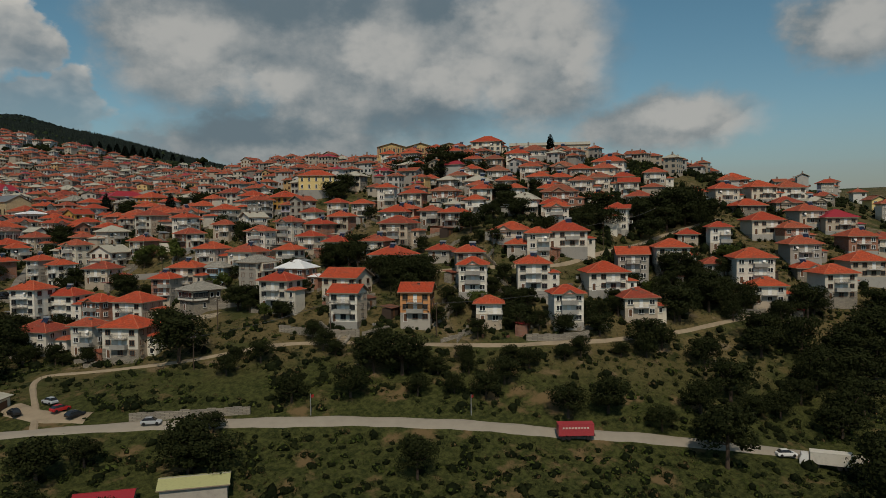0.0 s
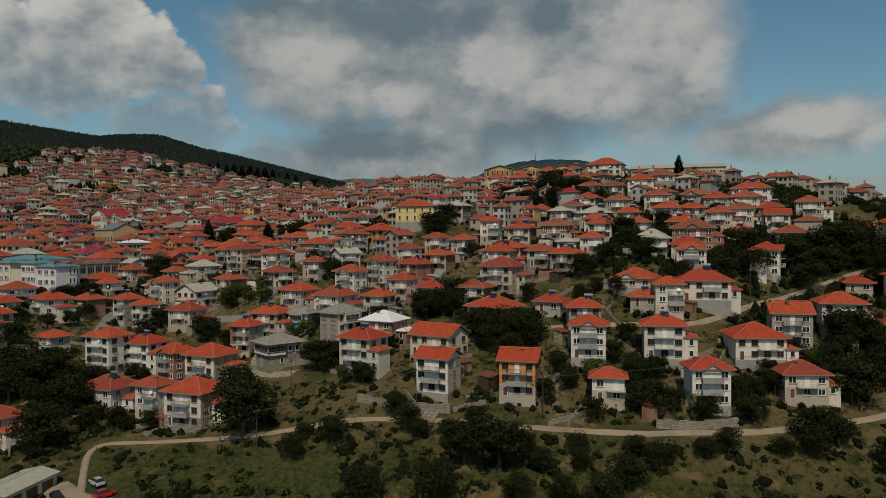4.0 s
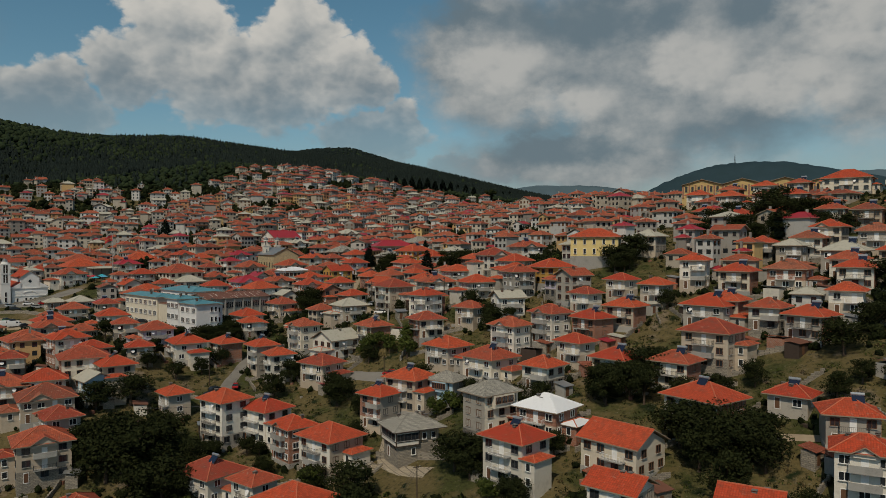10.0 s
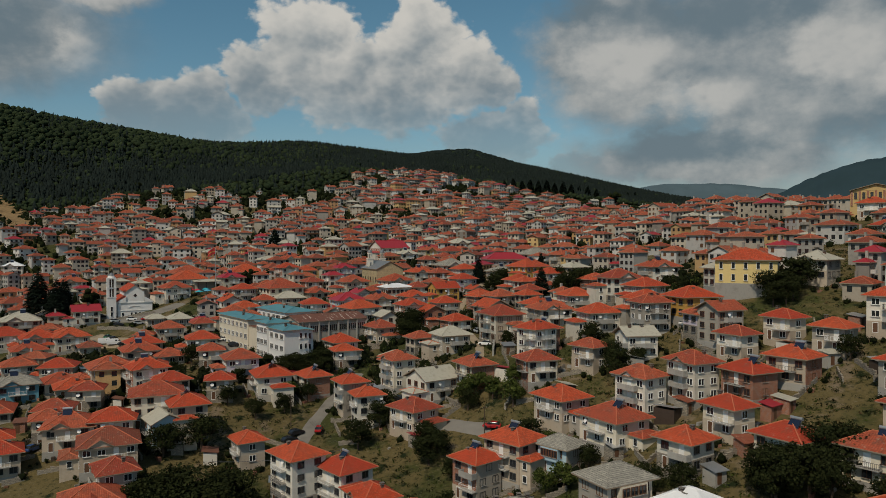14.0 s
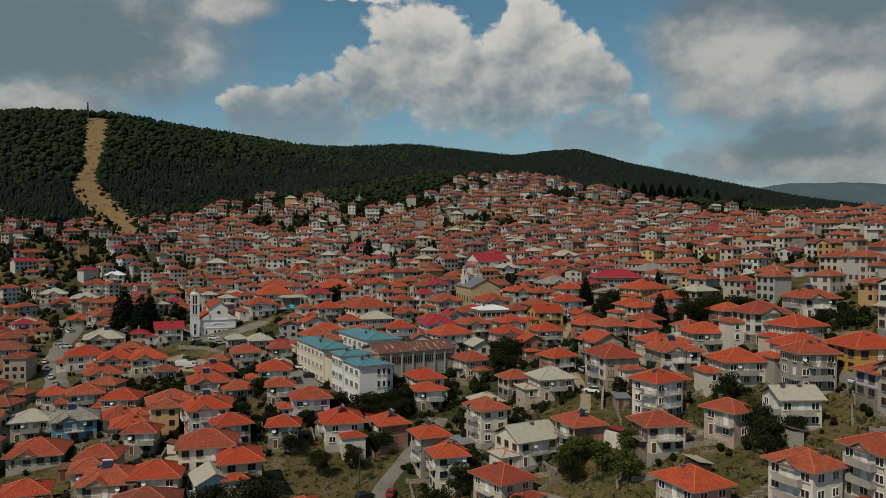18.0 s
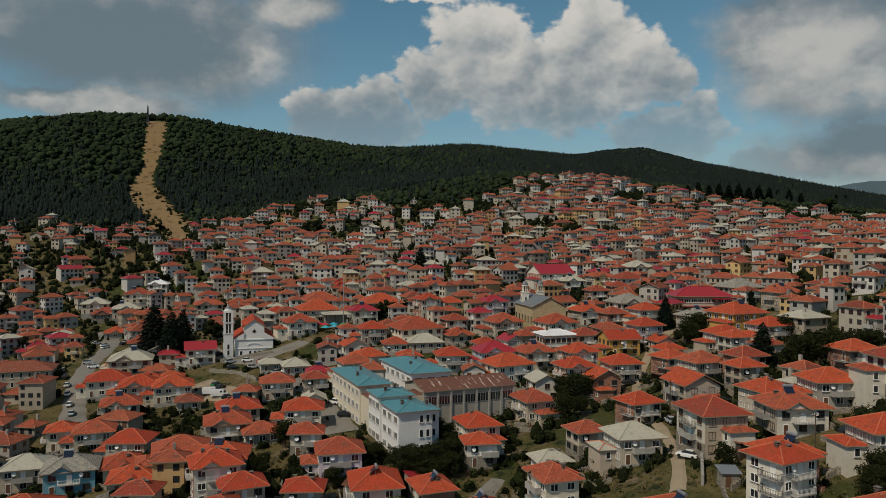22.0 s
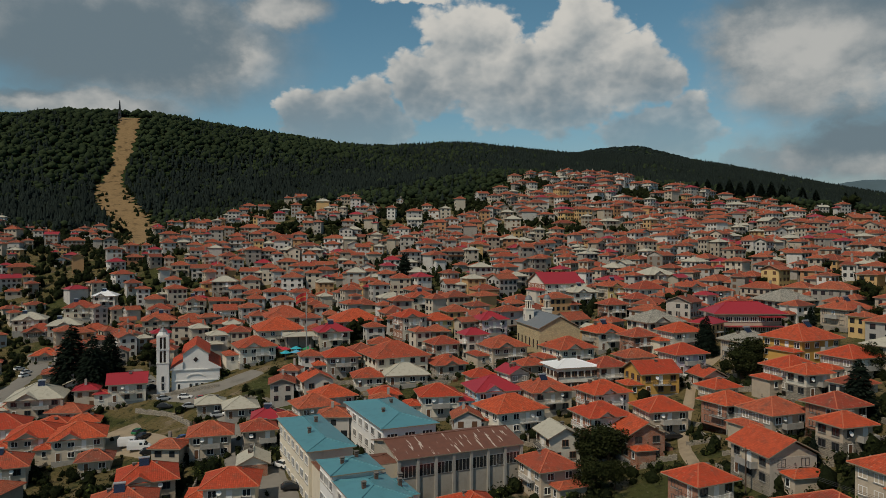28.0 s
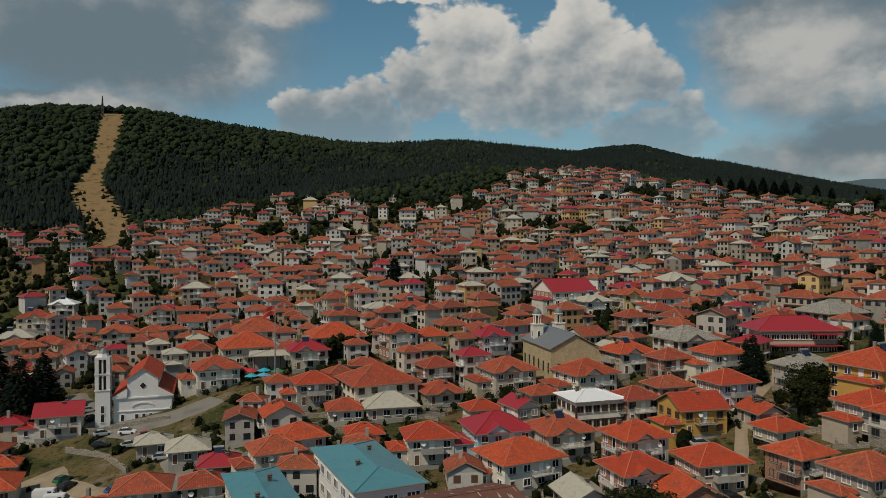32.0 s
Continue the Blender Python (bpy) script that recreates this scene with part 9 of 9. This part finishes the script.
def gardens():
    rng = np.random.default_rng(12)
    cell = {}
    for a, b, c in TAKEN:
        cell.setdefault((int(a // 20), int(b // 20)), []).append((a, b, c))

    def free(x, y, grow):
        k = (int(x // 20), int(y // 20))
        near = [q for dx in (-1, 0, 1) for dy in (-1, 0, 1) for q in cell.get((k[0] + dx, k[1] + dy), ())]
        return all((x - a) ** 2 + (y - b) ** 2 > (c * 0.74 + grow) ** 2 for a, b, c in near)

    rows = []
    for x0, x1, y0, y1, tries, most, rise in ((110, 330, -90, 130, 6000, 1500, 0.3), (-130, 240, 5, 250, 14000, 3600, 0.3), (-345, 335, 250, 520, 30000, 4600, 0.3), (-345, 335, 520, 900, 18000, 5600, 0.4)):
        got = 0
        for _ in range(tries):
            x, y = rng.uniform(x0, x1), rng.uniform(y0, y1)
            if town_density(x, y) == 0 and y0 != -90:
                continue
            lump = math.sin(x * 0.09 + 0.8) * math.sin(y * 0.08 + 0.3) + 0.6 * math.sin(x * 0.21 - y * 0.17)
            if lump < -0.7 or not free(x, y, 0.4):
                continue
            high = x > 95 and 110 < y < 245
            if high and rng.random() < 0.6:
                continue
            r = (rng.gamma(3.0, 0.36) + 0.4) * (0.7 if high else 1.0) if y < 340 else rng.gamma(3.0, 0.45) + 0.7
            tall = rng.uniform(0.5, 1.6) if rng.random() < rise and not high and y0 != -90 else 0.0
            rows.append((x, y, tall, min(r * (1 + 0.25 * tall), 2.3)))
            got += 1
            if got == most:
                break
    # groves among the upper houses
    got = 0
    for _ in range(26000):
        x, y = rng.uniform(-410, 335), rng.uniform(340, 870)
        grove = math.sin(x * 0.043 + 1.1) * math.sin(y * 0.037 + 0.5) + 0.5 * math.sin(x * 0.09 - y * 0.075)
        if (grove < (0.28 if y < 520 else 0.05) and not (x < -200 and y > 380 and rng.random() < 0.8)) or not free(x, y, 0.9):
            continue
        rows.append((x, y, rng.uniform(0.8, 2.0), rng.uniform(1.7, 3.2)))
        got += 1
        if got == 3900:
            break
    # bushes and small trees against the walls of the houses
    for ob in HOUSE_LIST:
        w, d, _ = next(c for c in ob.children if c.name.startswith("wall")).dimensions
        for _ in range(7):
            side, along, off = rng.choice((0, 0, 1, 3)), rng.uniform(-0.6, 0.6), rng.uniform(0.7, 2.0)
            q = (along * w, -d / 2 - off) if side == 0 else ((w / 2 + off) * (1 if side == 1 else -1), along * d)
            x, y, _ = ob.matrix_basis @ Vector((*q, 0))
            if (x - 25) ** 2 + (y - 88) ** 2 > 120:
                rows.append((x, y, rng.uniform(0.0, 1.3), rng.uniform(0.6, 1.35)))
    # low growth that covers the open ground of the lower town
    low = []
    for _ in range(30000):
        x, y = rng.uniform(-70, 215), rng.uniform(-15, 200)
        front = 38 + max(0, 60 - x) * 0.78 if x < 60 else 24 - (x - 60) * 0.30
        bare = math.sin(x * 0.075 + 0.3) * math.sin(y * 0.085 + 1.2) + 0.6 * math.sin(x * 0.19 + y * 0.13)
        if y > front - 2 and bare < 0.75 and free(x, y, 0.1):
            low.append((x, y, rng.uniform(0.35, 0.95), bare))
            if len(low) == 12000:
                break
    low = np.array(low)
    pl = np.stack([low[:, 0], low[:, 1], ground_z(low[:, 0], low[:, 1]) + 0.02, low[:, 2], rng.uniform(0.5, 1.0, len(low))], 1)
    kind = rng.random(len(low)) + 0.25 * low[:, 3]
    scatter_leaves("undergrowth", LEAF, "dark weeds and brambles on the open ground", pl[kind < 0.5], 41, 13, 0.24)
    scatter_leaves("garden_greens", LEAF_LIGHT, "light green weeds and vegetable plots", pl[(kind >= 0.5) & (kind < 0.9)], 42, 13, 0.24)
    scatter_leaves("dry_grass", LEAF_DRY, "dry yellow grass on the terraces", pl[kind >= 0.9], 43, 13, 0.24)
    p = np.array(rows)
    p = np.stack([p[:, 0], p[:, 1], ground_z(p[:, 0], p[:, 1]) + p[:, 3] * 0.25 + p[:, 2] * 0.5, p[:, 3], rng.uniform(0.8, 1.2, len(p)) + 0.25 * p[:, 2]], 1)
    pale = rng.random(len(p)) < 0.16
    close = p[:, 1] < 340
    # added dark bodies that stand for shade within the bushes
    clumps("garden_thicket", LEAF_SHADE, "solid dark cores for the shade inside bushes between the houses", p * np.where(close, 0.6, 0.62)[:, None] ** np.array([0, 0, 0, 1, 0]), 30, 0.26)
    scatter_leaves("garden_bushes", LEAF, "dark green bushes and small trees between the houses", p[~pale & close], 31, 60, 0.12)
    scatter_leaves("garden_vines", LEAF_LIGHT, "light green vines and fruit bushes in the gardens", p[pale & close], 32, 60, 0.12)
    scatter_leaves("upper_bushes", LEAF, "dark green bushes and trees of the upper town", p[~close], 33, 24, 0.155)


gardens()
